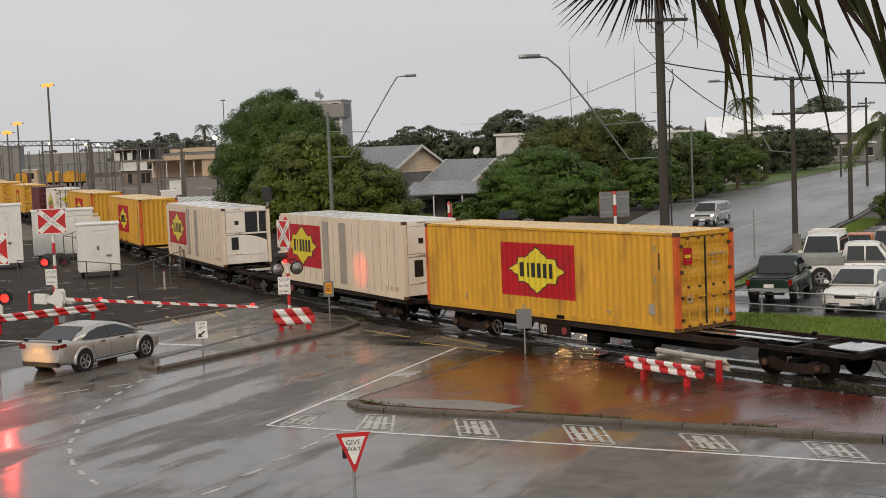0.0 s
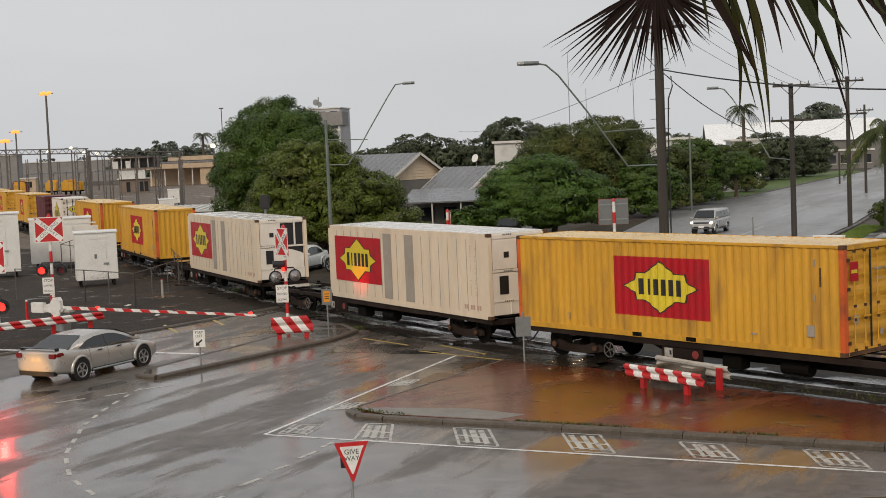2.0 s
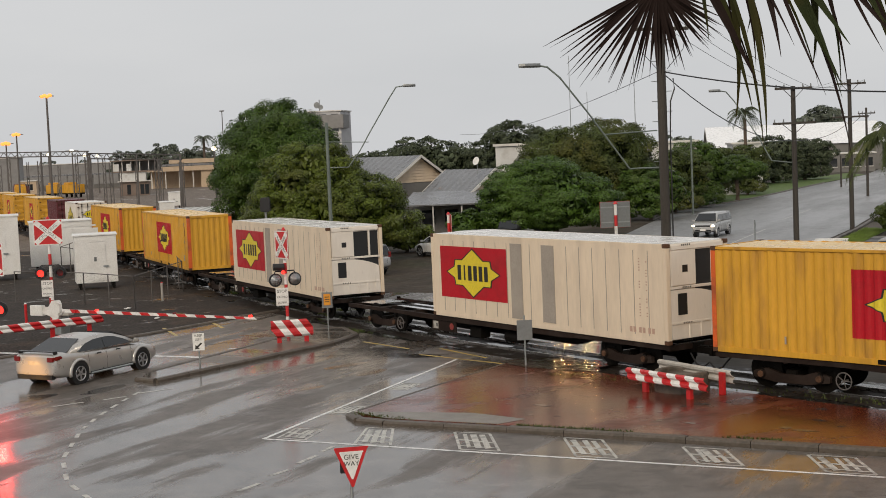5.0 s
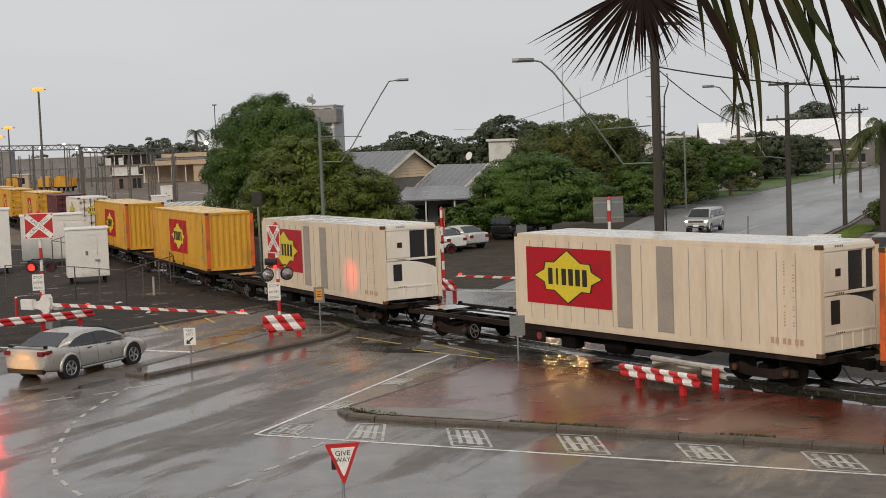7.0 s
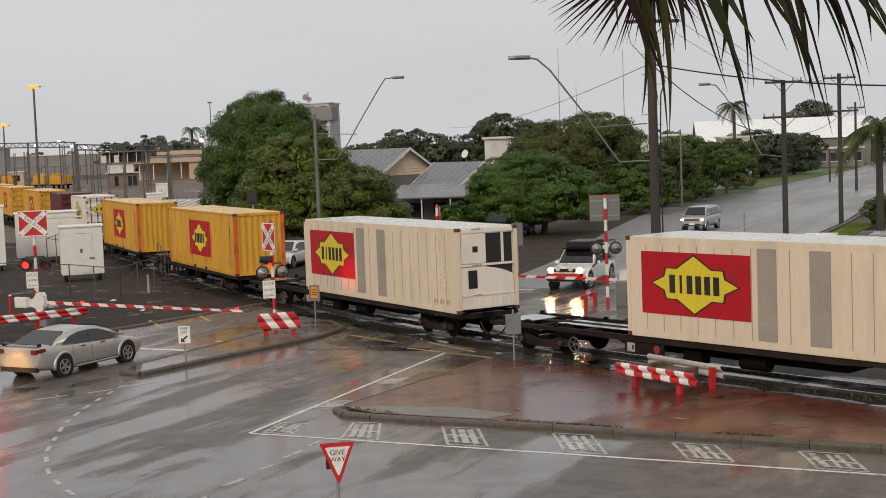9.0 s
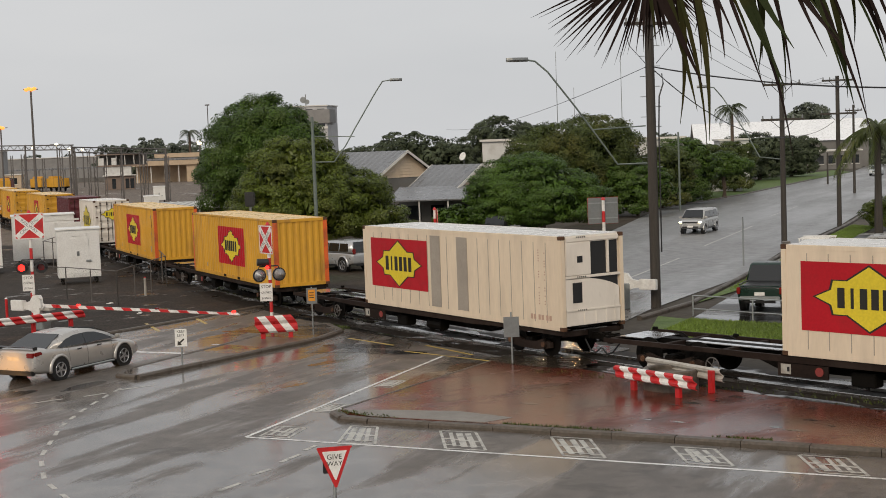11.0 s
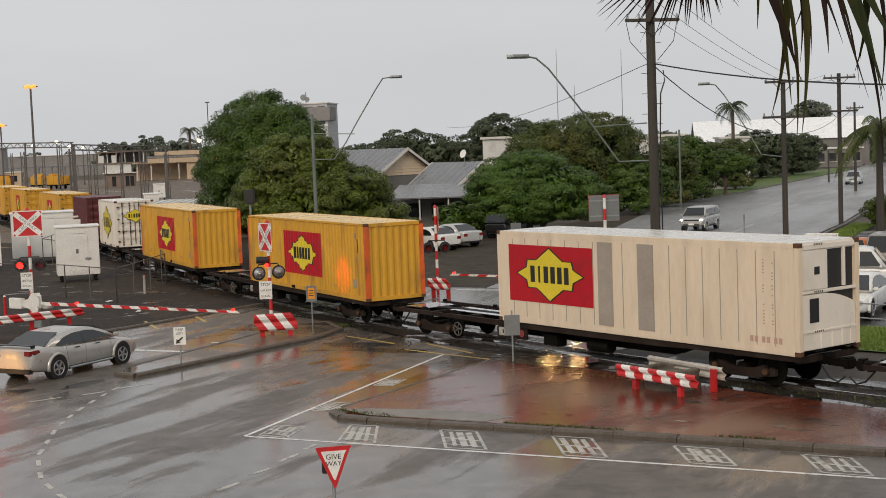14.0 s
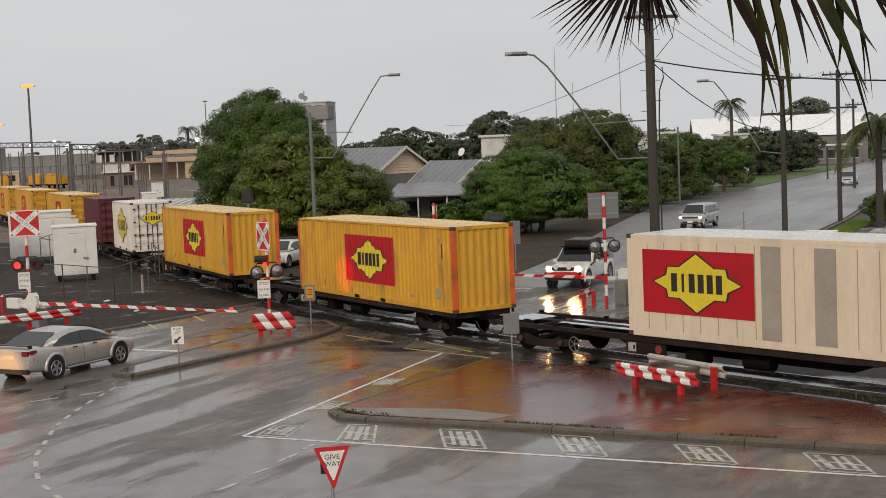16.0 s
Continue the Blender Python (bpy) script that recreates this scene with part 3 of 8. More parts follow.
def dry_container(name, L, paint, roof, post, label, badge_at, badge_size, door_front, group):
    c = thing(name, pose(0, 0, 0), label, "container", group)
    for side in (-1, 1):
        bm = fresh()
        corrugated(bm, L - 0.3, 0.036, 0.16, CH - 0.1)
        part("side_wall", bm, paint, c, m=pose(0, side * (CW / 2 - 0.012), 0, 0, 0, 0 if side < 0 else 180))
        bm = fresh()
        obox(bm, (0, side * (CW / 2 - 0.05), 0.08), (L - 0.3, 0.1, 0.16), bevel=0.01)
        part("bottom_rail", bm, paint, c)
        bm = fresh()
        obox(bm, (0, side * (CW / 2 - 0.035), CH - 0.05), (L - 0.3, 0.07, 0.08), bevel=0.01)
        part("top_rail", bm, paint, c)
    bm = fresh()
    corrugated(bm, L - 0.34, 0.02, -CW / 2 + 0.06, CW / 2 - 0.06, 0.42)
    part("roof", bm, roof, c, "weathered roof sheet", m=pose(0, 0, CH - 0.012, -90, 0, 0))
    bm = fresh()
    obox(bm, (0, 0, 0.12), (L - 0.2, CW - 0.12, 0.1))
    part("floor_frame", bm, BLACK_IRON, c)
    for ex in (-1, 1):
        for side in (-1, 1):
            bm = fresh()
            obox(bm, (ex * (L / 2 - 0.08), side * (CW / 2 - 0.09), CH / 2), (0.158, 0.178, CH - 0.22), bevel=0.012)
            part("corner_post", bm, post, c, "")
        bm = fresh()
        obox(bm, (ex * (L / 2 - 0.06), 0, CH - 0.07), (0.1, CW - 0.34, 0.13), bevel=0.008)
        part("end_header", bm, paint, c)
        bm = fresh()
        obox(bm, (ex * (L / 2 - 0.06), 0, 0.08), (0.1, CW - 0.34, 0.15), bevel=0.008)
        part("end_sill", bm, paint, c)
        if (ex > 0) == door_front:
            for side in (-1, 1):
                bm = fresh()
                corrugated(bm, CH - 0.32, 0.03, -0.515, 0.515, 0.56)
                d = part("door", bm, paint, c, m=Matrix.Translation((ex * (L / 2 - 0.05), side * 0.52, CH / 2)) @ pose(0, 0, 0, 0, 0, 90 if ex > 0 else -90) @ pose(0, 0, 0, 0, 90, 0))
                for off in (-0.24, 0.22):
                    bm = fresh()
                    x = ex * (L / 2 - 0.005)
                    cyl(bm, (x, side * 0.52 + off, 0.1), (x, side * 0.52 + off, CH - 0.08), 0.019, seg=8)
                    for z in (0.3, 0.9, 1.5, 2.1, 2.6):
                        obox(bm, (x, side * 0.52 + off, z), (0.04, 0.1, 0.05))
                    obox(bm, (x, side * 0.52 + off + 0.1, 1.0), (0.03, 0.3, 0.035))
                    rod = part("lock_rod", bm, paint if paint is Y_PAINT else SHADE_RUST, c)
                    bm = fresh()
                    obox(bm, (x + ex * 0.014, side * 0.52 + off, 0.16), (0.05, 0.075, 0.07))
                    keeper = part("rod_keeper", bm, CASTING, rod, "rusty rod keeper")
                    for z in (0.79, 1.14, 2.56):
                        again(keeper, rod, pose(0, 0, z))
                for z in (0.35, 1.0, 1.75, 2.5):
                    bm = fresh()
                    obox(bm, (ex * (L / 2 - 0.012), side * 1.02, z), (0.05, 0.14, 0.09), bevel=0.006)
                    part("hinge", bm, CASTING, d, m=d.matrix_basis.inverted())
            bm = fresh()
            obox(bm, (ex * (L / 2 - 0.03), 0, CH / 2), (0.04, 0.035, CH - 0.34))
            part("door_seal", bm, BLACK, c, "dark rubber seal between the doors")
            if paint is Y_PAINT:
                bm = fresh()
                obox(bm, (ex * (L / 2 + 0.004), 0, 0.07), (0.012, CW - 0.4, 0.1))
                part("rusted_sill_edge", bm, CASTING, c, "rust-eaten sill edge")
                for y, z, w_, h_ in ((0.3, 2.2, 0.34, 0.05), (0.72, 2.2, 0.3, 0.05), (0.35, 1.95, 0.24, 0.04), (-0.72, 0.95, 0.2, 0.22), (0.42, 0.52, 0.12, 0.16), (0.8, 0.45, 0.2, 0.2)):
                    bm = fresh()
                    obox(bm, (ex * (L / 2 + 0.004), y, z), (0.008, w_, h_))
                    part("marking_bar", bm, PATCH_GREY, c, "faded marking")
        else:
            bm = fresh()
            corrugated(bm, CW - 0.36, 0.04, 0.15, CH - 0.13, 0.30)
            part("end_wall", bm, paint, c, m=pose(ex * (L / 2 - 0.035), 0, 0, 0, 0, 90 if ex > 0 else -90))
    if post is not paint and door_front:
        bm = fresh()
        obox(bm, (L / 2 + 0.012, -0.78, 2.2), (0.006, 0.36, 0.5))
        dp = part("door_panel", bm, RED_DECAL, c, "small red panel on the door")
        bm = fresh()
        obox(bm, (L / 2 + 0.017, -0.78, 2.2), (0.006, 0.26, 0.09))
        part("panel_bar", bm, YELLOW_DECAL, dp)
    corner_castings(c, L, CASTING)
    if paint is Y_PAINT:
        for x, z, w_, h_ in ((L / 2 - 0.72, 2.05, 0.05, 0.5), (L / 2 - 0.9, 1.5, 0.04, 0.16), (L / 2 - 1.05, 0.62, 0.24, 0.3), (-L / 2 + 2.3, 0.45, 0.05, 0.2), (L / 2 - 2.9, 0.42, 0.2, 0.05), (L / 2 - 0.9, 2.42, 0.05, 0.18)):
            bm = fresh()
            obox(bm, (x, -CW / 2 + 0.006, z), (w_, 0.02, h_))
            part("scuff_mark", bm, CASTING if h_ > 0.25 and w_ < 0.1 else PATCH_GREY, c, "scuffed bare patch")
    for x in (-1.03, 1.03):
        bm = fresh()
        obox(bm, (x, -CW / 2 - 0.003, 0.085), (0.36, 0.012, 0.12))
        part("fork_pocket", bm, BLACK_IRON, c)
    if badge_at is not None:
        badge(c, pose(badge_at, -CW / 2 - 0.003, CH * 0.522), badge_size, badge_size[0] * 0.76, badge_size[1] * 0.84, ribs=ribbed(L, badge_at))
    return c


def reefer_container(name, L, label, group):
    c = thing(name, pose(0, 0, 0), label, "container", group)
    for side in (-1, 1):
        bm = fresh()
        obox(bm, (0, side * (CW / 2 - 0.04), CH / 2), (L - 0.32, 0.07, CH - 0.26))
        w = part("side_wall", bm, W_PAINT, c)
        # raised panel seams
        bm = fresh()
        for i in range(1, 19):
            x = -L / 2 + 0.16 + (L - 0.32) * i / 19
            obox(bm, (x, side * (CW / 2 - 0.003), CH / 2), (0.022, 0.012, CH - 0.42))
        part("seams", bm, PATCH_GREY, w, "grey panel seams")
        bm = fresh()
        obox(bm, (0, side * (CW / 2 - 0.045), 0.075), (L - 0.32, 0.09, 0.15), bevel=0.01)
        part("bottom_rail", bm, W_PAINT, c)
        bm = fresh()
        obox(bm, (0, side * (CW / 2 - 0.04), CH - 0.07), (L - 0.32, 0.08, 0.13), bevel=0.01)
        part("top_rail", bm, W_PAINT, c)
    bm = fresh()
    obox(bm, (0, 0, CH - 0.02), (L - 0.2, CW - 0.14, 0.03))
    part("roof", bm, W_ROOF, c, "wet white roof sheet")
    bm = fresh()
    obox(bm, (0, 0, 0.12), (L - 0.2, CW - 0.12, 0.1))
    part("floor_frame", bm, BLACK_IRON, c)
    for ex in (-1, 1):
        for side in (-1, 1):
            bm = fresh()
            obox(bm, (ex * (L / 2 - 0.08), side * (CW / 2 - 0.075), CH / 2), (0.158, 0.15, CH - 0.22), bevel=0.012)
            part("corner_post", bm, W_PAINT, c)
    for x in (-1.04, 0.62):
        bm = fresh()
        obox(bm, (x, -CW / 2 - 0.006, CH / 2 + 0.01), (0.62, 0.012, CH - 0.44))
        part("repair_patch", bm, PATCH_GREY, c, "grey primer repair strip")
    bm = fresh()
    obox(bm, (-L / 2 + 0.06, 0, CH / 2), (0.06, CW - 0.3, CH - 0.2))
    part("rear_doors", bm, W_CLEAN, c)
    # cooling unit at the front end
    f = L / 2
    bm = fresh()
    obox(bm, (f - 0.16, 0, CH / 2), (0.1, CW - 0.3, CH - 0.2))
    part("front_wall", bm, W_CLEAN, c)
    bm = fresh()
    obox(bm, (f - 0.06, 0, CH - 0.12), (0.12, CW - 0.32, 0.2), bevel=0.04)
    part("top_cowl", bm, W_CLEAN, c)
    bm = fresh()
    obox(bm, (f - 0.06, -0.55, 2.18), (0.1, 0.98, 1.02), bevel=0.02)
    part("upper_panel", bm, W_CLEAN, c)
    bm = fresh()
    obox(bm, (f - 0.10, 0.5, 1.92), (0.03, 1.06, 1.6))
    part("condenser_opening", bm, BLACK, c, "dark condenser opening")
    bm = fresh()
    obox(bm, (f - 0.05, 0.62, 2.2), (0.09, 0.07, 1.04), bevel=0.01)
    part("post", bm, W_CLEAN, c)
    bm = fresh()
    obox(bm, (f - 0.04, 0, 1.62), (0.08, CW - 0.3, 0.08), bevel=0.01)
    part("cross_bar", bm, W_CLEAN, c)
    bm = fresh()
    n = 14
    pts = [(-1.06, 0.62), (1.02, 0.62)] + [(1.02 - 2.08 * (i / n) ** 1.0, 1.22 + 0.34 * math.sin(math.pi / 2 * min(1, i / n * 1.5)) ** 0.8) for i in range(n + 1)]
    prism(bm, pts, "x", f - 0.14, f - 0.015)
    part("engine_cowl", bm, W_CLEAN, c, "rounded white engine cowl")
    bm = fresh()
    obox(bm, (f - 0.008, -0.62, 1.14), (0.014, 0.36, 0.62), bevel=0.005)
    part("control_panel", bm, BLACK, c, "dark control panel")
    bm = fresh()
    obox(bm, (f - 0.004, -0.5, 2.16), (0.012, 0.2, 0.2))
    part("plate", bm, BLACK, c, "small dark plate")
    bm = fresh()
    obox(bm, (f - 0.07, 0, 0.36), (0.1, CW - 0.32, 0.46), bevel=0.015)
    part("lower_panel", bm, W_CLEAN, c)
    bm = fresh()
    for y in (-0.35, 0.1, 0.5, 0.85):
        obox(bm, (f - 0.012, y, 0.36), (0.03, 0.05, 0.44))
    obox(bm, (f - 0.012, 0, 0.6), (0.03, CW - 0.34, 0.05))
    part("lower_frame", bm, W_CLEAN, c)
    for y0, z in ((-0.6, CH - 0.06), (-0.6, 1.62), (-0.6, 0.6), (-0.6, 0.1), (0.8, 0.1)):
        bm = fresh()
        obox(bm, (f + 0.002, y0, z), (0.008, 0.035, 0.05))
        dash = part("hazard_dash", bm, BLACK, c)
        for i in range(1, 5):
            again(dash, c, pose(0, i * 0.075, 0))
    corner_castings(c, L, CASTING)
    # faded marking bars near the front
    bm = fresh()
    obox(bm, (f - 0.62, -CW / 2 - 0.002, 0.36), (0.11, 0.006, 0.16))
    bar = part("marking_bar", bm, FADED, c, "faded red marking bar")
    for i in range(1, 6):
        again(bar, c, pose(-i * 0.2 + (0.04 if i % 2 else 0), 0, 0))
    bm, one = fresh(), None
    for j in range(22):
        for k in range(2):
            if random.random() < 0.7:
                o_ = pose(-k * 0.3, 0, j * 0.083)
                if one is None:
                    obox(bm, (f - 0.86, -CW / 2 - 0.002, 0.7), (0.05, 0.006, 0.035))
                    one = part("number_bar", bm, FADED, c, "faded marking bar", m=o_)
                else:
                    again(one, c, o_)
    badge(c, pose(-f + 2.55, -CW / 2 - 0.003, CH * 0.55), (3.9, 1.78), 3.05, 1.6)
    return c


def wagon(name, label):
    """A container flat wagon, 18.3 m deck, on two bogies; deck top at 1.0 m."""
    w = thing(name, pose(0, 0, 0), label, "rail wagon", "train wagons")
    h = 9.15
    for side in (-1, 1):
        bm = fresh()
        prism(bm, [(-h, 0.98), (h, 0.98), (h, 0.85), (5.2, 0.85), (4.2, 0.81), (-4.2, 0.81), (-5.2, 0.85), (-h, 0.85)], "y", side * 1.12 - 0.05, side * 1.12 + 0.05)
        part("side_sill", bm, SHADE_RUST, w)
    bm = fresh()
    prism(bm, [(-h, 0.97), (h, 0.97), (h, 0.7), (4.5, 0.66), (3.8, 0.42), (-3.8, 0.42), (-4.5, 0.66), (-h, 0.7)], "y", -0.2, 0.2)
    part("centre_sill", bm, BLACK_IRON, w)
    for x in (-9.0, -7.0, -5.0, -3.0, -1.0, 1.0, 3.0, 5.0, 7.0, 9.0):
        bm = fresh()
        obox(bm, (x, 0, 0.88), (0.16, 2.2, 0.16), bevel=0.01)
        part("cross_beam", bm, SHADE_RUST, w)
    for x in (-7.9, 7.9):
        bm = fresh()
        obox(bm, (x * 1.06, 0, 0.972), (1.2, 1.3, 0.025))
        part("end_plate", bm, DECK_STEEL, w, "wet steel deck plate")
    for side in (-1, 1):
        bm = fresh()
        obox(bm, (0, side * 0.32, 0.972), (13.4, 0.26, 0.022))
        part("walk_plate", bm, DECK_STEEL, w, "wet steel deck plate")
    for x in (-9.05, -3.0, 3.0, 9.05, -6.1, 6.1):
        for side in (-1, 1):
            bm = fresh()
            obox(bm, (x, side * 1.1, 1.0), (0.16, 0.12, 0.1), bevel=0.02)
            part("twist_lock", bm, BLACK_IRON, w)
    for ex in (-1, 1):
        bm = fresh()
        obox(bm, (ex * 9.45, 0, 0.78), (0.7, 0.22, 0.22), bevel=0.03)
        obox(bm, (ex * 9.72, 0.02, 0.78), (0.26, 0.34, 0.3), bevel=0.05)
        part("coupler", bm, BLACK_IRON, w)
        bm = fresh()
        tube(bm, [(ex * 9.2, -0.4, 0.7), (ex * 9.45, -0.42, 0.42), (ex * 9.7, -0.4, 0.34), (ex * 9.9, -0.36, 0.5)], 0.025)
        part("brake_hose", bm, RUBBER, w)
        bx = ex * 6.95
        bg = new("bogie")
        bg.parent = w
        bg.matrix_basis = pose(bx, 0, 0)
        for side in (-1, 1):
            bm = fresh()
            prism(bm, [(-1.15, 0.52), (-1.15, 0.36), (-0.5, 0.26), (0.5, 0.26), (1.15, 0.36), (1.15, 0.52), (0.75, 0.62), (0.35, 0.5), (-0.35, 0.5), (-0.75, 0.62)], "y", side * 0.86 - 0.06, side * 0.86 + 0.06)
            for k in (-0.15, 0.0, 0.15):
                cyl(bm, (k, side * 0.86, 0.26), (k, side * 0.86, 0.5), 0.05, seg=8)
            for k in (-0.88, 0.88):
                cyl(bm, (k, side * 0.9, 0.46), (k, side * 1.0, 0.46), 0.11, seg=12)
            part("side_frame", bm, SHADE_RUST if side < 0 else BLACK_IRON, bg)
            for k in (-0.88, 0.88):
                bm = fresh()
                cyl(bm, (k, side * 0.98, 0.46), (k, side * 1.03, 0.46), 0.085, seg=12)
                for q in range(3):
                    obox(bm, (k + 0.05 * math.cos(q * 2.1), side * 1.036, 0.46 + 0.05 * math.sin(q * 2.1)), (0.025, 0.02, 0.025))
                part("axle_cap", bm, CASTING, bg, "rust-stained axle cap")
        bm = fresh()
        obox(bm, (0, 0, 0.5), (0.36, 1.8, 0.22), bevel=0.03)
        cyl(bm, (0, 0, 0.5), (0, 0, 0.72), 0.3)
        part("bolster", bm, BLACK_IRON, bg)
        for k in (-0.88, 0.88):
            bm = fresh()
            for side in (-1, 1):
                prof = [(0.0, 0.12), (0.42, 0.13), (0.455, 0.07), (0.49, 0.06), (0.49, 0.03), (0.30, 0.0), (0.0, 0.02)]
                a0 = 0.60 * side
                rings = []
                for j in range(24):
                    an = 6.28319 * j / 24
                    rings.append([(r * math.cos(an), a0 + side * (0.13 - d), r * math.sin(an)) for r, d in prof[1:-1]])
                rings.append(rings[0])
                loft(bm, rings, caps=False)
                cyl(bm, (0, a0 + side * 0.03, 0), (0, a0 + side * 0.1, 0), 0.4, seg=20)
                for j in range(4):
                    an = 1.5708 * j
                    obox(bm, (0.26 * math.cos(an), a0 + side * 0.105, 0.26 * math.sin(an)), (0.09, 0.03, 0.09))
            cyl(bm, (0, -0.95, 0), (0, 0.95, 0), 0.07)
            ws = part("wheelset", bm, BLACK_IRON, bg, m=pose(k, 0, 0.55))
            WHEELSETS.append(ws)
    # handbrake wheel and brake gear on the near side
    bm = fresh()
    for j in range(20):
        a, b = 6.28319 * j / 20, 6.28319 * (j + 1) / 20
        cyl(bm, (-5.2 + 0.22 * math.cos(a), -1.25, 0.52 + 0.22 * math.sin(a)), (-5.2 + 0.22 * math.cos(b), -1.25, 0.52 + 0.22 * math.sin(b)), 0.018, seg=6)
    for j in range(5):
        a = 6.28319 * j / 5
        cyl(bm, (-5.2, -1.25, 0.52), (-5.2 + 0.22 * math.cos(a), -1.25, 0.52 + 0.22 * math.sin(a)), 0.014, seg=6)
    cyl(bm, (-5.2, -1.27, 0.52), (-5.2, -1.05, 0.52), 0.03, seg=8)
    part("handbrake_wheel", bm, YARD_STEEL, w, "spoked grey handbrake wheel")
    bm = fresh()
    cyl(bm, (0.8, -0.7, 0.5), (1.7, -0.7, 0.5), 0.2)
    part("brake_cylinder", bm, BLACK_IRON, w)
    bm = fresh()
    obox(bm, (-0.8, -0.75, 0.5), (0.7, 0.4, 0.36), bevel=0.03)
    part("equipment_box", bm, BLACK_IRON, w)
    bm = fresh()
    obox(bm, (-2.4, -1.16, 0.62), (1.5, 0.05, 0.34))
    part("sill_board", bm, SHADE_RUST, w, "brown number board on the sill")
    bm = fresh()
    obox(bm, (-2.9, -1.192, 0.64), (0.3, 0.012, 0.26))
    pl = part("sill_plate", bm, DIRTY_WHITE, w, "small grimy white plate")
    bm = fresh()
    obox(bm, (-2.82, -1.2, 0.64), (0.07, 0.01, 0.12))
    part("plate_bar", bm, BLACK, pl)
    bm = fresh()
    cyl(bm, (-1.9, -1.185, 0.64), (-1.9, -1.2, 0.64), 0.12, seg=16)
    part("round_plate", bm, DULL_RED, w, "faded round red plate")
    return w


DULL_RED = mat("faded_red_plate", (0.2, 0.03, 0.025), 0.6, vary=0.3, grain=0.2, scale=4)
WHEELSETS = []
WAGONS = []  # wagon, distance of its middle along the track at the start
first_wagon = wagon("flat_wagon", "rusty brown container flat wagon with a wet deck")
WAGON_S = [3.05 + 19.9, 3.05, -16.75, -36.6, -56.6, -76.6, -96.5, -116.4, -136.3, -156.2]
WAGONS.append((first_wagon, WAGON_S[0]))
for ws in WAGON_S[1:]:
    WAGONS.append((copy_thing(first_wagon, pose(0, 0, 0)), ws))
WHEELSETS = [(o, i) for i, (w, _) in enumerate(WAGONS) for o in w.children_recursive if o.name.startswith("wheelset")]

# container, wagon index, offset of its middle from the wagon's middle
LOADS = []
G = "containers on the train"
LOADS.append((dry_container("shipping_container", 12.3, Y_PAINT, Y_ROOF, O_PAINT, "yellow corrugated container, orange corner posts, red badge, doors leading", -0.1, (3.65, 1.75), True, G), 1, -3.05))
white = reefer_container("refrigerated_container", 12.15, "off-white refrigerated container with red badge panel and grey patches", G)
LOADS.append((white, 2, 3.1))
LOADS.append((copy_thing(white, pose(0, 0, 0)), 3, 3.1))
yel = dry_container("shipping_container", 12.19, Y_PAINT, Y_ROOF, O_PAINT, "yellow corrugated container, orange corner posts, red badge, plain end leading", 0.0, (3.8, 1.75), False, G)
LOADS.append((yel, 4, 3.1))
LOADS.append((copy_thing(yel, pose(0, 0, 0)), 5, 3.1))
box_white = dry_container("shipping_container", 6.06, W_CLEAN, W_ROOF, W_CLEAN, "short white container with a tall yellow star, doors leading", None, None, True, G)
badge(box_white, pose(0, -CW / 2 - 0.003, 1.5), (3, 2), 3.4, 2.0, framed=False)
badge(box_white, Matrix.Translation((3.03 + 0.012, 0.05, 1.95)) @ pose(0, 0, 0, 0, 0, 90), (1, 1), 1.5, 0.8, framed=False)
LOADS.append((box_white, 6, 6.1))
LOADS.append((dry_container("shipping_container", 6.06, MAROON, MAROON, MAROON, "short dark maroon container", None, None, True, G), 6, -5.2))
far_yel = dry_container("shipping_container", 12.19, Y_PAINT, Y_ROOF, Y_PAINT, "yellow container with a small red badge panel, doors leading", 0.2, (2.6, 1.6), True, G)
LOADS.append((far_yel, 7, -1.0))
LOADS.append((copy_thing(far_yel, pose(0, 0, 0)), 8, -2.5))
LOADS.append((copy_thing(far_yel, pose(0, 0, 0)), 9, 0.0))


# ---- islands, kerbs and road paint ----
def strip(pts, w, z, bm=None):
    """A painted band along a line of points."""
    bm = bm or fresh()
    pts = [Vector((*p, 0)) for p in pts]
    prev = None
    for i, p in enumerate(pts):
        d = (pts[min(i + 1, len(pts) - 1)] - pts[max(i - 1, 0)]).normalized()
        n = Vector((-d.y, d.x, 0)) * w / 2
        cur = (bm.verts.new((p + n) + Vector((0, 0, z))), bm.verts.new((p - n) + Vector((0, 0, z))))
        if prev:
            f = bm.faces.new((prev[0], prev[1], cur[1], cur[0]))
            f.normal_update()
            if f.normal.z < 0:
                f.normal_flip()
        prev = cur
    return bm


def kerb(name, pts, label, w=0.22, h=0.13, seg=1.5):
    """A row of kerb stones along the points, each a piece of its own."""
    k = thing(name, pose(0, 0, 0), label, "kerb", "", "structure")
    for a, b in zip(pts, pts[1:]):
        a, b = Vector((*a, 0)), Vector((*b, 0))
        n = max(1, round((b - a).length / seg))
        d = (b - a) / n
        ang = math.degrees(math.atan2(d.y, d.x))
        L = d.length
        bm = fresh()
        prism(bm, [(-w / 2, -0.1), (w / 2, -0.1), (w / 2, h - 0.02), (w / 2 - 0.03, h), (-w / 2 + 0.05, h), (-w / 2, h - 0.05)], "x", -L / 2 + 0.008, L / 2 - 0.008)
        first = part("kerb_stone", bm, CONCRETE, k, m=pose(*(a + d * 0.5), 0, 0, ang))
        for i in range(1, n):
            c = a + d * (i + 0.5)
            again(first, k, pose(c.x, c.y, random.uniform(-0.006, 0.006), 0, 0, ang))
    return k


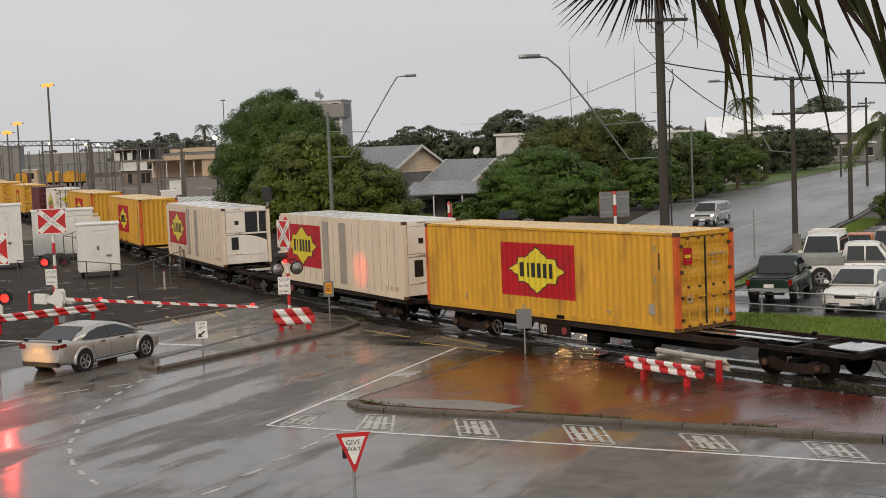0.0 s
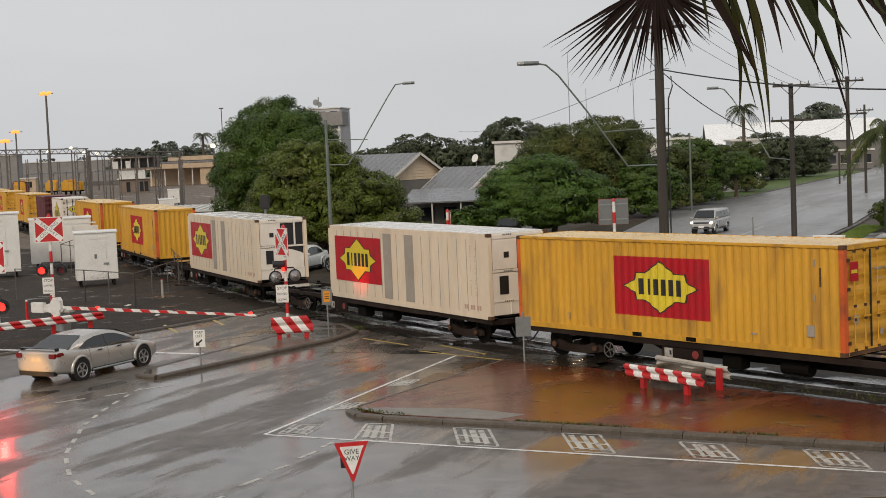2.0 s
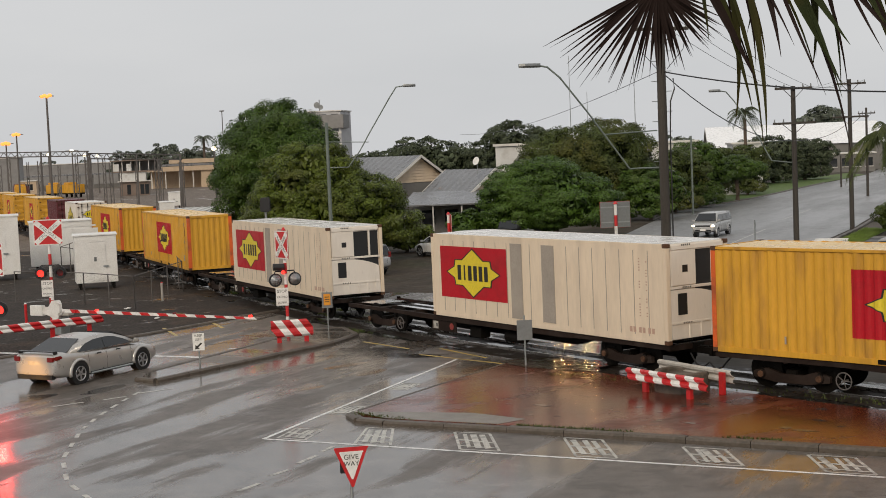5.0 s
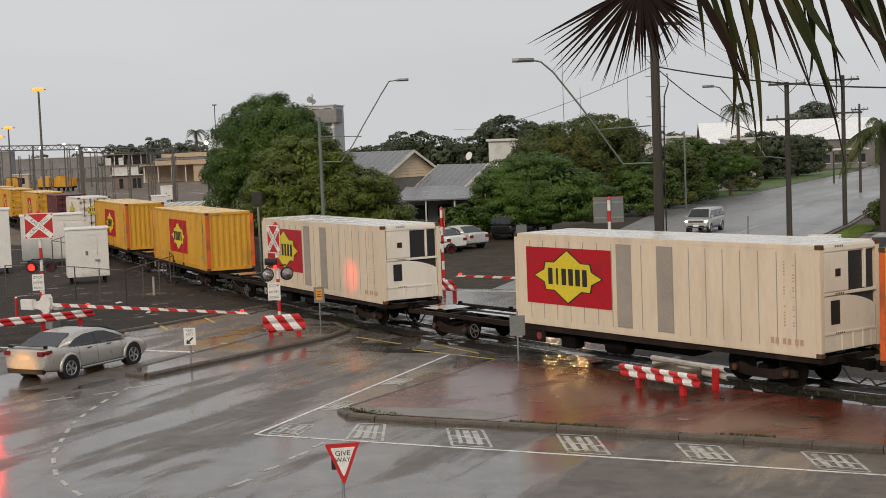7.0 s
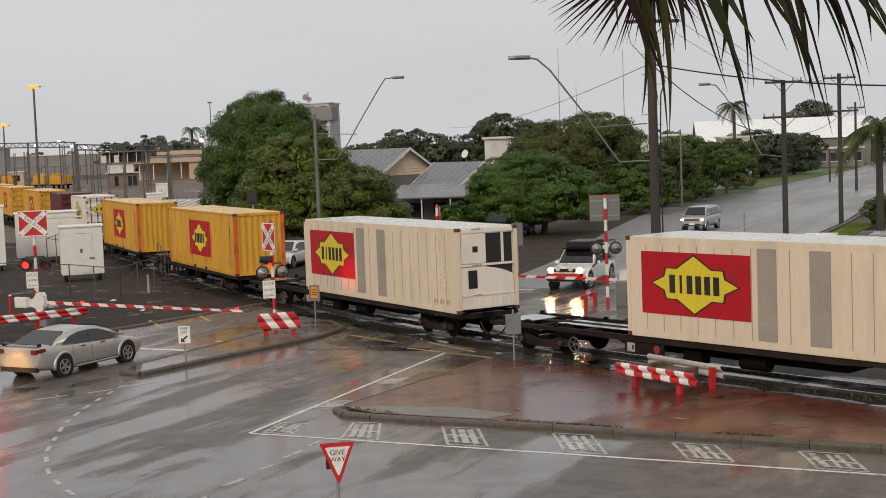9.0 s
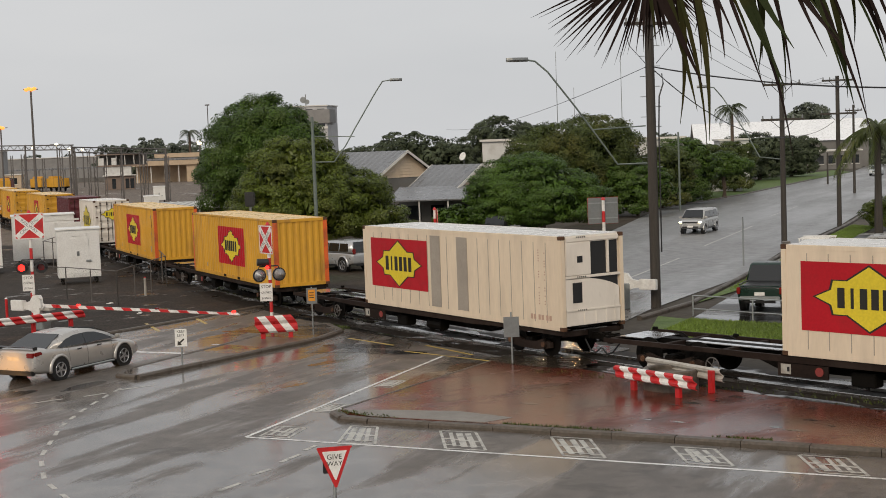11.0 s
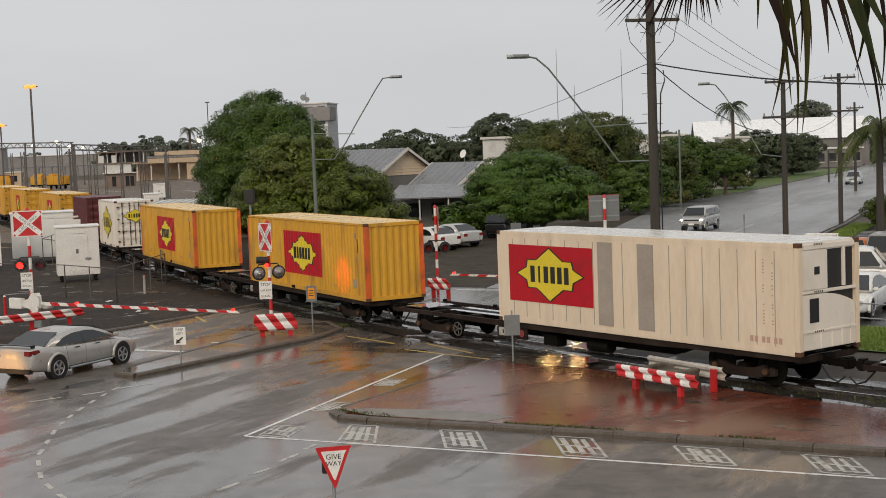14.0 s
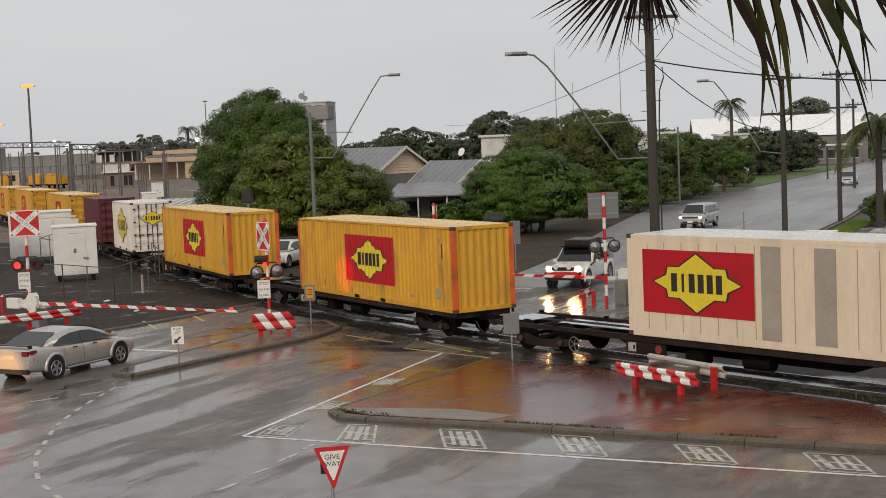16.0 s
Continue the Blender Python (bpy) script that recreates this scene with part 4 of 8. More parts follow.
edge = [tuple(on_track(s, -2.05).xy) for s in (0.5, 3, 6, 9, 12, 15, 18, 21, 24)]
sheet("red_island", [(-2.45, 35.85), (-1.5, 34.72), (1.5, 33.2), (9.35, 29.1), (20, 23.6), (26, 20.6)] + edge[::-1] + [(2.1, 43.6)], 0.105, REDPAVE,
      "wet red paved traffic island with puddles", "paving", 0.12)
kerb("kerb_south", [(1.42, 33.0), (9.3, 28.9), (20, 23.35), (26, 20.3)], "weathered concrete kerb of the red island", w=0.3)
kerb("kerb_nose", [(-2.55, 35.75), (-2.3, 35.0), (-1.6, 34.5), (1.42, 33.0)], "low worn concrete kerb round the island's nose", w=0.3, h=0.114)
bm = fresh()
prism(bm, [(-2.4, 35.8), (-1.6, 34.8), (1.2, 33.45), (1.9, 33.9), (0.6, 35.0), (-1.4, 35.6)], "z", 0.10, 0.112)
tagged(part("ramp_slab", bm, PALE_CONCRETE), "pale wet concrete slab in the island's nose", "slab", "", "structure")
bm = strip([(-2.4, 36.0), (2.1, 43.5)], 0.1, 0.109)
tagged(part("island_edge", bm, CONCRETE), "cracked joint along the island's side", "joint", "", "structure")
MED = [(-9.05, 42.75), (-6.72, 46.1), (-4.1, 49.75), (-3.35, 51.8), (-4.0, 53.9), (-5.6, 53.4), (-6.7, 50.3), (-8.2, 47.2), (-9.75, 44.1), (-9.7, 43.2)]
sheet("median_island", MED, 0.11, wet_mat("median_paving", (0.10, 0.088, 0.075), (0.13, 0.08, 0.05), 0.1, 0.3), "damp concrete traffic island", "paving", 0.12)
kerb("kerb_median", MED + [MED[0]], "worn concrete kerb round the traffic island")
kerb("kerb_yard", [(-17.2, 48.6), (-14.2, 51.95), (-13.0, 53.5), (-11.3, 55.85), (-9.3, 58.8), (-7.4, 61.6)], "dark concrete kerb at the gravel yard", h=0.08)
kerb("kerb_far_side", [(7.8, 52.2), (10.6, 56.4), (15.0, 66.4), (20.5, 79.5), (24.0, 86.6), (30, 99.8), (42.3, 129)], "pale concrete kerb along the far road", seg=3.0)
kerb("kerb_grass_side", [(22.7, 134), (35, 155.7), (54, 196)], "pale kerb along the grass verge", seg=6)
ROADZ = 0.004
LINES = [("edge_line", [(-4.53, 33.35), (0.38, 45.1)], 0.11, WHITE_LINE, "white painted holding line"),
         ("edge_line", [(-4.5, 33.33), (8.62, 26.91), (20, 21.3)], 0.11, WHITE_LINE, "white painted edge line"),
         ("stop_line", [(-10.53, 48.9), (-7.69, 47.55)], 0.26, WHITE_LINE, "white stop line"),
         ("stop_line", [(-18.4, 52.2), (-15.2, 50.75)], 0.26, WHITE_LINE, "white stop line"),
         ("lane_dash", [(-7.85, 49.95), (-6.85, 49.6)], 0.14, WHITE_LINE, "white lane dash"),
         ("yellow_line", [(-11.61, 57.03), (-10.55, 54.3)], 0.14, YELLOW_LINE, "worn yellow keep-clear line"),
         ("yellow_line", [(-9.84, 58.36), (-9.0, 56.1)], 0.14, YELLOW_LINE, "worn yellow keep-clear line"),
         ("yellow_line", [(-0.9, 46.4), (2.0, 43.4)], 0.12, YELLOW_LINE, "worn yellow keep-clear line"),
         ("yellow_line", [(-0.2, 47.6), (1.3, 45.0)], 0.12, YELLOW_LINE, "worn yellow keep-clear line"),
         ("yellow_line", [(-3.0, 50.2), (-1.3, 47.9)], 0.12, YELLOW_LINE, "worn yellow keep-clear line"),
         ("far_line", [(1.2, 64.6), (4.6, 63.2)], 0.3, WHITE_LINE, "white stop line beyond the track"),
         ("far_line", [(8.9, 66), (14.0, 78)], 0.12, WORN_LINE, "worn centre line of the far road"),
         ("far_line", [(17, 86), (24, 103)], 0.12, WORN_LINE, "worn centre line of the far road"),
         ("far_line", [(28, 114), (34, 128)], 0.14, WORN_LINE, "worn centre line of the far road")]
arc = [(-7.30, 27.74), (-8.33, 29.62), (-9.06, 32.0), (-9.51, 35.41), (-9.54, 37.36), (-9.40, 39.48), (-9.18, 41.5)]
for i, (a, b) in enumerate(zip(arc, arc[1:])):
    A, B = Vector(a), Vector(b)
    n = max(1, round((B - A).length / 1.1))
    for k in range(n):
        LINES.append(("guide_dash", [tuple(A.lerp(B, (k + 0.15) / n)), tuple(A.lerp(B, (k + 0.65) / n))], 0.11, WORN_LINE, "worn white turning guide dash"))
for a, b in (((-11.29, 39.19), (-10.53, 39.74)), ((-10.02, 39.99), (-9.45, 40.43)), ((-9.2, 40.9), (-8.3, 41.5)), ((-4.40, 28.1), (-4.05, 28.7)), ((-3.91, 29.37), (-3.55, 29.85)),
             ((-3.41, 30.48), (-3.05, 31.2)), ((-2.98, 31.6), (-2.75, 32.1)), ((-5.0, 26.6), (-4.6, 27.3))):
    LINES.append(("lane_dash", [a, b], 0.12, WORN_LINE, "worn white lane dash"))
for nm, pts, w, m_, lab in LINES:
    tagged(part(nm, strip(pts, w, ROADZ), m_), lab, "road marking", "road paint", "structure")


def painted_box(a, b, c, d):
    """A worn white painted box with scuffed strokes inside, corners a, b near and c, d far."""
    a, b, c, d = (Vector(p) for p in (a, b, c, d))
    bm = fresh()
    for p, q in ((a, b), (b, d), (d, c), (c, a)):
        strip([tuple(p), tuple(q)], 0.07, ROADZ, bm)
    for i in range(1, 4):
        u = i / 4
        p, q = a.lerp(b, u), c.lerp(d, u + random.uniform(-0.06, 0.06))
        strip([tuple(p.lerp(q, 0.12)), tuple(p.lerp(q, 0.9))], random.uniform(0.09, 0.16), ROADZ + 0.0005, bm)
    strip([tuple(a.lerp(c, 0.55)), tuple(b.lerp(d, 0.45))], 0.1, ROADZ + 0.001, bm)
    strip([tuple(a.lerp(c, 0.2)), tuple(b.lerp(d, 0.16))], 0.07, ROADZ + 0.0014, bm)
    tagged(part("painted_box", bm, WORN_LINE), "worn white painted box with scuffed strokes", "road marking", "painted boxes", "structure")


for q in (((-2.26, 32.3), (-1.40, 31.95), (-2.05, 34.2), (-1.4, 33.95)), ((0.22, 31.22), (1.1, 30.83), (0.12, 33.2), (0.95, 32.85)), ((2.75, 30.0), (3.6, 29.6), (2.66, 32.0), (3.5, 31.6)),
          ((5.22, 28.83), (6.08, 28.4), (5.17, 30.5), (6.02, 30.05)), ((7.59, 27.6), (8.46, 27.15), (7.62, 29.2), (8.5, 28.75)), ((10.0, 26.4), (10.9, 25.95), (10.05, 28), (10.9, 27.55)),
          ((-4.2, 33.4), (-3.5, 33.0), (-3.85, 34.5), (-3.15, 34.2)), ((-3.2, 36.3), (-2.65, 36.05), (-2.7, 37.3), (-2.2, 37.05)), ((-1.7, 39.7), (-1.2, 39.5), (-1.3, 40.7), (-0.8, 40.5))):
    painted_box(*q)


# ---- level crossing furniture ----
def banded_post(parent, x, y, h, n, r=0.065):
    for i in range(n):
        bm = fresh()
        cyl(bm, (x, y, h * i / n), (x, y, h * (i + 1) / n), r, seg=14)
        part("band", bm, RED if i % 2 == 0 else WHITE, parent)


def arm_boxes(bm, cx, cz, w, h, ang, y):
    obox(bm, (0, 0, 0), (w, 0.012, h), m=Matrix.Translation((cx, y, cz)) @ pose(0, 0, 0, 0, ang, 0))


RED_GLOW = glow_mat("lit_red_lamp", (1.0, 0.018, 0.012), 3.8)
RED_DIM = mat("unlit_red_lens", (0.16, 0.01, 0.01), 0.15)
LAMP_BACK = mat("silver_lamp_dish", (0.42, 0.42, 0.42), 0.3, metal=0.7)


def crossing_signal(m, h, label, cross_turn=0.0, cross_w=1.16, cross_z=None, lights_turn=0.0, backs=False, plate=True, lit=0, reverse=False):
    """A flashing-light post: banded pole, red board with a white saltire, two hooded lamps, a stop plate. Faces -y."""
    s = thing("crossing_signal", m, label, "crossing signal", "crossing signals")
    banded_post(s, 0, 0, h - 0.1, 10)
    bm = fresh()
    cyl(bm, (0, 0, h - 0.1), (0, 0, h + 0.02), 0.1, 0.03, seg=10)
    part("cap", bm, RED, s)
    cz = cross_z or h - 0.62
    t = pose(0, 0, 0, 0, 0, cross_turn)
    bm = fresh()
    obox(bm, (0, -0.10, cz), (cross_w, 0.02, 1.04), bevel=0.004)
    board = part("board", bm, RED, s, "red board", m=t)
    bm = fresh()
    for z in (-0.5, 0.5):
        obox(bm, (0, -0.113, cz + z), (cross_w, 0.006, 0.035))
    for x in (-0.5, 0.5):
        obox(bm, (x * cross_w * 0.97, -0.113, cz), (0.035, 0.006, 1.0))
    part("border", bm, WHITE, board)
    if reverse:
        bm = fresh()
        obox(bm, (0, -0.085, cz), (cross_w * 0.99, 0.008, 1.02))
        part("board_back", bm, SIGN_BACK, board, "bare grey back of the board")
        bm = fresh()
        for z in (-0.3, 0.3):
            obox(bm, (0, -0.074, cz + z), (cross_w * 0.95, 0.014, 0.05))
        part("stiffener", bm, GALV, board)
    for a in (1, -1):
        bm = fresh()
        ang = math.degrees(math.atan2(0.86, cross_w * 0.86)) * a
        arm_boxes(bm, 0, cz, math.hypot(0.86, cross_w * 0.86), 0.2, ang, -0.116 - 0.006 * (a > 0))
        arm = part("saltire_arm", bm, WHITE, board)
        text_on(arm, "RAILWAY" if a > 0 else "CROSSING", Matrix.Translation((0, -0.124 - 0.006 * (a > 0), cz)) @ pose(0, 0, 0, 0, ang, 0) @ pose(0, 0, 0, 90, 0, 0), 0.19 * min(1, cross_w), SIGN_BACK)
    tl = pose(0, 0, 0, 0, 0, lights_turn)
    lz = h * 0.525 if not backs else h * 0.53
    bm = fresh()
    tube(bm, [(-0.4, -0.1, lz + 0.24), (-0.36, -0.1, lz + 0.32), (0.36, -0.1, lz + 0.32), (0.4, -0.1, lz + 0.24)], 0.025)
    cyl(bm, (0, 0, lz + 0.32), (0, -0.12, lz + 0.32), 0.03, seg=8)
    part("lamp_bracket", bm, BLACK, s, m=tl)
    for i, x in enumerate((-0.38, 0.38)):
        bm = fresh()
        cyl(bm, (x, -0.04, lz), (x, -0.10, lz), 0.25, seg=24)
        disc = part("lamp_board", bm, BLACK, s, "round black lamp board", m=tl)
        bm = fresh()
        rings = []
        for k in range(13):
            an = math.pi * (-0.12 + 1.24 * k / 12)
            rings.append([(x + r * math.cos(an), y, lz + r * math.sin(an)) for r, y in ((0.15, -0.10), (0.15, -0.32), (0.165, -0.32), (0.165, -0.10))])
        loft(bm, rings)
        part("hood", bm, BLACK, disc)
        bm = fresh()
        cyl(bm, (x, -0.10, lz), (x, -0.13, lz), 0.14, seg=20)
        part("lens", bm, RED_GLOW if (i == lit and not backs) else RED_DIM, disc, "lit red lens" if i == lit and not backs else "dark red lens")
        if backs:
            bm = fresh()
            for k in range(5):
                cyl(bm, (x, -0.03 + k * 0.03, lz), (x, k * 0.03, lz), 0.21 * math.cos(k * 0.3), 0.21 * math.cos((k + 1) * 0.3), seg=20)
            part("lamp_dish", bm, LAMP_BACK, disc, "silver dished lamp back", smooth=True)
    if plate:
        pz = lz - 0.62
        bm = fresh()
        obox(bm, (-0.16, -0.10, pz), (0.46, 0.012, 0.66), bevel=0.004)
        pl = part("plate", bm, WHITE, s, "white stop plate")
        for k, (word, sz) in enumerate((("STOP", 0.15), ("ON RED", 0.105), ("SIGNAL", 0.105))):
            text_on(pl, word, pose(-0.16, -0.108, pz + 0.2 - 0.21 * k, 90, 0, 0), sz, DARK_DECAL)
    return s


def text_on(parent, word, m, size, material):
    cu = bpy.data.curves.new("lettering", "FONT")
    cu.body, cu.size, cu.extrude, cu.align_x, cu.align_y = word, size, 0.002, "CENTER", "CENTER"
    tmp = bpy.data.objects.new("lettering", cu)
    me = bpy.data.meshes.new_from_object(tmp)
    bpy.data.objects.remove(tmp)
    me.materials.clear()
    me.materials.append(material)
    ob = new("lettering", me)
    ob.parent = parent
    ob.matrix_basis = m
    return ob


crossing_signal(pose(-15.95, 56.5, 0, 0, 0, 8), 4.8, "red and white railway crossing signal, one red lamp lit")
crossing_signal(pose(-5.85, 51.5, 0.1, 0, 0, 6), 4.1, "red and white crossing signal with silver lamp backs", cross_turn=-62, cross_w=1.0, lights_turn=200, backs=True)
crossing_signal(pose(6.95, 55.2, 0, 0, 0, 185), 4.5, "red and white crossing signal across the track, board seen from behind", cross_w=1.22, cross_z=3.98, backs=True, plate=False, reverse=True)
crossing_signal(pose(-14.35, 43.5, 0, 0, 0, 8), 4.6, "railway crossing signal beside the waiting lane", plate=False, lit=1)
crossing_signal(pose(0.35, 63.2, 0, 0, 0, 4), 4.0, "slim red and white crossing signal at the far lane", cross_turn=88, cross_w=0.9, plate=False, lit=-1)
bm = fresh()
hood = thing("side_lamp", pose(-5.98, 51.4, 2.75), "small hooded red side lamp on the crossing signal", "signal lamp")
cyl(bm, (0.1, 0, 0), (-0.3, -0.1, 0.02), 0.13, seg=14)
part("hood", bm, BLACK, hood)
bm = fresh()
cyl(bm, (0.08, -0.12, -0.18), (0.06, -0.17, -0.18), 0.07, seg=12)
part("lens", bm, RED_GLOW, hood, "small lit red lens")


def boom(m, length, label, n=11):
    """A boom barrier: mechanism box, counterweight, banded arm along +x at 1 m, three small red lamps."""
    b = thing("boom_gate", m, label, "boom gate", "boom gates")
    bm = fresh()
    obox(bm, (-0.1, 0, 0.5), (0.5, 0.45, 1.0), bevel=0.03)
    part("mechanism_box", bm, GALV, b)
    bm = fresh()
    prism(bm, [(-0.8, 0.84), (-0.8, 1.1), (-0.42, 1.16), (-0.22, 1.4), (0.12, 1.42), (0.2, 1.3), (0.22, 0.98), (0.12, 0.68), (-0.14, 0.6), (-0.4, 0.78)], "y", -0.34, -0.2)
    part("counterweight_arm", bm, WHITE, b)
    bm = fresh()
    tube(bm, [(0.15, -0.4, 1.34), (0.42, -0.42, 1.3), (0.5, -0.42, 1.0), (0.36, -0.4, 0.86)], 0.035, 8)
    part("yoke", bm, WHITE, b)
    bm = fresh()
    obox(bm, (0.42, -0.2, 0.86), (0.62, 0.34, 0.1), bevel=0.02)
    part("pivot_plate", bm, DIRTY_WHITE, b)
    bm = fresh()
    obox(bm, (-1.15, -0.28, 0.97), (0.75, 0.2, 0.42), bevel=0.02)
    part("counterweight", bm, WHITE, b)
    for i in range(n):
        bm = fresh()
        x0, x1 = 0.35 + (length - 0.35) * i / n, 0.35 + (length - 0.35) * (i + 1) / n
        xm = (x0 + x1) / 2
        hgt = 0.13 - 0.05 * i / n
        prism(bm, [(x0 + 0.07, 1.0 - hgt / 2), (x1 + 0.07, 1.0 - hgt / 2), (x1 - 0.07, 1.0 + hgt / 2), (x0 - 0.07, 1.0 + hgt / 2)], "y", -0.3, -0.25)
        part("arm_band", bm, RED if i % 2 else WHITE, b)
    for u in (0.22, 0.62, 0.98):
        bm = fresh()
        cyl(bm, (length * u, -0.36, 1.08), (length * u, -0.22, 1.08), 0.04, seg=12)
        part("arm_lamp", bm, RED_GLOW if u != 0.62 else RED_DIM, b, "small lit red lamp" if u != 0.62 else "small dark red lamp")
    return b


boom(pose(-15.55, 56.4, 0, 0, 0, -33.2), 10.5, "lowered red and white boom gate", 21)
boom(pose(7.6, 55.9, 0, 0, 0, 141), 8.8, "lowered red and white boom gate across the track", 17)


def guard_rail(a, b, label, z=0.62, posts=(0.15, 0.85), bands=7, nose=False, h=0.32, tint=None, face=0.1):
    """A W-beam rail with red and white bands on red posts."""
    a, b = Vector((*a, 0)), Vector((*b, 0))
    d = b - a
    L = d.length
    g = thing("guard_rail", pose(a.x, a.y, 0, 0, 0, math.degrees(math.atan2(d.y, d.x))), label, "guard rail", "guard rails")
    prof = [(-0.5, 0.0), (-0.38, -0.07), (-0.2, -0.07), (0, 0.0), (0.2, -0.07), (0.38, -0.07), (0.5, 0.0)]
    for i in range(bands):
        bm = fresh()
        x0, x1 = L * i / bands, L * (i + 1) / bands
        sl = 0.28 if not nose else 0.45
        loft(bm, [[Vector((min(L, max(0, x + sl * -pz)), py, z + pz * h)) for pz, py in prof] + [Vector((min(L, max(0, x + sl * -pz)), py + 0.02, z + pz * h)) for pz, py in prof[::-1]] for x in (x0, x1)])
        part("band", bm, tint or (RED if i % 2 == 0 else WHITE), g)
    for u in posts:
        bm = fresh()
        obox(bm, (L * u, face, z / 2 + (0.06 if face < 0 else 0)), (0.16, 0.12, z + (0.14 if face < 0 else 0.02)), bevel=0.01)
        part("post", bm, RED, g)
    return g


guard_rail((-18.2, 52.6), (-13.85, 56.1), "long red and white striped guard rail on red posts", 0.62, (0.2, 0.62, 0.9), 13)
guard_rail((-6.3, 49.9), (-4.82, 50.35), "short red and white striped guard rail", 0.62, (0.2, 0.85), 5, nose=True, h=0.62)
guard_rail((4.9, 37.45), (6.62, 35.0), "red and white striped guard rail beside the track", 0.55, (0.2, 0.75), 9, h=0.34)
guard_rail((5.95, 38.6), (7.5, 35.95), "weathered white guard rail with one red band", 0.56, (0.9,), 1, h=0.34, tint=DIRTY_WHITE, face=-0.15)
guard_rail((6.6, 56.4), (5.9, 55.0), "red and white guard rail beyond the track", 0.55, (0.2, 0.9), 3, h=0.34)
guard_rail((-0.1, 61.9), (0.9, 61.4), "small red and white guard rail at the far lane", 0.6, (0.2, 0.85), 5, nose=True, h=0.5)
for bx, by, hh, mm in ((-18.6, 57.6, 1.15, WHITE), (-17.7, 58.6, 1.1, RED), (-16.7, 58.9, 1.3, RED), (-19.6, 60.5, 1.0, WHITE), (-13.9, 68.5, 0.9, DIRTY_WHITE)):
    bo = thing("marker_post", pose(bx, by, -0.02), "slim painted marker post on the gravel", "bollard", "marker posts")
    bm = fresh()
    cyl(bm, (0, 0, 0), (0, 0, hh), 0.06, seg=10)
    part("shaft", bm, mm, bo)
    bm = fresh()
    cyl(bm, (0, 0, hh), (0, 0, hh + 0.05), 0.065, 0.03, seg=10)
    part("cap", bm, WHITE if mm is RED else RED, bo)
bm = fresh()
prof_p = [(0.74, 0.1), (0.74, 0.6), (0.72, 0.64), (0.6, 0.64), (0.58, 0.6), (0.58, 0.52), (0.0, 0.52)]
loft(bm, [[(6.32 + r * math.cos(6.28319 * j / 28), 37.1 + r * math.sin(6.28319 * j / 28), z) for r, z in prof_p] for j in range(29)], caps=False)
tagged(part("access_pit", bm, CONCRETE), "low round concrete access pit with a raised rim", "pit cover")


def small_sign(name, m, label, cat, pole_h, plate_box, plate_mat, back=False):
    s = thing(name, m, label, cat)
    bm = fresh()
    cyl(bm, (0, 0.02, 0), (0, 0.02, pole_h), 0.028, seg=10)
    part("pole", bm, GALV, s)
    w, h, z = plate_box
    bm = fresh()
    obox(bm, (0, -0.02, z), (w, 0.012, h), bevel=0.004)
    pl = part("plate", bm, plate_mat, s)
    return s, pl


s_, pl_ = small_sign("keep_left_sign", pose(-7.96, 44.48, 0.1, 0, 0, 0), "white traffic direction sign with a black arrow", "road sign", 1.2, (0.38, 0.56, 0.9), WHITE)
text_on(pl_, "KEEP", pose(0, -0.028, 1.1, 90, 0, 0), 0.115, DARK_DECAL)
text_on(pl_, "LEFT", pose(0, -0.028, 0.98, 90, 0, 0), 0.115, DARK_DECAL)
bm = fresh()
prism(bm, [(-0.12, -0.12), (-0.1, 0.03), (-0.055, -0.015), (0.08, 0.1), (0.11, 0.06), (-0.02, -0.06), (0.03, -0.1)], "y", -0.034, -0.028)
part("arrow", bm, DARK_DECAL, pl_, m=pose(0.0, 0, 0.78))
s_, pl_ = small_sign("signal_plate", pose(-4.47, 52.9, 0.08), "small orange plate on a grey backing board", "road sign", 1.55, (0.4, 0.6, 1.22), SIGN_BACK)
bm = fresh()
obox(bm, (0, -0.035, 1.24), (0.26, 0.015, 0.44), bevel=0.01)
op = part("orange_plate", bm, mat("orange_plate", (0.75, 0.3, 0.02), 0.4), s_)
bm = fresh()
for k in range(3):
    obox(bm, (0, -0.046, 1.34 - 0.09 * k), (0.17, 0.006, 0.03))
part("lettering_bars", bm, DARK_DECAL, op, "dark bars")
small_sign("road_sign", pose(2.43, 42.44, 0.1, 0, 0, 0), "grey sign seen from behind on a thin pole", "road sign", 1.55, (0.47, 0.62, 1.1), SIGN_BACK)
small_sign("road_sign", pose(4.5, 72.0, 0, 0, 0, 12), "tall grey sign seen from behind", "road sign", 2.6, (0.56, 1.2, 1.95), SIGN_BACK)
gw = thing("give_way_sign", pose(-1.78, 24.5, 0, 0, 0, 10), "white give way triangle with a red border", "road sign")
bm = fresh()
cyl(bm, (-0.02, 0.03, 0), (-0.02, 0.03, 1.5), 0.03, seg=10)
part("pole", bm, GALV, gw)
for nm, k, y, mm in (("red_triangle", 1.0, -0.012, RED), ("white_triangle", 0.70, -0.02, WHITE)):
    bm = fresh()
    cz = 1.325
    prism(bm, [(0.285 * k, cz + 0.215 * k), (0.315 * k, cz + 0.235 * k), (0.30 * k, cz + 0.255 * k), (-0.30 * k, cz + 0.255 * k), (-0.315 * k, cz + 0.235 * k), (-0.02 * k, cz - 0.47 * k), (0.02 * k, cz - 0.47 * k)], "y", y, y + 0.01)
    tri = part(nm, bm, mm, gw)
text_on(gw, "GIVE", pose(-0.01, -0.022, 1.40, 90, 0, 0), 0.13, DARK_DECAL)
text_on(gw, "WAY", pose(-0.01, -0.022, 1.28, 90, 0, 0), 0.12, DARK_DECAL)
bm = fresh()
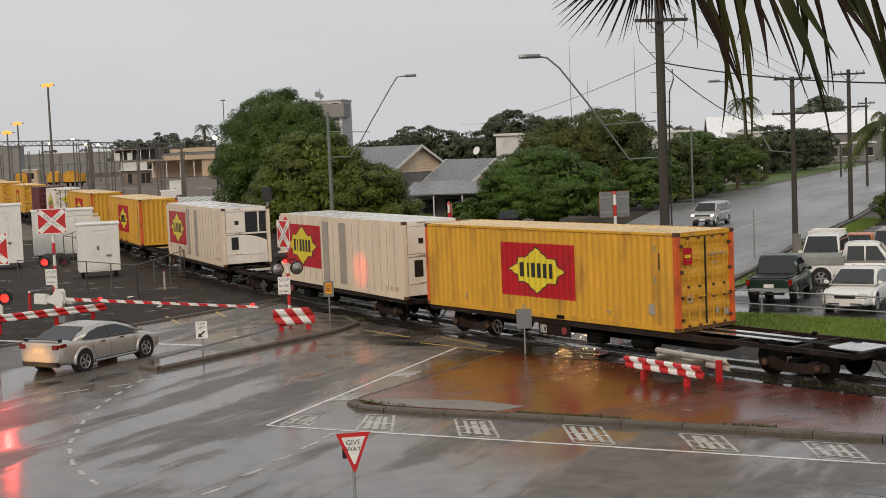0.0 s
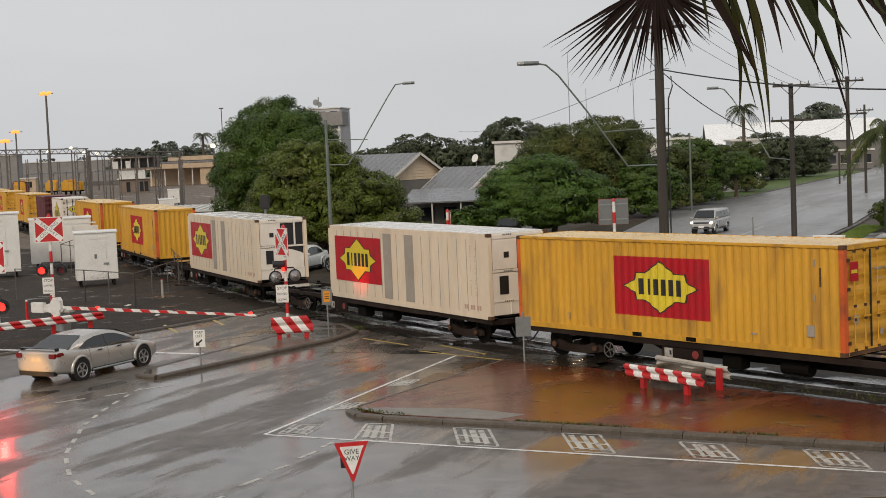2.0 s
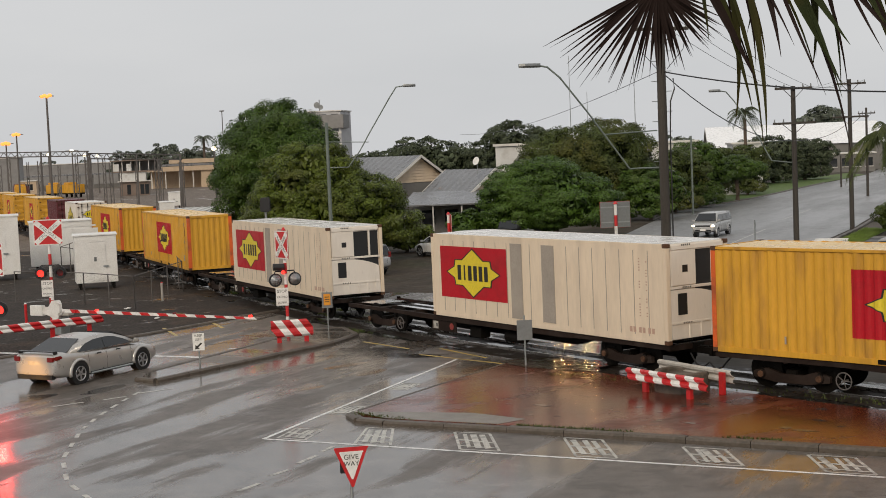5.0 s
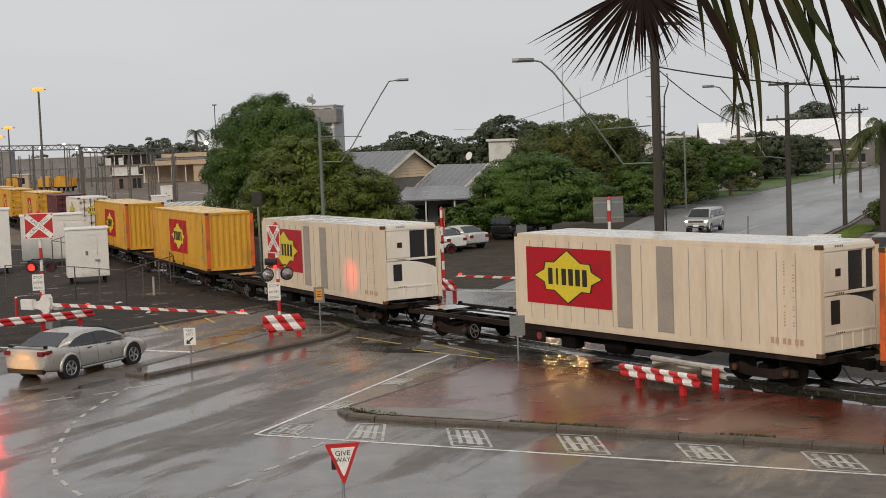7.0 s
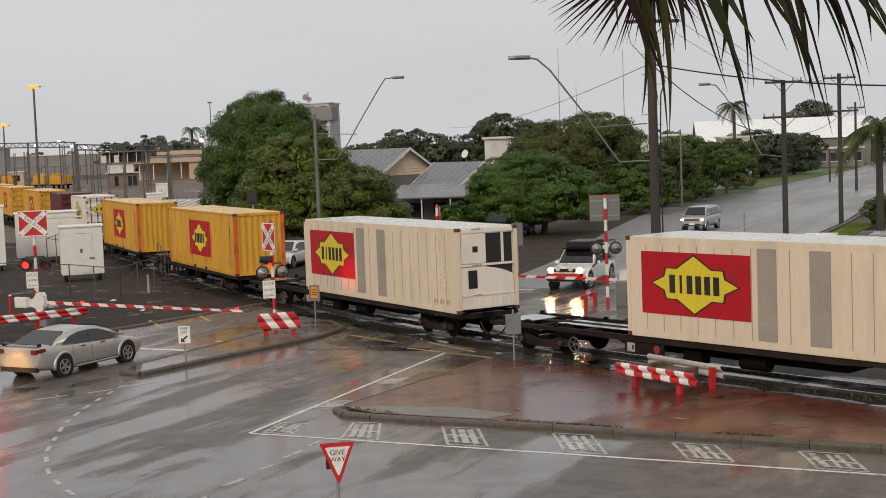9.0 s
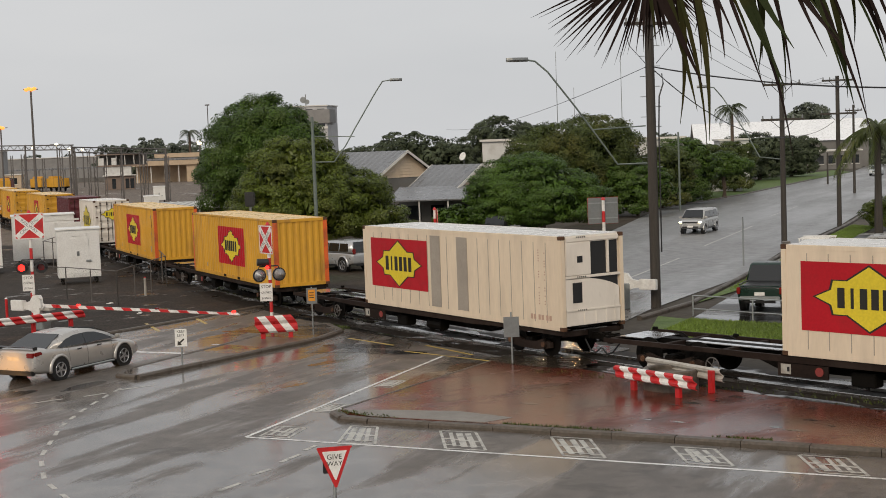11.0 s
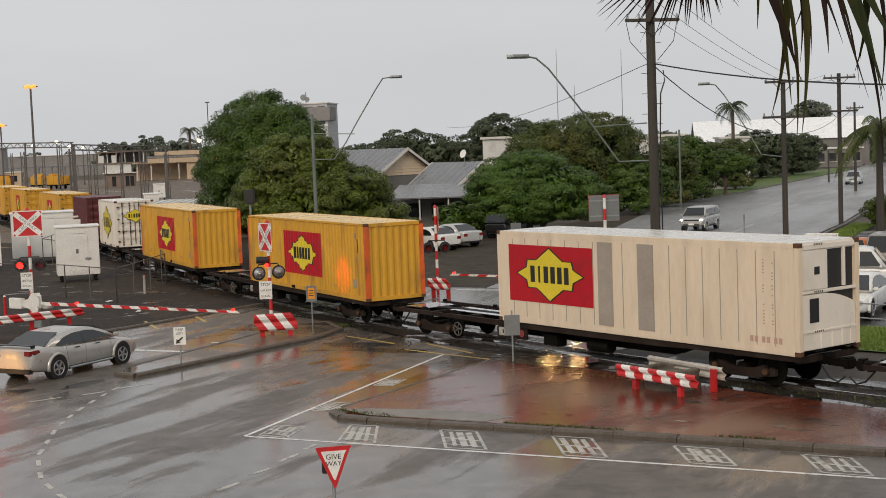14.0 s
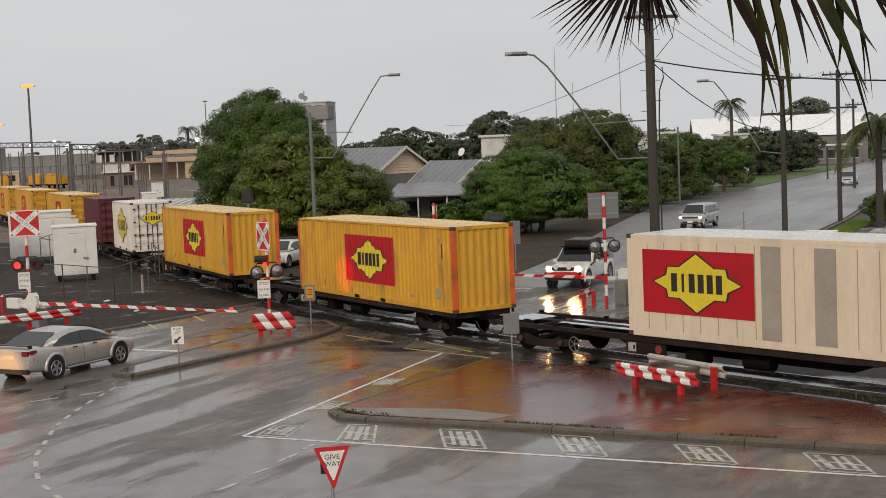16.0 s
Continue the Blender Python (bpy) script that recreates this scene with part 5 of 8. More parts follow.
obox(bm, (-0.16, 0.06, 1.3), (0.1, 0.05, 0.4), bevel=0.01)
part("bracket", bm, BLACK, gw)


def cabinet(m, w, d, h, label, doors=1):
    c = thing("equipment_cabinet", m, label, "cabinet", "trackside cabinets")
    bm = fresh()
    obox(bm, (0, 0, 0.35 + (h - 0.35) / 2), (w, d, h - 0.35), bevel=0.02)
    part("body", bm, CAB_WHITE, c)
    bm = fresh()
    prism(bm, [(-d / 2 - 0.06, h), (d / 2 + 0.06, h), (d / 2 + 0.06, h + 0.06), (0, h + 0.13), (-d / 2 - 0.06, h + 0.06)], "x", -w / 2 - 0.06, w / 2 + 0.06)
    part("roof", bm, CAB_WHITE, c)
    bm = fresh()
    obox(bm, (-0.4 * w, -0.4 * d, 0.18), (0.14, 0.14, 0.36))
    foot = part("foot", bm, BLACK_IRON, c)
    for x, y in ((0, 0.8 * d), (0.8 * w, 0), (0.8 * w, 0.8 * d)):
        again(foot, c, pose(x, y, 0))
    for i in range(doors):
        x = -w * 0.02 + i * w * 0.4
        bm = fresh()
        obox(bm, (x + 0.1, -d / 2 - 0.015, h * 0.5 + 0.05), (w * 0.42, 0.03, h * 0.66), bevel=0.008)
        dr = part("door", bm, CAB_WHITE, c)
        bm = fresh()
        obox(bm, (x + w * 0.24, -d / 2 - 0.05, h * 0.42), (0.28, 0.06, 0.1), bevel=0.01)
        part("handle", bm, GALV, dr)
        bm = fresh()
        obox(bm, (x + 0.0, -d / 2 - 0.035, h * 0.56), (0.14, 0.01, 0.24))
        part("notice_bars", bm, SIGN_BACK, dr, "small grey notice")
        for z in (0.9, 0.17):
            bm = fresh()
            obox(bm, (x + 0.1, -d / 2 - 0.012, h * z), (w * 0.36, 0.03, 0.12), bevel=0.02)
            part("vent", bm, CAB_WHITE, c)
    return c


cabinet(pose(-19.3, 77.4, 0, 0, 0, 17), 2.25, 1.7, 2.95, "white steel equipment cabinet with one door")
cabinet(pose(-25.3, 92.5, 0, 0, 0, 17), 3.9, 2.2, 3.2, "long white equipment cabinet behind the fence", 2)
cabinet(pose(-27.6, 86.0, 0, 0, 0, 17), 2.9, 2.0, 3.9, "tall white equipment cabinet beside the crossing")


def chain_fence(pts, h, label, mesh=True):
    f = thing("wire_fence", pose(0, 0, 0), label, "fence", "fences")
    for a, b in zip(pts, pts[1:]):
        a, b = Vector((*a, 0)), Vector((*b, 0))
        n = max(1, round((b - a).length / 3.0))
        for i in range(n + 1):
            p = a.lerp(b, i / n)
            bm = fresh()
            cyl(bm, p, p + Vector((0, 0, h)), 0.03, seg=8)
            part("post", bm, YARD_STEEL, f)
        bm = fresh()
        cyl(bm, a + Vector((0, 0, h - 0.02)), b + Vector((0, 0, h - 0.02)), 0.022, seg=6)
        part("top_rail", bm, YARD_STEEL, f)
        if mesh:
            bm = fresh()
            L = (b - a).length
            k = 0.11
            nn = int(L / k)
            for i in range(nn):
                for sg in (1, -1):
                    p, q = i * k, i * k + sg * h * 0.5
                    p, q = max(0, min(L, p)), max(0, min(L, q))
                    u, w = a + (b - a) * (p / L), a + (b - a) * (q / L)
                    hh = abs(q - p) / 0.5
                    v = [bm.verts.new(x) for x in (u, u + Vector((0, 0, 0.008)), w + Vector((0, 0, hh + 0.008)), w + Vector((0, 0, hh)))]
                    bm.faces.new(v)
            tagged(part("wire_mesh", bm, YARD_STEEL, f), kind="stuff")


chain_fence([(-21.8, 70.7), (-17.6, 68.0), (-14.4, 64.6), (-13.7, 73.0), (-16.0, 82)], 1.6, "grey wire fence on thin posts at the yard")
chain_fence([(-24, 96), (-23.0, 84), (-20.9, 80.5)], 2.0, "grey wire fence behind the cabinet", False)


def pipe_fence(pts, label):
    f = thing("pipe_fence", pose(0, 0, 0), label, "fence", "fences")
    for a, b in zip(pts, pts[1:]):
        a, b = Vector((*a, 0)), Vector((*b, 0))
        n = max(1, round((b - a).length / 2.6))
        for i in range(n + 1):
            p = a.lerp(b, i / n)
            bm = fresh()
            cyl(bm, p, p + Vector((0, 0, 0.8)), 0.032, seg=8)
            part("post", bm, GALV, f)
        for z in (0.28, 0.78):
            bm = fresh()
            cyl(bm, a + Vector((0, 0, z)), b + Vector((0, 0, z)), 0.026, seg=8)
            part("rail", bm, GALV, f)


pipe_fence([(9.9, 52.6), (13.55, 48.9), (15.35, 47.05), (22, 40.4)], "low grey two-rail pipe fence beside the lawn")


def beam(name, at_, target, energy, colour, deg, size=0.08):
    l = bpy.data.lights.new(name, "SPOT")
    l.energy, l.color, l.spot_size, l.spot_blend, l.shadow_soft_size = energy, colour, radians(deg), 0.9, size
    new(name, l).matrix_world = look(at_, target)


# the lit flashers that face the train and the waiting traffic
beam("flasher_beam", (-5.3, 51.95, 2.25), (-2.9, 54.2, 1.85), 260, (1.0, 0.04, 0.03), 34)
# added spot: headlamps of an unbuilt car inferred behind the sedan, out of view
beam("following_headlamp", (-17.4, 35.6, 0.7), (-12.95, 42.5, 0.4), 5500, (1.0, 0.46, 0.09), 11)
beam("flasher_beam", (-14.0, 43.0, 2.4), (-11.0, 33.0, 0.0), 120, (1.0, 0.04, 0.03), 80)


def puddle(cx, cy, rx, ry, turn, material, label, seed, z=0.003):
    rng = random.Random(seed)
    bm = fresh()
    k = [rng.uniform(0.7, 1.2) for _ in range(10)]
    vs = []
    for i in range(40):
        a = 6.28319 * i / 40
        j = a / 6.28319 * 10
        r = k[int(j) % 10] * (1 - j % 1) + k[(int(j) + 1) % 10] * (j % 1)
        p = pose(0, 0, 0, 0, 0, turn) @ Vector((rx * r * math.cos(a), ry * r * math.sin(a), 0))
        vs.append(bm.verts.new((cx + p.x, cy + p.y, z)))
    bm.faces.new(vs)
    tagged(part("puddle", bm, material), label, "puddle", "puddles", "structure")


MUD = wet_mat("muddy_water", (0.11, 0.06, 0.03), (0.07, 0.05, 0.035), 0.03, 0.12)
CLEAR = wet_mat("clear_water", (0.055, 0.052, 0.05), (0.04, 0.04, 0.04), 0.02, 0.08)
for i, (x, y, a, b, t_, m_) in enumerate(((-3.3, 44.6, 0.9, 0.28, 40, MUD), (-2.3, 43.0, 0.8, 0.25, 50, MUD), (-1.6, 46.5, 1.4, 0.5, -30, CLEAR), (-2.6, 48.0, 1.6, 0.5, -20, CLEAR), (0.9, 42.7, 1.0, 0.5, 60, MUD), (-4.0, 40.5, 0.5, 0.14, 50, MUD),
                                          (-10.5, 41.8, 0.9, 0.35, 60, CLEAR), (-12.2, 40.8, 0.9, 0.4, 60, CLEAR), (0.2, 48.3, 1.2, 0.5, -50, CLEAR), (-6.5, 53.0, 1.6, 0.4, -25, MUD), (-0.2, 41.0, 1.2, 0.4, 62, MUD))):
    puddle(x, y, a, b, t_, m_, "shallow muddy puddle on the asphalt" if m_ is MUD else "shallow clear puddle on the asphalt", i)

# wind-rippled water by the track, where the waiting car's lamps glitter
RIPPLE = bpy.data.materials.new("rippled_rain_water")
RIPPLE.use_nodes = True
n_, l_ = RIPPLE.node_tree.nodes, RIPPLE.node_tree.links
b_ = n_["Principled BSDF"]
b_.inputs["Base Color"].default_value, b_.inputs["Roughness"].default_value = rgb((0.03, 0.024, 0.018)), 0.06
tc_, mp_, nz_, bp_ = n_.new("ShaderNodeTexCoord"), n_.new("ShaderNodeMapping"), n_.new("ShaderNodeTexNoise"), n_.new("ShaderNodeBump")
mp_.inputs["Scale"].default_value = (2.2, 5.0, 1)
nz_.inputs["Scale"].default_value, nz_.inputs["Detail"].default_value = 1.0, 3
bp_.inputs["Distance"].default_value, bp_.inputs["Strength"].default_value = 0.08, 1.0
l_.new(tc_.outputs["Object"], mp_.inputs[0])
l_.new(mp_.outputs[0], nz_.inputs["Vector"])
l_.new(nz_.outputs["Fac"], bp_.inputs["Height"])
l_.new(bp_.outputs[0], b_.inputs["Normal"])
puddle(4.5, 45.7, 2.2, 1.4, -45, RIPPLE, "wind-rippled rainwater between the rails", 71, 0.018)
puddle(3.4, 42.5, 2.0, 0.95, -42, RIPPLE, "wind-rippled rainwater beside the track", 72, 0.1095)
puddle(5.6, 47.9, 1.2, 0.9, -40, RIPPLE, "wind-rippled rainwater beside the track", 73, 0.016)

for i, s_ in enumerate((8.5, 11.5, 14.5, 17.5, 20.5)):
    q_ = on_track(s_, -1.62)
    puddle(q_.x, q_.y, 1.7, 0.3, math.degrees(heading(s_)), STILL_WATER, "rainwater along the rails", 90 + i, 0.0125)
for i, (x, y, a, b, t_) in enumerate(((6.7, 22.9, 1.7, 0.8, -20), (8.6, 24.4, 1.3, 0.5, -25), (4.3, 24.2, 0.8, 0.25, -20))):
    puddle(x, y, a, b, t_, STILL_WATER, "still puddle mirroring the sky on the asphalt", 110 + i)
rng_d = random.Random(4)
for i in range(24):
    u, v = rng_d.uniform(0, 1), rng_d.uniform(0.12, 0.8)
    a_, b_ = Vector((1.6, 33.3)).lerp(Vector((15, 26.4)), u), Vector((3.6, 41.2)).lerp(Vector((14.5, 30.8)), u)
    q_ = a_.lerp(b_, v)
    puddle(q_.x, q_.y, rng_d.uniform(0.06, 0.3), rng_d.uniform(0.04, 0.12), rng_d.uniform(-40, -20), CLEAR, "small dark puddle on the red paving", 50 + i, 0.1085)


# tarred cracks and repair seams in the asphalt
rng_c = random.Random(21)
for a, b in (((-4.5, 47.0), (0.4, 46.2)), ((-1.0, 46.0), (-0.6, 49.6)), ((-9.5, 50.5), (-6.9, 52.6))):
    A, B = Vector(a), Vector(b)
    n = 14
    pts = [tuple(A.lerp(B, i / n) + Vector((rng_c.uniform(-0.12, 0.12), rng_c.uniform(-0.12, 0.12)))) for i in range(n + 1)]
    tagged(part("crack_seam", strip(pts, 0.05, 0.0024), GRAVEL), "dark tarred crack in the asphalt", "crack", "cracks", "structure")


# ---- vehicles ----
PAINTS = {}


def car_paint(name, c, metal=0.0, rough=0.3):
    if name not in PAINTS:
        PAINTS[name] = mat(name, c, rough, metal, vary=0.04, grain=0.02, coat=0.25, rough_vary=0.05, dirt=tuple(x * 0.75 for x in c), dirt_amount=0.25)
    return PAINTS[name]


RIM = mat("alloy_rim", (0.5, 0.5, 0.51), 0.3, metal=0.8)
TAIL = mat("red_tail_lamp", (0.2, 0.012, 0.01), 0.2)
TAIL_LIT = glow_mat("lit_tail_lamp", (1.0, 0.045, 0.03), 2.5)
HEAD = mat("lamp_glass", (0.6, 0.6, 0.58), 0.1)
HEAD_LIT = glow_mat("lit_headlamp", (1.0, 0.6, 0.25), 40.0)
VAN_LIT = glow_mat("lit_van_lamp", (1.0, 0.8, 0.5), 5.0)


def quad_slab(bm, pts, t=0.012):
    pts = [Vector(p) for p in pts]
    n = (pts[1] - pts[0]).cross(pts[2] - pts[0]).normalized() * t
    a, b = [bm.verts.new(p) for p in pts], [bm.verts.new(p + n) for p in pts]
    k = len(pts)
    bm.faces.new(a[::-1])
    bm.faces.new(b)
    for i in range(k):
        bm.faces.new((a[i], a[(i + 1) % k], b[(i + 1) % k], b[i]))


def vehicle(name, m, label, cat, paint, stations, cabin, wheels, wr, hw, side_windows, head=None, tail=None, extra=None):
    """stations: (x, low, top, half width) from tail to nose. cabin: (rear base x, rear top x, front top x, front base x, belt z, roof z, half width below, above)."""
    v = thing(name, m, label, cat)
    bm = fresh()
    rings = []
    for x, lo, top, w in stations:
        mid = lo + (top - lo) * 0.55
        rings.append([(x, s * w * k, z) for s, k, z in ((-1, 0.88, lo), (-1, 0.98, lo + 0.08), (-1, 1.0, mid), (-1, 0.965, top - 0.07), (-1, 0.87, top), (-1, 0.4, top + 0.012),
                                                      (1, 0.4, top + 0.012), (1, 0.87, top), (1, 0.965, top - 0.07), (1, 1.0, mid), (1, 0.98, lo + 0.08), (1, 0.88, lo))])
    loft(bm, rings)
    body = part("body", bm, paint, v, smooth=True)
    sub = body.modifiers.new("rounding", "SUBSURF")
    sub.levels = sub.render_levels = 2
    x0, x1, x2, x3, zb, zr, wb, wt = cabin
    prof = [(x0, zb - 0.03), (x0 + (x1 - x0) * 0.5, zb + (zr - zb) * 0.56), (x1, zr - 0.04), (x1 + (x2 - x1) * 0.3, zr), (x1 + (x2 - x1) * 0.75, zr), (x2, zr - 0.045), (x2 + (x3 - x2) * 0.5, zb + (zr - zb) * 0.52), (x3, zb - 0.03)]

    def wy(z):
        return wb + (wt - wb) * max(0, (z - zb)) / (zr - zb)
    bm = fresh()
    loft(bm, [[(x, -wy(z), z) for x, z in prof], [(x, -wy(z) * 0.93, z + 0.02) for x, z in prof], [(x, wy(z) * 0.93, z + 0.02) for x, z in prof], [(x, wy(z), z) for x, z in prof]])
    bmesh.ops.bevel(bm, geom=bm.edges[:], offset=0.03, segments=2, affect="EDGES", clamp_overlap=True)
    part("roof", bm, paint, v, smooth=True)
    for s in (-1, 1):
        for poly in side_windows:
            bm = fresh()
            pts = [(x, s * (wy(z) + 0.004), z) for x, z in poly]
            quad_slab(bm, pts if s < 0 else pts[::-1])
            part("side_window", bm, CAR_GLASS, v)
    dz = zr - zb
    for nm, a, b in (("windscreen", x3, x2), ("rear_window", x0, x1)):
        bm = fresh()
        za, zc = zb + 0.05 * dz, zb + 0.9 * dz
        xa, xc = a + (b - a) * 0.07, a + (b - a) * 0.9
        sg = 1 if nm == "windscreen" else -1
        p = [(xa + sg * 0.02, -wy(za) * 0.92, za + 0.02), (xa + sg * 0.02, wy(za) * 0.92, za + 0.02), (xc + sg * 0.03, wy(zc) * 0.88, zc + 0.02), (xc + sg * 0.03, -wy(zc) * 0.88, zc + 0.02)]
        quad_slab(bm, p if sg > 0 else p[::-1], 0.02)
        part(nm, bm, CAR_GLASS, v)
    for x in wheels:
        for s in (-1, 1):
            bm = fresh()
            lip = []
            for k in range(17):
                an = math.pi * (-0.06 + 1.12 * k / 16)
                lip.append([(x + r * math.cos(an), s * y, wr + 0.02 + r * math.sin(an)) for r, y in ((wr + 0.05, hw - 0.06), (wr + 0.05, hw + 0.024), (wr + 0.085, hw + 0.026), (wr + 0.13, hw - 0.01), (wr + 0.13, hw - 0.06))])
            loft(bm, lip)
            part("arch_lip", bm, paint, v, smooth=True)
            bm = fresh()
            cyl(bm, (x, s * (hw - 0.24), wr + 0.03), (x, s * (hw + 0.004), wr + 0.03), wr + 0.07, seg=24)
            part("wheel_arch", bm, BLACK, v)
            wh = new("wheel")
            wh.parent = v
            wh.matrix_basis = pose(x, s * (hw - 0.1), wr)
            bm = fresh()
            prof_t = [(wr * 0.68, -0.11), (wr * 0.93, -0.115), (wr, -0.08), (wr, 0.08), (wr * 0.93, 0.115), (wr * 0.68, 0.11)]
            rg = [[(r * math.cos(6.28319 * j / 24), y, r * math.sin(6.28319 * j / 24)) for r, y in prof_t] for j in range(24)]
            rg.append(rg[0])
            loft(bm, rg, caps=False)
            part("tyre", bm, RUBBER, wh)
            bm = fresh()
            cyl(bm, (0, s * 0.0, 0), (0, s * 0.05, 0), wr * 0.66, seg=20)
            part("hub_back", bm, BLACK, wh)
            bm = fresh()
            for j in range(5):
                a = 6.28319 * j / 5 + 0.3
                obox(bm, (wr * 0.36, s * 0.09, 0), (wr * 0.62, 0.04, wr * 0.2), m=pose(0, 0, 0, 0, math.degrees(a), 0))
            for j in range(20):
                a, b = 6.28319 * j / 20, 6.28319 * (j + 1) / 20
                cyl(bm, (wr * 0.66 * math.cos(a), s * 0.1, wr * 0.66 * math.sin(a)), (wr * 0.66 * math.cos(b), s * 0.1, wr * 0.66 * math.sin(b)), 0.02, seg=5)
            part("rim", bm, RIM, wh)
    xt, xn = stations[0][0], stations[-1][0]
    if tail:
        z, w, h, mm, y = tail
        for s in (-1, 1):
            bm = fresh()
            obox(bm, (xt + 0.05, s * y, z), (0.14, w, h), bevel=0.02)
            part("tail_lamp", bm, mm, v)
    if head:
        z, w, h, mm, y = head
        for s in (-1, 1):
            bm = fresh()
            obox(bm, (xn - 0.07, s * y, z), (0.18, w, h), bevel=0.03)
            part("headlamp", bm, mm, v)
        bm = fresh()
        obox(bm, (xn - 0.03, 0, z - 0.02), (0.09, (y - w / 2) * 1.8, h * 0.8), bevel=0.01)
        part("grille", bm, BLACK, v)
        bm = fresh()
        obox(bm, (xn - 0.01, 0, z - 0.3), (0.07, 0.4, 0.12), bevel=0.005)
        part("number_plate", bm, WHITE, v)
    for s in (-1, 1):
        bm = fresh()
        obox(bm, (x3 - 0.25, s * (hw + 0.06), zb + 0.08), (0.1, 0.2, 0.13), bevel=0.03)
        part("mirror", bm, paint, v)
    for s in (-1, 1):
        bm = fresh()
        obox(bm, ((wheels[0] + wheels[1]) / 2, s * (hw - 0.03), stations[3][1] + 0.03), (wheels[1] - wheels[0] - 2 * wr - 0.2, 0.06, 0.1), bevel=0.02)
        part("sill", bm, BLACK, v)
    for xe, zz in ((xt + 0.03, stations[1][1] - 0.02), (xn - 0.03, stations[-1][1] + 0.05)):
        bm = fresh()
        obox(bm, (xe, 0, zz), (0.1, hw * 1.35, 0.09), bevel=0.03)
        part("bumper_insert", bm, BLACK, v)
    for y0, y1 in ((-0.5, 0.05), (0.1, 0.62)):
        bm = fresh()
        cyl(bm, (x3 + 0.03, y0 * hw, zb + 0.06), (x3 + (x2 - x3) * 0.22 + 0.05, y1 * hw, zb + 0.24 * dz), 0.01, seg=5)
        part("wiper", bm, BLACK, v)
    if extra:
        extra(v)
    return v


def sedan_like(name, m, label, paint, L=4.9, hw=0.93, H=1.46, head=None, tail=None, extra=None):
    k = L / 4.9
    st = [(-2.46 * k, 0.42, 0.98, hw * 0.80), (-2.45 * k, 0.4, 1.0, hw * 0.84), (-2.36 * k, 0.3, 1.06, hw * 0.95), (-1.9 * k, 0.24, 1.06, hw), (-0.9 * k, 0.2, 0.98, hw), (0.5 * k, 0.2, 0.93, hw), (1.35 * k, 0.22, 0.90, hw),
          (2.0 * k, 0.24, 0.80, hw * 0.96), (2.33 * k, 0.26, 0.70, hw * 0.88), (2.45 * k, 0.32, 0.60, hw * 0.76), (2.46 * k, 0.34, 0.58, hw * 0.72)]
    cab = (-1.98 * k, -0.95 * k, 0.38 * k, 1.42 * k, 0.95, H, hw * 0.93, hw * 0.72)
    sw = [[(-1.45 * k, 1.02), (-1.3 * k, 0.99), (-0.205 * k, 0.98), (-0.205 * k, H - 0.085), (-0.6 * k, H - 0.1), (-1.0 * k, H - 0.18), (-1.3 * k, H - 0.31)], [(-0.185 * k, 0.98), (1.08 * k, 0.98), (0.72 * k, H - 0.24), (0.36 * k, H - 0.12), (0.05 * k, H - 0.085), (-0.185 * k, H - 0.085)]]
    return vehicle(name, m, label, "car", paint, st, cab, (-1.42 * k, 1.5 * k), 0.335, hw, sw, head, tail, extra)


def wagon_like(name, m, label, paint, L=4.7, hw=0.92, H=1.82, head=None, tail=None, extra=None, cat="car", hood=1.2, wr=0.38):
    """A boxy estate, off-roader or van: hood is the length of the bonnet."""
    a = L / 2
    f = a - hood
    st = [(-a, 0.5, 1.0, hw * 0.9), (-a + 0.08, 0.4, 1.08, hw * 0.97), (-a + 0.8, 0.34, 1.1, hw), (0, 0.32, 1.1, hw), (f, 0.32, 1.08, hw), (a - 0.45, 0.36, 1.0, hw * 0.98), (a - 0.08, 0.4, 0.9, hw * 0.92), (a, 0.46, 0.78, hw * 0.84)]
    cab = (-a + 0.04, -a + 0.25, f - 0.55, f + 0.12, 1.06, H, hw * 0.96, hw * 0.80)
    z0, z1 = 1.13, H - 0.13
    sw = [[(-a + 0.45, z0), (-0.95, z0), (-0.95, z1), (-a + 0.55, z1)], [(-0.86, z0), (0.05, z0), (0.05, z1), (-0.86, z1)], [(0.13, z0), (f - 0.12, z0), (f - 0.6, z1), (0.13, z1)]]
    return vehicle(name, m, label, cat, paint, st, cab, (-a + 0.95, a - 0.85), wr, hw, sw, head, tail, extra)


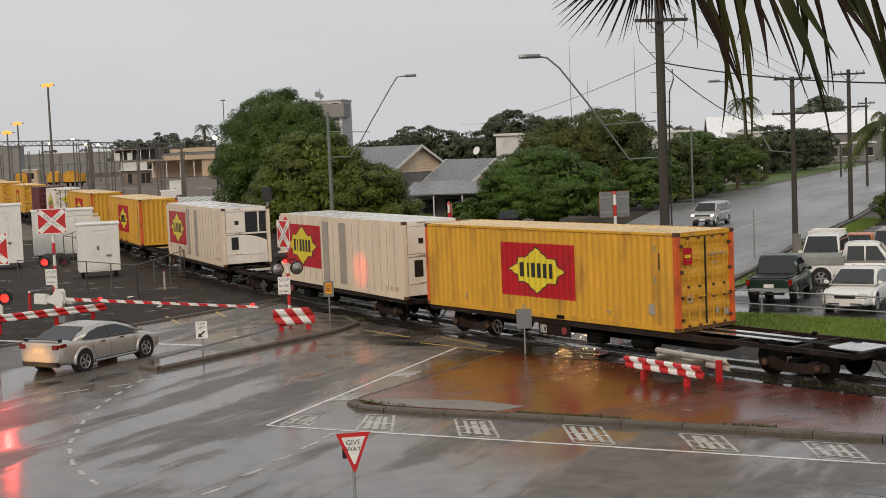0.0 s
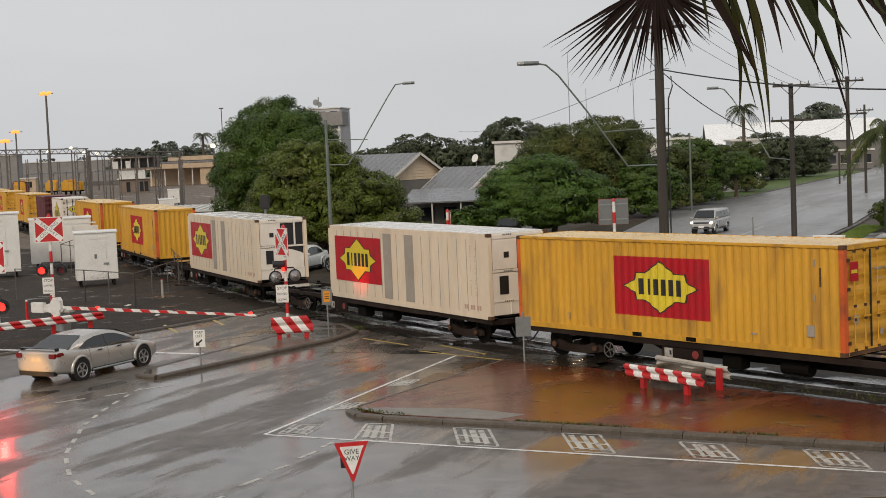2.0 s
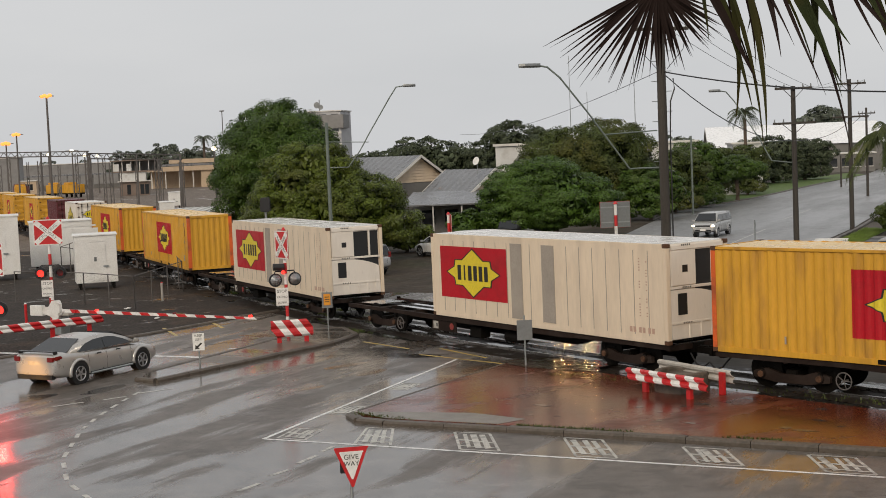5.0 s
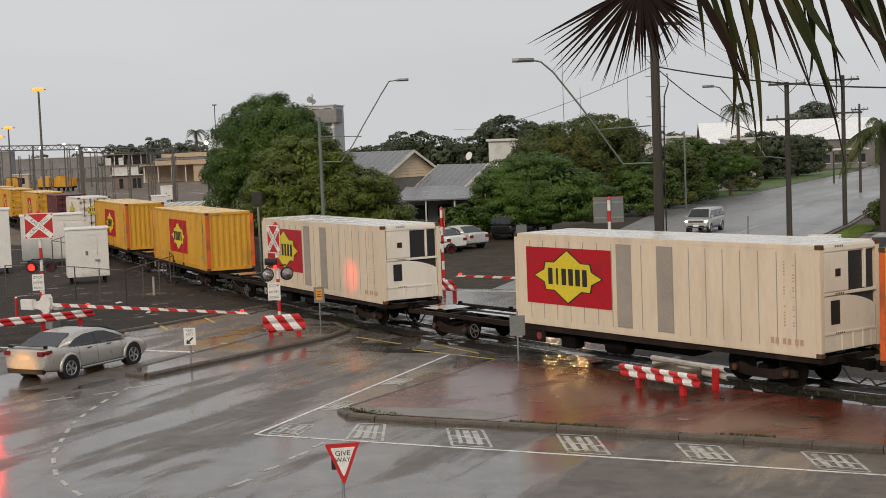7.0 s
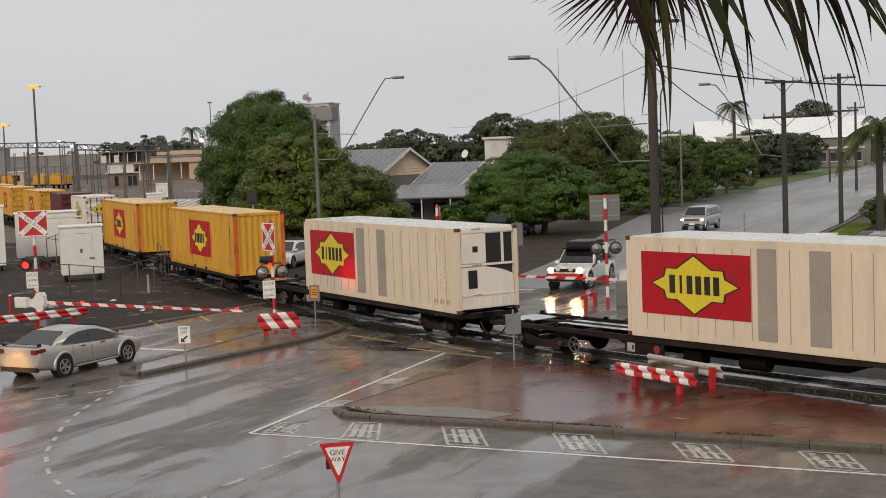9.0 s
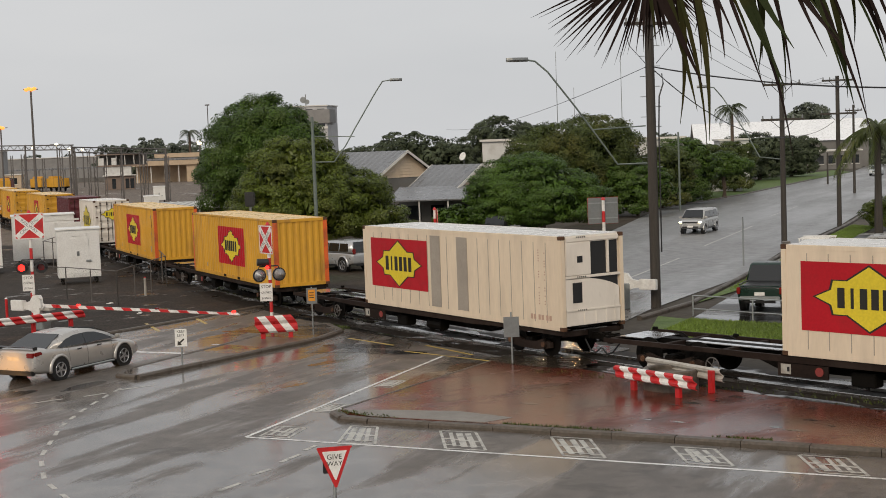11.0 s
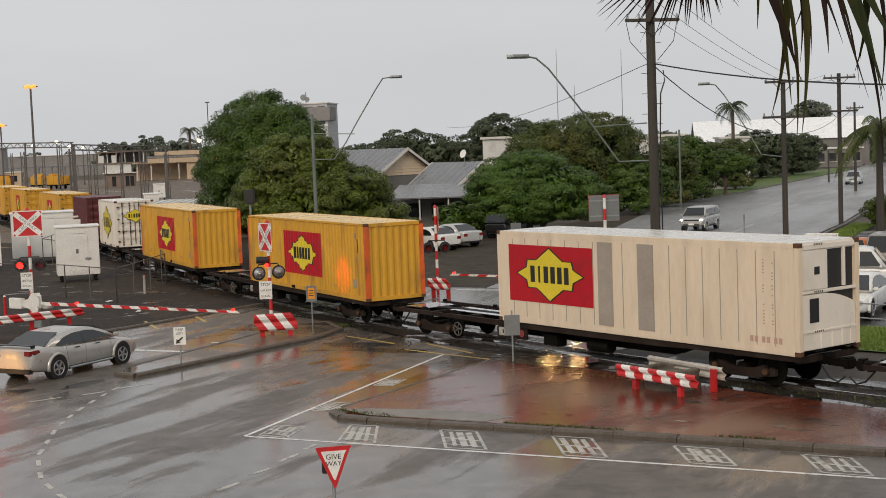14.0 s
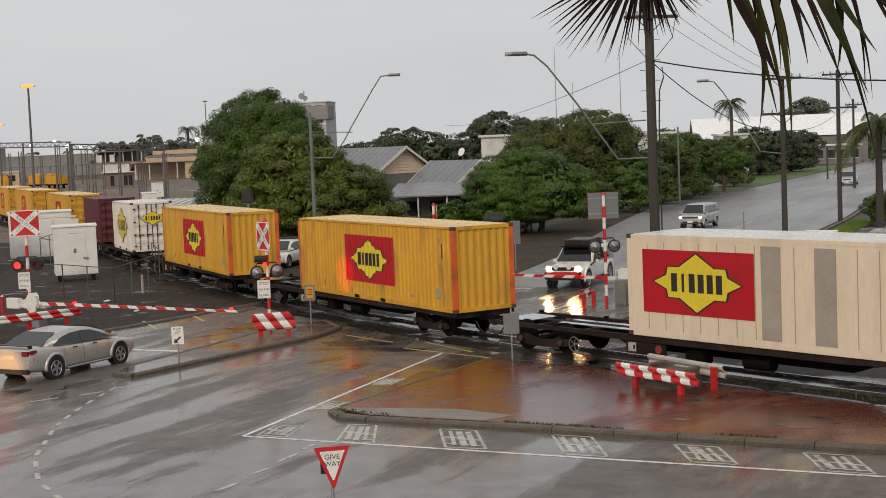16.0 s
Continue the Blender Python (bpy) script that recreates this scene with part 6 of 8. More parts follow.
def ute_like(name, m, label, paint, tray=None, L=5.1, hw=0.9, H=1.75, head=None, tail=None, extra=None):
    a = L / 2
    st = [(-a, 0.55, 1.02, hw * 0.96), (-a + 0.06, 0.45, 1.04, hw), (-0.3, 0.38, 1.04, hw), (0.9, 0.36, 1.04, hw), (a - 0.5, 0.4, 0.98, hw * 0.97), (a - 0.08, 0.45, 0.86, hw * 0.9), (a, 0.5, 0.76, hw * 0.82)]
    cab = (-0.75, -0.55, 0.75, 1.35, 1.0, H, hw * 0.95, hw * 0.78)
    sw = [[(-0.5, 1.08), (0.2, 1.08), (0.2, H - 0.12), (-0.45, H - 0.12)], [(0.27, 1.08), (1.1, 1.08), (0.72, H - 0.13), (0.27, H - 0.12)]]

    def more(v):
        bm = fresh()
        if tray:
            for s in (-1, 1):
                obox(bm, (-1.75, s * hw * 1.05, 1.1), (2.3, 0.05, 0.34))
            for x in (-2.9, -0.62):
                obox(bm, (x, 0, 1.1), (0.05, hw * 2.1, 0.34))
            part("tray", bm, GALV, v, "grey steel tray sides")
        else:
            obox(bm, (-1.65, 0, 1.046), (1.6, hw * 1.6, 0.012))
            part("tray_floor", bm, BLACK, v, "dark open tray")
            for s in (-1, 1):
                bm = fresh()
                cyl(bm, (-a + 0.1, s * hw * 0.88, 1.07), (-0.75, s * hw * 0.88, 1.07), 0.03, seg=8)
                part("tray_rail", bm, BLACK, v)
            bm = fresh()
            obox(bm, (-a - 0.03, 0, 0.58), (0.14, hw * 1.7, 0.14), bevel=0.03)
            part("rear_bumper", bm, GALV, v, "grey step bumper")
            bm = fresh()
            obox(bm, (-a - 0.03, 0, 0.74), (0.03, 0.38, 0.13))
            part("number_plate", bm, WHITE, v)
            bm = fresh()
            tube(bm, [(-a - 0.005, -hw * 0.8, 0.98), (-a - 0.012, 0, 0.985), (-a - 0.005, hw * 0.8, 0.98)], 0.012, 6)
            part("tailgate_edge", bm, BLACK, v)
        if extra:
            extra(v)
    return vehicle(name, m, label, "pickup truck", paint, st, cab, (-a + 1.05, a - 0.85), 0.37, hw, sw, head, tail, more)


def sedan_rear(v):
    bm = fresh()
    obox(bm, (-2.3, 0, 1.125), (0.17, 1.46, 0.022), bevel=0.008)
    for s in (-1, 1):
        obox(bm, (-2.26, s * 0.72, 1.09), (0.16, 0.05, 0.09), bevel=0.01)
    part("spoiler", bm, BLACK, v, "dark boot spoiler")
    bm = fresh()
    obox(bm, (-2.44, 0, 0.78), (0.04, 0.5, 0.13), bevel=0.005)
    part("number_plate", bm, DIRTY_WHITE, v, "pale number plate")
    for s in (-1, 1):
        bm = fresh()
        obox(bm, (-2.27, s * 0.845, 0.93), (0.3, 0.1, 0.12), bevel=0.03)
        part("tail_lamp_wing", bm, TAIL, v)
        bm = fresh()
        obox(bm, (-2.43, s * 0.7, 0.9), (0.06, 0.16, 0.07), bevel=0.02)
        part("brake_light", bm, TAIL_LIT, v, "lit brake light")
        for x in (-1.02, -0.19, 0.95):
            bm = fresh()
            tube(bm, [(x, s * 0.924, 0.34), (x + 0.03, s * 0.933, 0.62), (x, s * 0.9, 0.93)], 0.0035, 4)
            part("door_gap", bm, BLACK, v)
        bm = fresh()
        tube(bm, [(-0.95, s * 0.925, 0.27), (1.0, s * 0.925, 0.27)], 0.035, 6)
        part("side_skirt", bm, GALV, v)
    bm = fresh()
    obox(bm, (-2.38, 0, 0.36), (0.16, 1.5, 0.18), bevel=0.03)
    part("rear_valance", bm, BLACK, v)
    for s in (-1, 1):
        for x in (-0.55, 0.35):
            bm = fresh()
            obox(bm, (x, s * 0.935, 0.86), (0.2, 0.03, 0.04), bevel=0.01)
            part("door_handle", bm, BLACK, v)


sedan_like("sedan_car", pose(-11.6, 44.85, 0, 0, 0, 61.5), "silver sedan waiting at the boom with lit tail lamps", car_paint("silver_metallic", (0.5, 0.48, 0.455), 0.5, 0.3), H=1.385, tail=(0.9, 0.26, 0.15, TAIL, 0.68), extra=sedan_rear)


def offroad_kit(v):
    bm = fresh()
    obox(bm, (2.42, 0, 0.62), (0.22, 1.72, 0.34), bevel=0.05)
    part("bull_bar", bm, BLACK, v, "dark bull bar")
    bm = fresh()
    obox(bm, (2.54, 0, 0.72), (0.03, 1.5, 0.12))
    part("bumper_stripe", bm, RED, v, "red bumper stripe")
    bm = fresh()
    obox(bm, (-0.5, 0, 1.91), (1.7, 1.25, 0.28), bevel=0.04)
    part("roof_box", bm, BLACK, v, "black roof luggage")
    bm = fresh()
    obox(bm, (-0.4, 0, 1.76), (2.2, 1.35, 0.05), bevel=0.01)
    part("roof_rack", bm, BLACK_IRON, v)
    for s in (-1, 1):
        bm = fresh()
        cyl(bm, (2.4, s * 0.3, 1.0), (2.5, s * 0.3, 1.0), 0.11, seg=14)
        part("driving_lamp", bm, HEAD, v)
    bm = fresh()
    tube(bm, [(1.3, 0.95, 1.0), (0.85, 0.95, 1.1), (0.35, 0.9, 1.65), (0.42, 0.9, 1.75)], 0.045)
    part("snorkel", bm, BLACK, v)


for dx in (-0.6, 0.6):
    beam("headlamp_beam", (5.75 + dx * 0.9, 61.85 - dx * 0.42, 0.95), (2.4 + dx * 0.9, 48.0, -0.2), 130, (1.0, 0.6, 0.25), 50, 0.09)
white_paint = car_paint("white_gloss", (0.74, 0.74, 0.72))
wagon_like("off_road_wagon", pose(6.95, 64.2, 0, 0, 0, 245), "white off-road wagon with roof luggage and lit headlamps", white_paint, 4.9, 0.92, 1.74, head=(0.95, 0.2, 0.17, HEAD_LIT, 0.68), extra=offroad_kit, hood=1.65, wr=0.41)
wagon_like("van", pose(19.2, 98.6, 0, 0, 0, 243), "silver van with lit headlamps on the wet road", car_paint("van_silver", (0.46, 0.46, 0.45), 0.4), 4.7, 0.85, 1.66, head=(0.84, 0.2, 0.12, VAN_LIT, 0.7), cat="van", hood=0.75, wr=0.32)
wagon_like("suv", pose(-4.9, 79.0, 0, 0, 0, 130), "silver compact off-road wagon parked behind the track", car_paint("suv_silver", (0.48, 0.49, 0.5), 0.5), 4.4, 0.9, 1.7, tail=(1.15, 0.16, 0.3, TAIL, 0.74))
sedan_like("hatchback", pose(-8.2, 81.0, 0, 0, 0, 250), "white car parked behind the track", white_paint, 4.3, 0.88, 1.46, head=(0.68, 0.3, 0.16, HEAD, 0.6))
sedan_like("parked_sedan", pose(1.6, 92.3, 0, 0, 0, 125), "silver sedan parked beside the bushes", car_paint("pale_silver", (0.55, 0.55, 0.54), 0.3), 4.6, 0.9, 1.45, tail=(0.82, 0.3, 0.18, TAIL, 0.62))
sedan_like("parked_sedan", pose(0.1, 89.8, 0, 0, 0, 125), "white sedan parked beside another car", white_paint, 4.6, 0.9, 1.45, tail=(0.82, 0.3, 0.18, TAIL, 0.62))
wagon_like("parked_wagon", pose(5.8, 99.4, 0, 0, 0, 60), "black wagon parked under the tree", car_paint("black_gloss", (0.012, 0.012, 0.014)), 4.6, 0.9, 1.75)
ute_like("pickup", pose(13.45, 54.9, 0, 0, 0, 66), "dark green pickup with an open tray", car_paint("dark_green", (0.008, 0.026, 0.018)), L=5.0, H=1.72, tail=(0.86, 0.14, 0.26, TAIL, 0.8))
sedan_like("parked_sedan", pose(15.55, 51.2, 0, 0, 0, 240), "white sedan parked facing the lawn", white_paint, 4.9, 0.92, 1.46, head=(0.66, 0.36, 0.17, HEAD, 0.6))
ute_like("tray_pickup", pose(17.7, 58.4, 0, 0, 0, -20), "white pickup with a grey steel tray", white_paint, tray=True, L=5.2, H=1.8, head=(0.84, 0.25, 0.18, HEAD, 0.66))


def roof_bars(v):
    """White roof bars and a light rail over an off-roader's roof."""
    for x in (-1.5, -0.7, 0.1):
        bm = fresh()
        obox(bm, (x, 0, 1.99), (0.09, 1.5, 0.05), bevel=0.015)
        for s in (-1, 1):
            obox(bm, (x, s * 0.68, 1.92), (0.07, 0.05, 0.12))
        part("roof_bar", bm, WHITE, v)
    bm = fresh()
    obox(bm, (2.42, 0, 0.6), (0.2, 1.75, 0.26), bevel=0.05)
    part("front_bumper", bm, SIGN_BACK, v, "grey front bumper")


wagon_like("off_road_wagon", pose(17.35, 62.6, 0, 0, 0, 246), "white off-road wagon with a roof rack", white_paint, 4.8, 0.87, 1.86, head=(0.92, 0.28, 0.2, HEAD, 0.66), extra=roof_bars, hood=1.3, wr=0.4)
wagon_like("small_wagon", pose(20.75, 67.6, 0, 0, 0, 60), "small orange car in the car park", car_paint("orange_paint", (0.5, 0.13, 0.03)), 4.0, 0.85, 1.5, tail=(0.95, 0.14, 0.3, TAIL, 0.7))
wagon_like("off_road_wagon", pose(21.75, 65.6, 0, 0, 0, 62), "grey off-road wagon in the car park", car_paint("grey_paint", (0.3, 0.29, 0.27), 0.3), 4.7, 0.92, 1.85, tail=(1.05, 0.14, 0.3, TAIL, 0.78))
FAR_CAR = sedan_like("moving_sedan", pose(56, 178, 0, 0, 0, 249), "pale car driving towards the crossing", car_paint("pale_blue_silver", (0.5, 0.54, 0.56), 0.3), 4.6, 0.9, 1.5, head=(0.68, 0.3, 0.16, HEAD, 0.6))


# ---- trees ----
# olive leaves greyed, so the colour itself carries the haze
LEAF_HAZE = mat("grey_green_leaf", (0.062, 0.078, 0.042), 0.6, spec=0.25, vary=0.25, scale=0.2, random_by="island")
def leaf_cloud(lobes, n, leaf, seed, pad=0.8, flatten=0.6, per=220, slim=0.42, floor=0.3):
    """Vertices and faces of leaves: rounded pads of foliage seated all over the outside of a set of ellipsoids, with shaded leaves filling the inside."""
    rng = np.random.default_rng(seed)
    L = np.array(lobes, float)
    area = (L[:, 3] * L[:, 4] + L[:, 3] * L[:, 5] + L[:, 4] * L[:, 5])
    nc = max(4, n // per)
    pick = rng.choice(len(L), nc * 4, p=area / area.sum())
    d = rng.normal(size=(nc * 4, 3))
    d /= np.linalg.norm(d, axis=1)[:, None]
    c = L[pick, :3] + d * L[pick, 3:6] * rng.uniform(0.86, 1.0, (nc * 4, 1))
    inside = np.zeros(len(c), bool)
    for k, e in enumerate(L):
        inside |= (pick != k) & ((((c - e[:3]) / (e[3:6] * 0.9)) ** 2).sum(1) < 1)
    keep = np.where(~inside & (c[:, 2] > floor))[0][:nc]
    c, d = c[keep], d[keep]
    nc = len(c)
    o = d / L[pick[keep], 3:6]
    o /= np.linalg.norm(o, axis=1)[:, None]
    o[:, 2] += 0.35
    o /= np.linalg.norm(o, axis=1)[:, None]
    size = pad * rng.uniform(0.55, 1.3, (nc, 1))
    q = rng.normal(size=(nc, per, 3))
    q /= np.linalg.norm(q, axis=2)[:, :, None]
    low = (q * o[:, None, :]).sum(2) < -0.25
    q = np.where(low[:, :, None], -q, q)
    r = rng.uniform(0.45, 1.08, (nc, per, 1)) ** 0.5
    p = (c[:, None, :] + q * r * size[:, None, :] * np.array([1, 1, flatten])).reshape(-1, 3)
    nrm = (q * np.array([0.8, 0.8, 1.0]) + o[:, None, :] * 0.35 + np.array([0, 0, 0.25])).reshape(-1, 3) + rng.normal(size=(nc * per, 3)) * 0.42
    # the shaded inside
    ni = n // 7
    pk = rng.choice(len(L), ni, p=area / area.sum())
    di = rng.normal(size=(ni, 3))
    di /= np.linalg.norm(di, axis=1)[:, None]
    pi_ = L[pk, :3] + di * L[pk, 3:6] * rng.uniform(0.5, 0.86, (ni, 1))
    p, nrm = np.vstack([p, pi_]), np.vstack([nrm, di + rng.normal(size=(ni, 3)) * 0.3])
    size_l = np.concatenate([np.ones(nc * per), np.full(ni, 2.4)])[:, None]
    ok = p[:, 2] > floor
    p, nrm, size_l = p[ok], nrm[ok], size_l[ok]
    m = len(p)
    nrm /= np.linalg.norm(nrm, axis=1)[:, None]
    a = np.cross(nrm, rng.normal(size=(m, 3)))
    a /= np.linalg.norm(a, axis=1)[:, None]
    b = np.cross(nrm, a)
    s = leaf * rng.uniform(0.65, 1.35, (m, 1)) * size_l
    v = np.stack([p - a * s, p + b * s * slim, p + a * s, p - b * s * slim], 1).reshape(-1, 3)
    return v, np.arange(4 * m).reshape(-1, 4)


def leaf_mesh(name, v, f, material):
    me = bpy.data.meshes.new(name)
    me.from_pydata(v.tolist(), [], f.tolist())
    me.materials.append(material)
    me.update()
    return me


def tree(name, base, label, lobes, n, leaf, material, trunk_h=2.0, trunk_r=0.3, seed=1, limbs=6, trunks=1, pad=0.8, flatten=0.6, per=220, floor=0.3, group="trees", cat="tree"):
    rng = random.Random(seed)
    t = thing(name, pose(base[0], base[1], 0), label, cat, group)
    for k in range(trunks):
        bm = fresh()
        x, y = (rng.uniform(-1, 1) * 1.2, rng.uniform(-0.6, 0.6)) if trunks > 1 else (0, 0)
        tube(bm, [(x, y, -0.05), (x * 1.05 + 0.05, y, trunk_h * 0.5), (x * 1.2 - 0.08, y + 0.06, trunk_h)], [trunk_r * 1.3, trunk_r, trunk_r * 0.85])
        for i in range(limbs):
            l = lobes[(i + k) % len(lobes)]
            a = Vector((x * 1.2 - 0.08, y, trunk_h * rng.uniform(0.8, 1.0)))
            e = Vector((l[0] + rng.uniform(-0.5, 0.5) * l[3], l[1] + rng.uniform(-0.5, 0.5) * l[4], l[2] + rng.uniform(0, 0.5) * l[5]))
            mid = a.lerp(e, 0.5) + Vector((rng.uniform(-0.3, 0.3), rng.uniform(-0.3, 0.3), 0.3))
            tube(bm, [a, mid, e], [trunk_r * 0.5, trunk_r * 0.3, trunk_r * 0.08], 6)
        part("trunk", bm, TRUNK, t)
    v, f = leaf_cloud(lobes, n, leaf, seed, pad, flatten, per, floor=floor)
    cr = new("crown", leaf_mesh("crown", v, f, material))
    cr.parent = t
    return t


def dome(cx, cz, rx, rz, ry=None, k=7, seed=3, rough=0.32):
    """Lobes that together make an uneven dome."""
    rng = random.Random(seed)
    ry = ry or rx * 0.8
    out = [(cx, 0, cz, rx * 0.8, ry * 0.8, rz * 0.85)]
    for i in range(k):
        a = 6.283 * i / k + rng.uniform(-0.3, 0.3)
        e = rng.uniform(-0.2, 0.75)
        q = rng.uniform(0.3, 0.45)
        out.append((cx + math.cos(a) * math.cos(e) * rx * (1 - q), math.sin(a) * math.cos(e) * ry * (1 - q), cz + math.sin(e) * rz * (1 - q * 0.9), rx * q * (1 + rough * rng.random()), ry * q, rz * q * 1.1))
    return out


tree("fig_tree", (-13.0, 113), "large dense dark green tree with a domed crown", [(0.0, 0, 5.6, 4.8, 4.3, 5.2), (-2.4, -0.5, 4.1, 2.6, 2.9, 2.9), (0.7, 0, 8.5, 2.8, 2.6, 2.5), (-1.4, -0.6, 7.2, 2.6, 2.6, 2.3), (2.8, 0, 6.4, 2.1, 2.4, 2.3), (0.2, -2.2, 5.4, 2.9, 2.3, 2.8)],
     115000, 0.095, LEAF_DARK, 2.6, 0.5, 11, 8, pad=0.95, flatten=0.85, per=480, floor=0.8)
tree("spreading_tree", (-7.3, 89), "spreading mid-green tree beside the street lamp", [(-0.9, 0, 4.4, 3.3, 2.9, 3.2), (-0.4, -0.4, 6.3, 1.9, 1.8, 1.5), (2.1, -0.3, 3.5, 2.7, 2.6, 2.1), (-3.2, 0, 2.9, 2.0, 2.0, 1.4), (4.0, -0.4, 2.4, 1.5, 1.7, 1.3), (0.6, -1.8, 3.2, 2.8, 1.8, 1.9)],
     82000, 0.085, LEAF_MID, 2.0, 0.3, 12, 8, 2, pad=0.72, flatten=0.55, per=300, floor=1.2)
tree("poinciana_tree", (8.0, 101), "broad umbrella-shaped bright green tree", [(-0.2, 0, 3.1, 4.1, 3.6, 2.3), (-2.8, -0.3, 3.1, 2.0, 2.2, 1.8), (-2.2, 0, 4.1, 1.9, 2.0, 1.5), (2.8, -0.3, 2.7, 1.9, 2.2, 1.7), (-0.5, 0, 4.4, 2.7, 2.6, 1.5), (0.4, -2.3, 2.4, 3.1, 1.9, 1.5), (-2.1, -1.6, 2.1, 2.4, 1.9, 1.2)],
     80000, 0.08, LEAF_BRIGHT, 1.4, 0.25, 13, 8, 2, pad=0.74, flatten=0.45, per=330, floor=0.75)
tree("street_tree", (13.2, 126), "tall dark olive-green tree behind the umbrella tree", [(0.2, 0, 5.6, 5.3, 4.0, 2.8), (2.0, 0, 7.0, 3.3, 2.4, 1.8), (-2.6, 0, 6.4, 2.5, 2.2, 1.5), (4.6, 0, 4.8, 1.8, 1.8, 2.8), (3.8, -1, 3.2, 2.2, 1.8, 2.0), (-4.2, 0, 4.6, 2.0, 1.8, 1.8), (0, -2, 3.6, 3.8, 1.8, 2.2)],
     62000, 0.11, LEAF_OLIVE, 2.6, 0.4, 14, 8, pad=0.85, flatten=0.7, per=190, floor=1.2)
tree("verge_tree", (32.2, 151), "dark green tree on the grass verge", [(-0.2, 0, 3.6, 2.2, 2.0, 1.2), (1.5, 0, 3.4, 1.3, 1.4, 0.9), (-1.7, 0, 3.4, 1.3, 1.4, 0.9)], 24000, 0.1, LEAF_DARK, 2.2, 0.24, 15, 6, pad=0.6, per=160, floor=2.0)
for i, (bx, by, w, h, n, mm) in enumerate((
        (26.2, 141, 3.3, 7.2, 15000, LEAF_DARK), (29.6, 156, 3.4, 7.0, 13000, LEAF_OLIVE), (18.4, 122, 3.0, 5.2, 7000, LEAF_DARK), (22.4, 133, 3.4, 6.4, 9000, LEAF_OLIVE), (2.2, 101, 2.0, 2.6, 3000, LEAF_DARK),
        (-2.4, 95, 1.6, 2.0, 2500, LEAF_MID), (36.6, 166, 2.9, 6.6, 8000, LEAF_OLIVE), (32.5, 88, 2.2, 3.4, 3500, LEAF_DARK), (31.0, 93.5, 1.6, 2.4, 2500, LEAF_MID))):
    tree("shrub" if h < 4 else "garden_tree", (bx, by), "dense dark shrub beside the road" if h < 4 else "dark green garden tree behind the fence", dome(0, h * 0.48, w, h * 0.5, w * 0.8, 9, 30 + i) + [(0, -w * 0.2, h * 0.2, w * 0.75, w * 0.6, h * 0.2)], int(n * 2), 0.1, mm, h * 0.25, 0.16, 40 + i, 4, pad=0.55, per=150,
         group="shrubs" if h < 4 else "garden trees", cat="shrub" if h < 4 else "tree")
for i, (bx, by, w, h) in enumerate(((-7.0, 188, 4.5, 8.0), (-0.5, 192, 6.0, 9.6), (6.5, 190, 4.5, 8.4), (9.5, 171, 4.2, 10.9), (13.5, 178, 4.0, 9.2), (49, 205, 5.4, 7.4), (56, 214, 4.6, 6.6), (44, 199, 4.0, 6.2),
                                    (84, 262, 4.0, 6.0), (82, 300, 5, 14), (-93, 430, 8, 12), (-84, 430, 8, 13.5), (-75, 440, 6, 12))):
    tree("distant_tree", (bx, by), "distant tree with leaves greyed to show rain haze", dome(0, h * 0.52, w, h * 0.46, w * 0.8, 9, 60 + i) + [(0, 0, h * 0.25, w * 0.8, w * 0.7, h * 0.2)], 14000 if by < 240 else 6000, 0.17 if by < 240 else 0.34, LEAF_HAZE if by < 240 else LEAF_FAR, h * 0.3, 0.3, 80 + i, 4, pad=0.8 if by < 240 else 1.3, per=110, group="distant trees")
rng_ = random.Random(5)
lob = []
for i in range(110):
    x = -420 + i * 9.0 + rng_.uniform(-3, 3)
    lob.append((x, 640 + rng_.uniform(-30, 120), rng_.uniform(1, 3), rng_.uniform(7, 13), 9, rng_.uniform(4, 8.5)))
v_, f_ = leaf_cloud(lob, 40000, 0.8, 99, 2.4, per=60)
tagged(new("tree_line", leaf_mesh("tree_line", v_, f_, LEAF_FAR)), "low tree line along the horizon, greyed for haze", "woods", "", "stuff")


def palm(name, base, h, r, n, L, label, material, seed=2, tilt=0.0, bark=None):
    rng = random.Random(seed)
    t = thing(name, pose(base[0], base[1], 0), label, "palm tree", "palm trees")
    bm = fresh()
    tube(bm, [(0, 0, -0.05), (tilt * 0.4, 0, h * 0.5), (tilt, 0, h)], [r * 1.3, r, r * 0.9], 10)
    part("trunk", bm, bark or TRUNK, t)
    for i in range(n):
        a = 6.283 * i / n + rng.uniform(-0.2, 0.2)
        up = rng.uniform(-0.5, 0.9)
        bm = fresh()
        pts = []
        for k in range(7):
            u = k / 6
            pts.append(Vector((tilt + math.cos(a) * L * u * math.cos(up * 0.6), math.sin(a) * L * u * math.cos(up * 0.6), h + L * (math.sin(up) * u - 0.75 * u * u))))
        tube(bm, pts, [0.03 * L / 2, 0.025 * L / 2, 0.02 * L / 2, 0.018 * L / 2, 0.014 * L / 2, 0.01 * L / 2, 0.006 * L / 2], 4)
        for k in range(26):
            u = 0.12 + 0.86 * k / 26
            j = min(5, int(u * 6))
            p = pts[j].lerp(pts[j + 1], u * 6 - j)
            for s in (-1, 1):
                side = Vector((-math.sin(a), math.cos(a), 0)) * s
                q = p + side * L * 0.17 * (1 - 0.5 * u) + Vector((0, 0, -L * rng.uniform(0.08, 0.2))) + (pts[j + 1] - pts[j]) * 0.5
                wv = (pts[j + 1] - pts[j]).normalized() * L * 0.018
                bm.faces.new([bm.verts.new(x) for x in (p - wv, p + wv, q)])
        part("frond", bm, material, t)
    return t


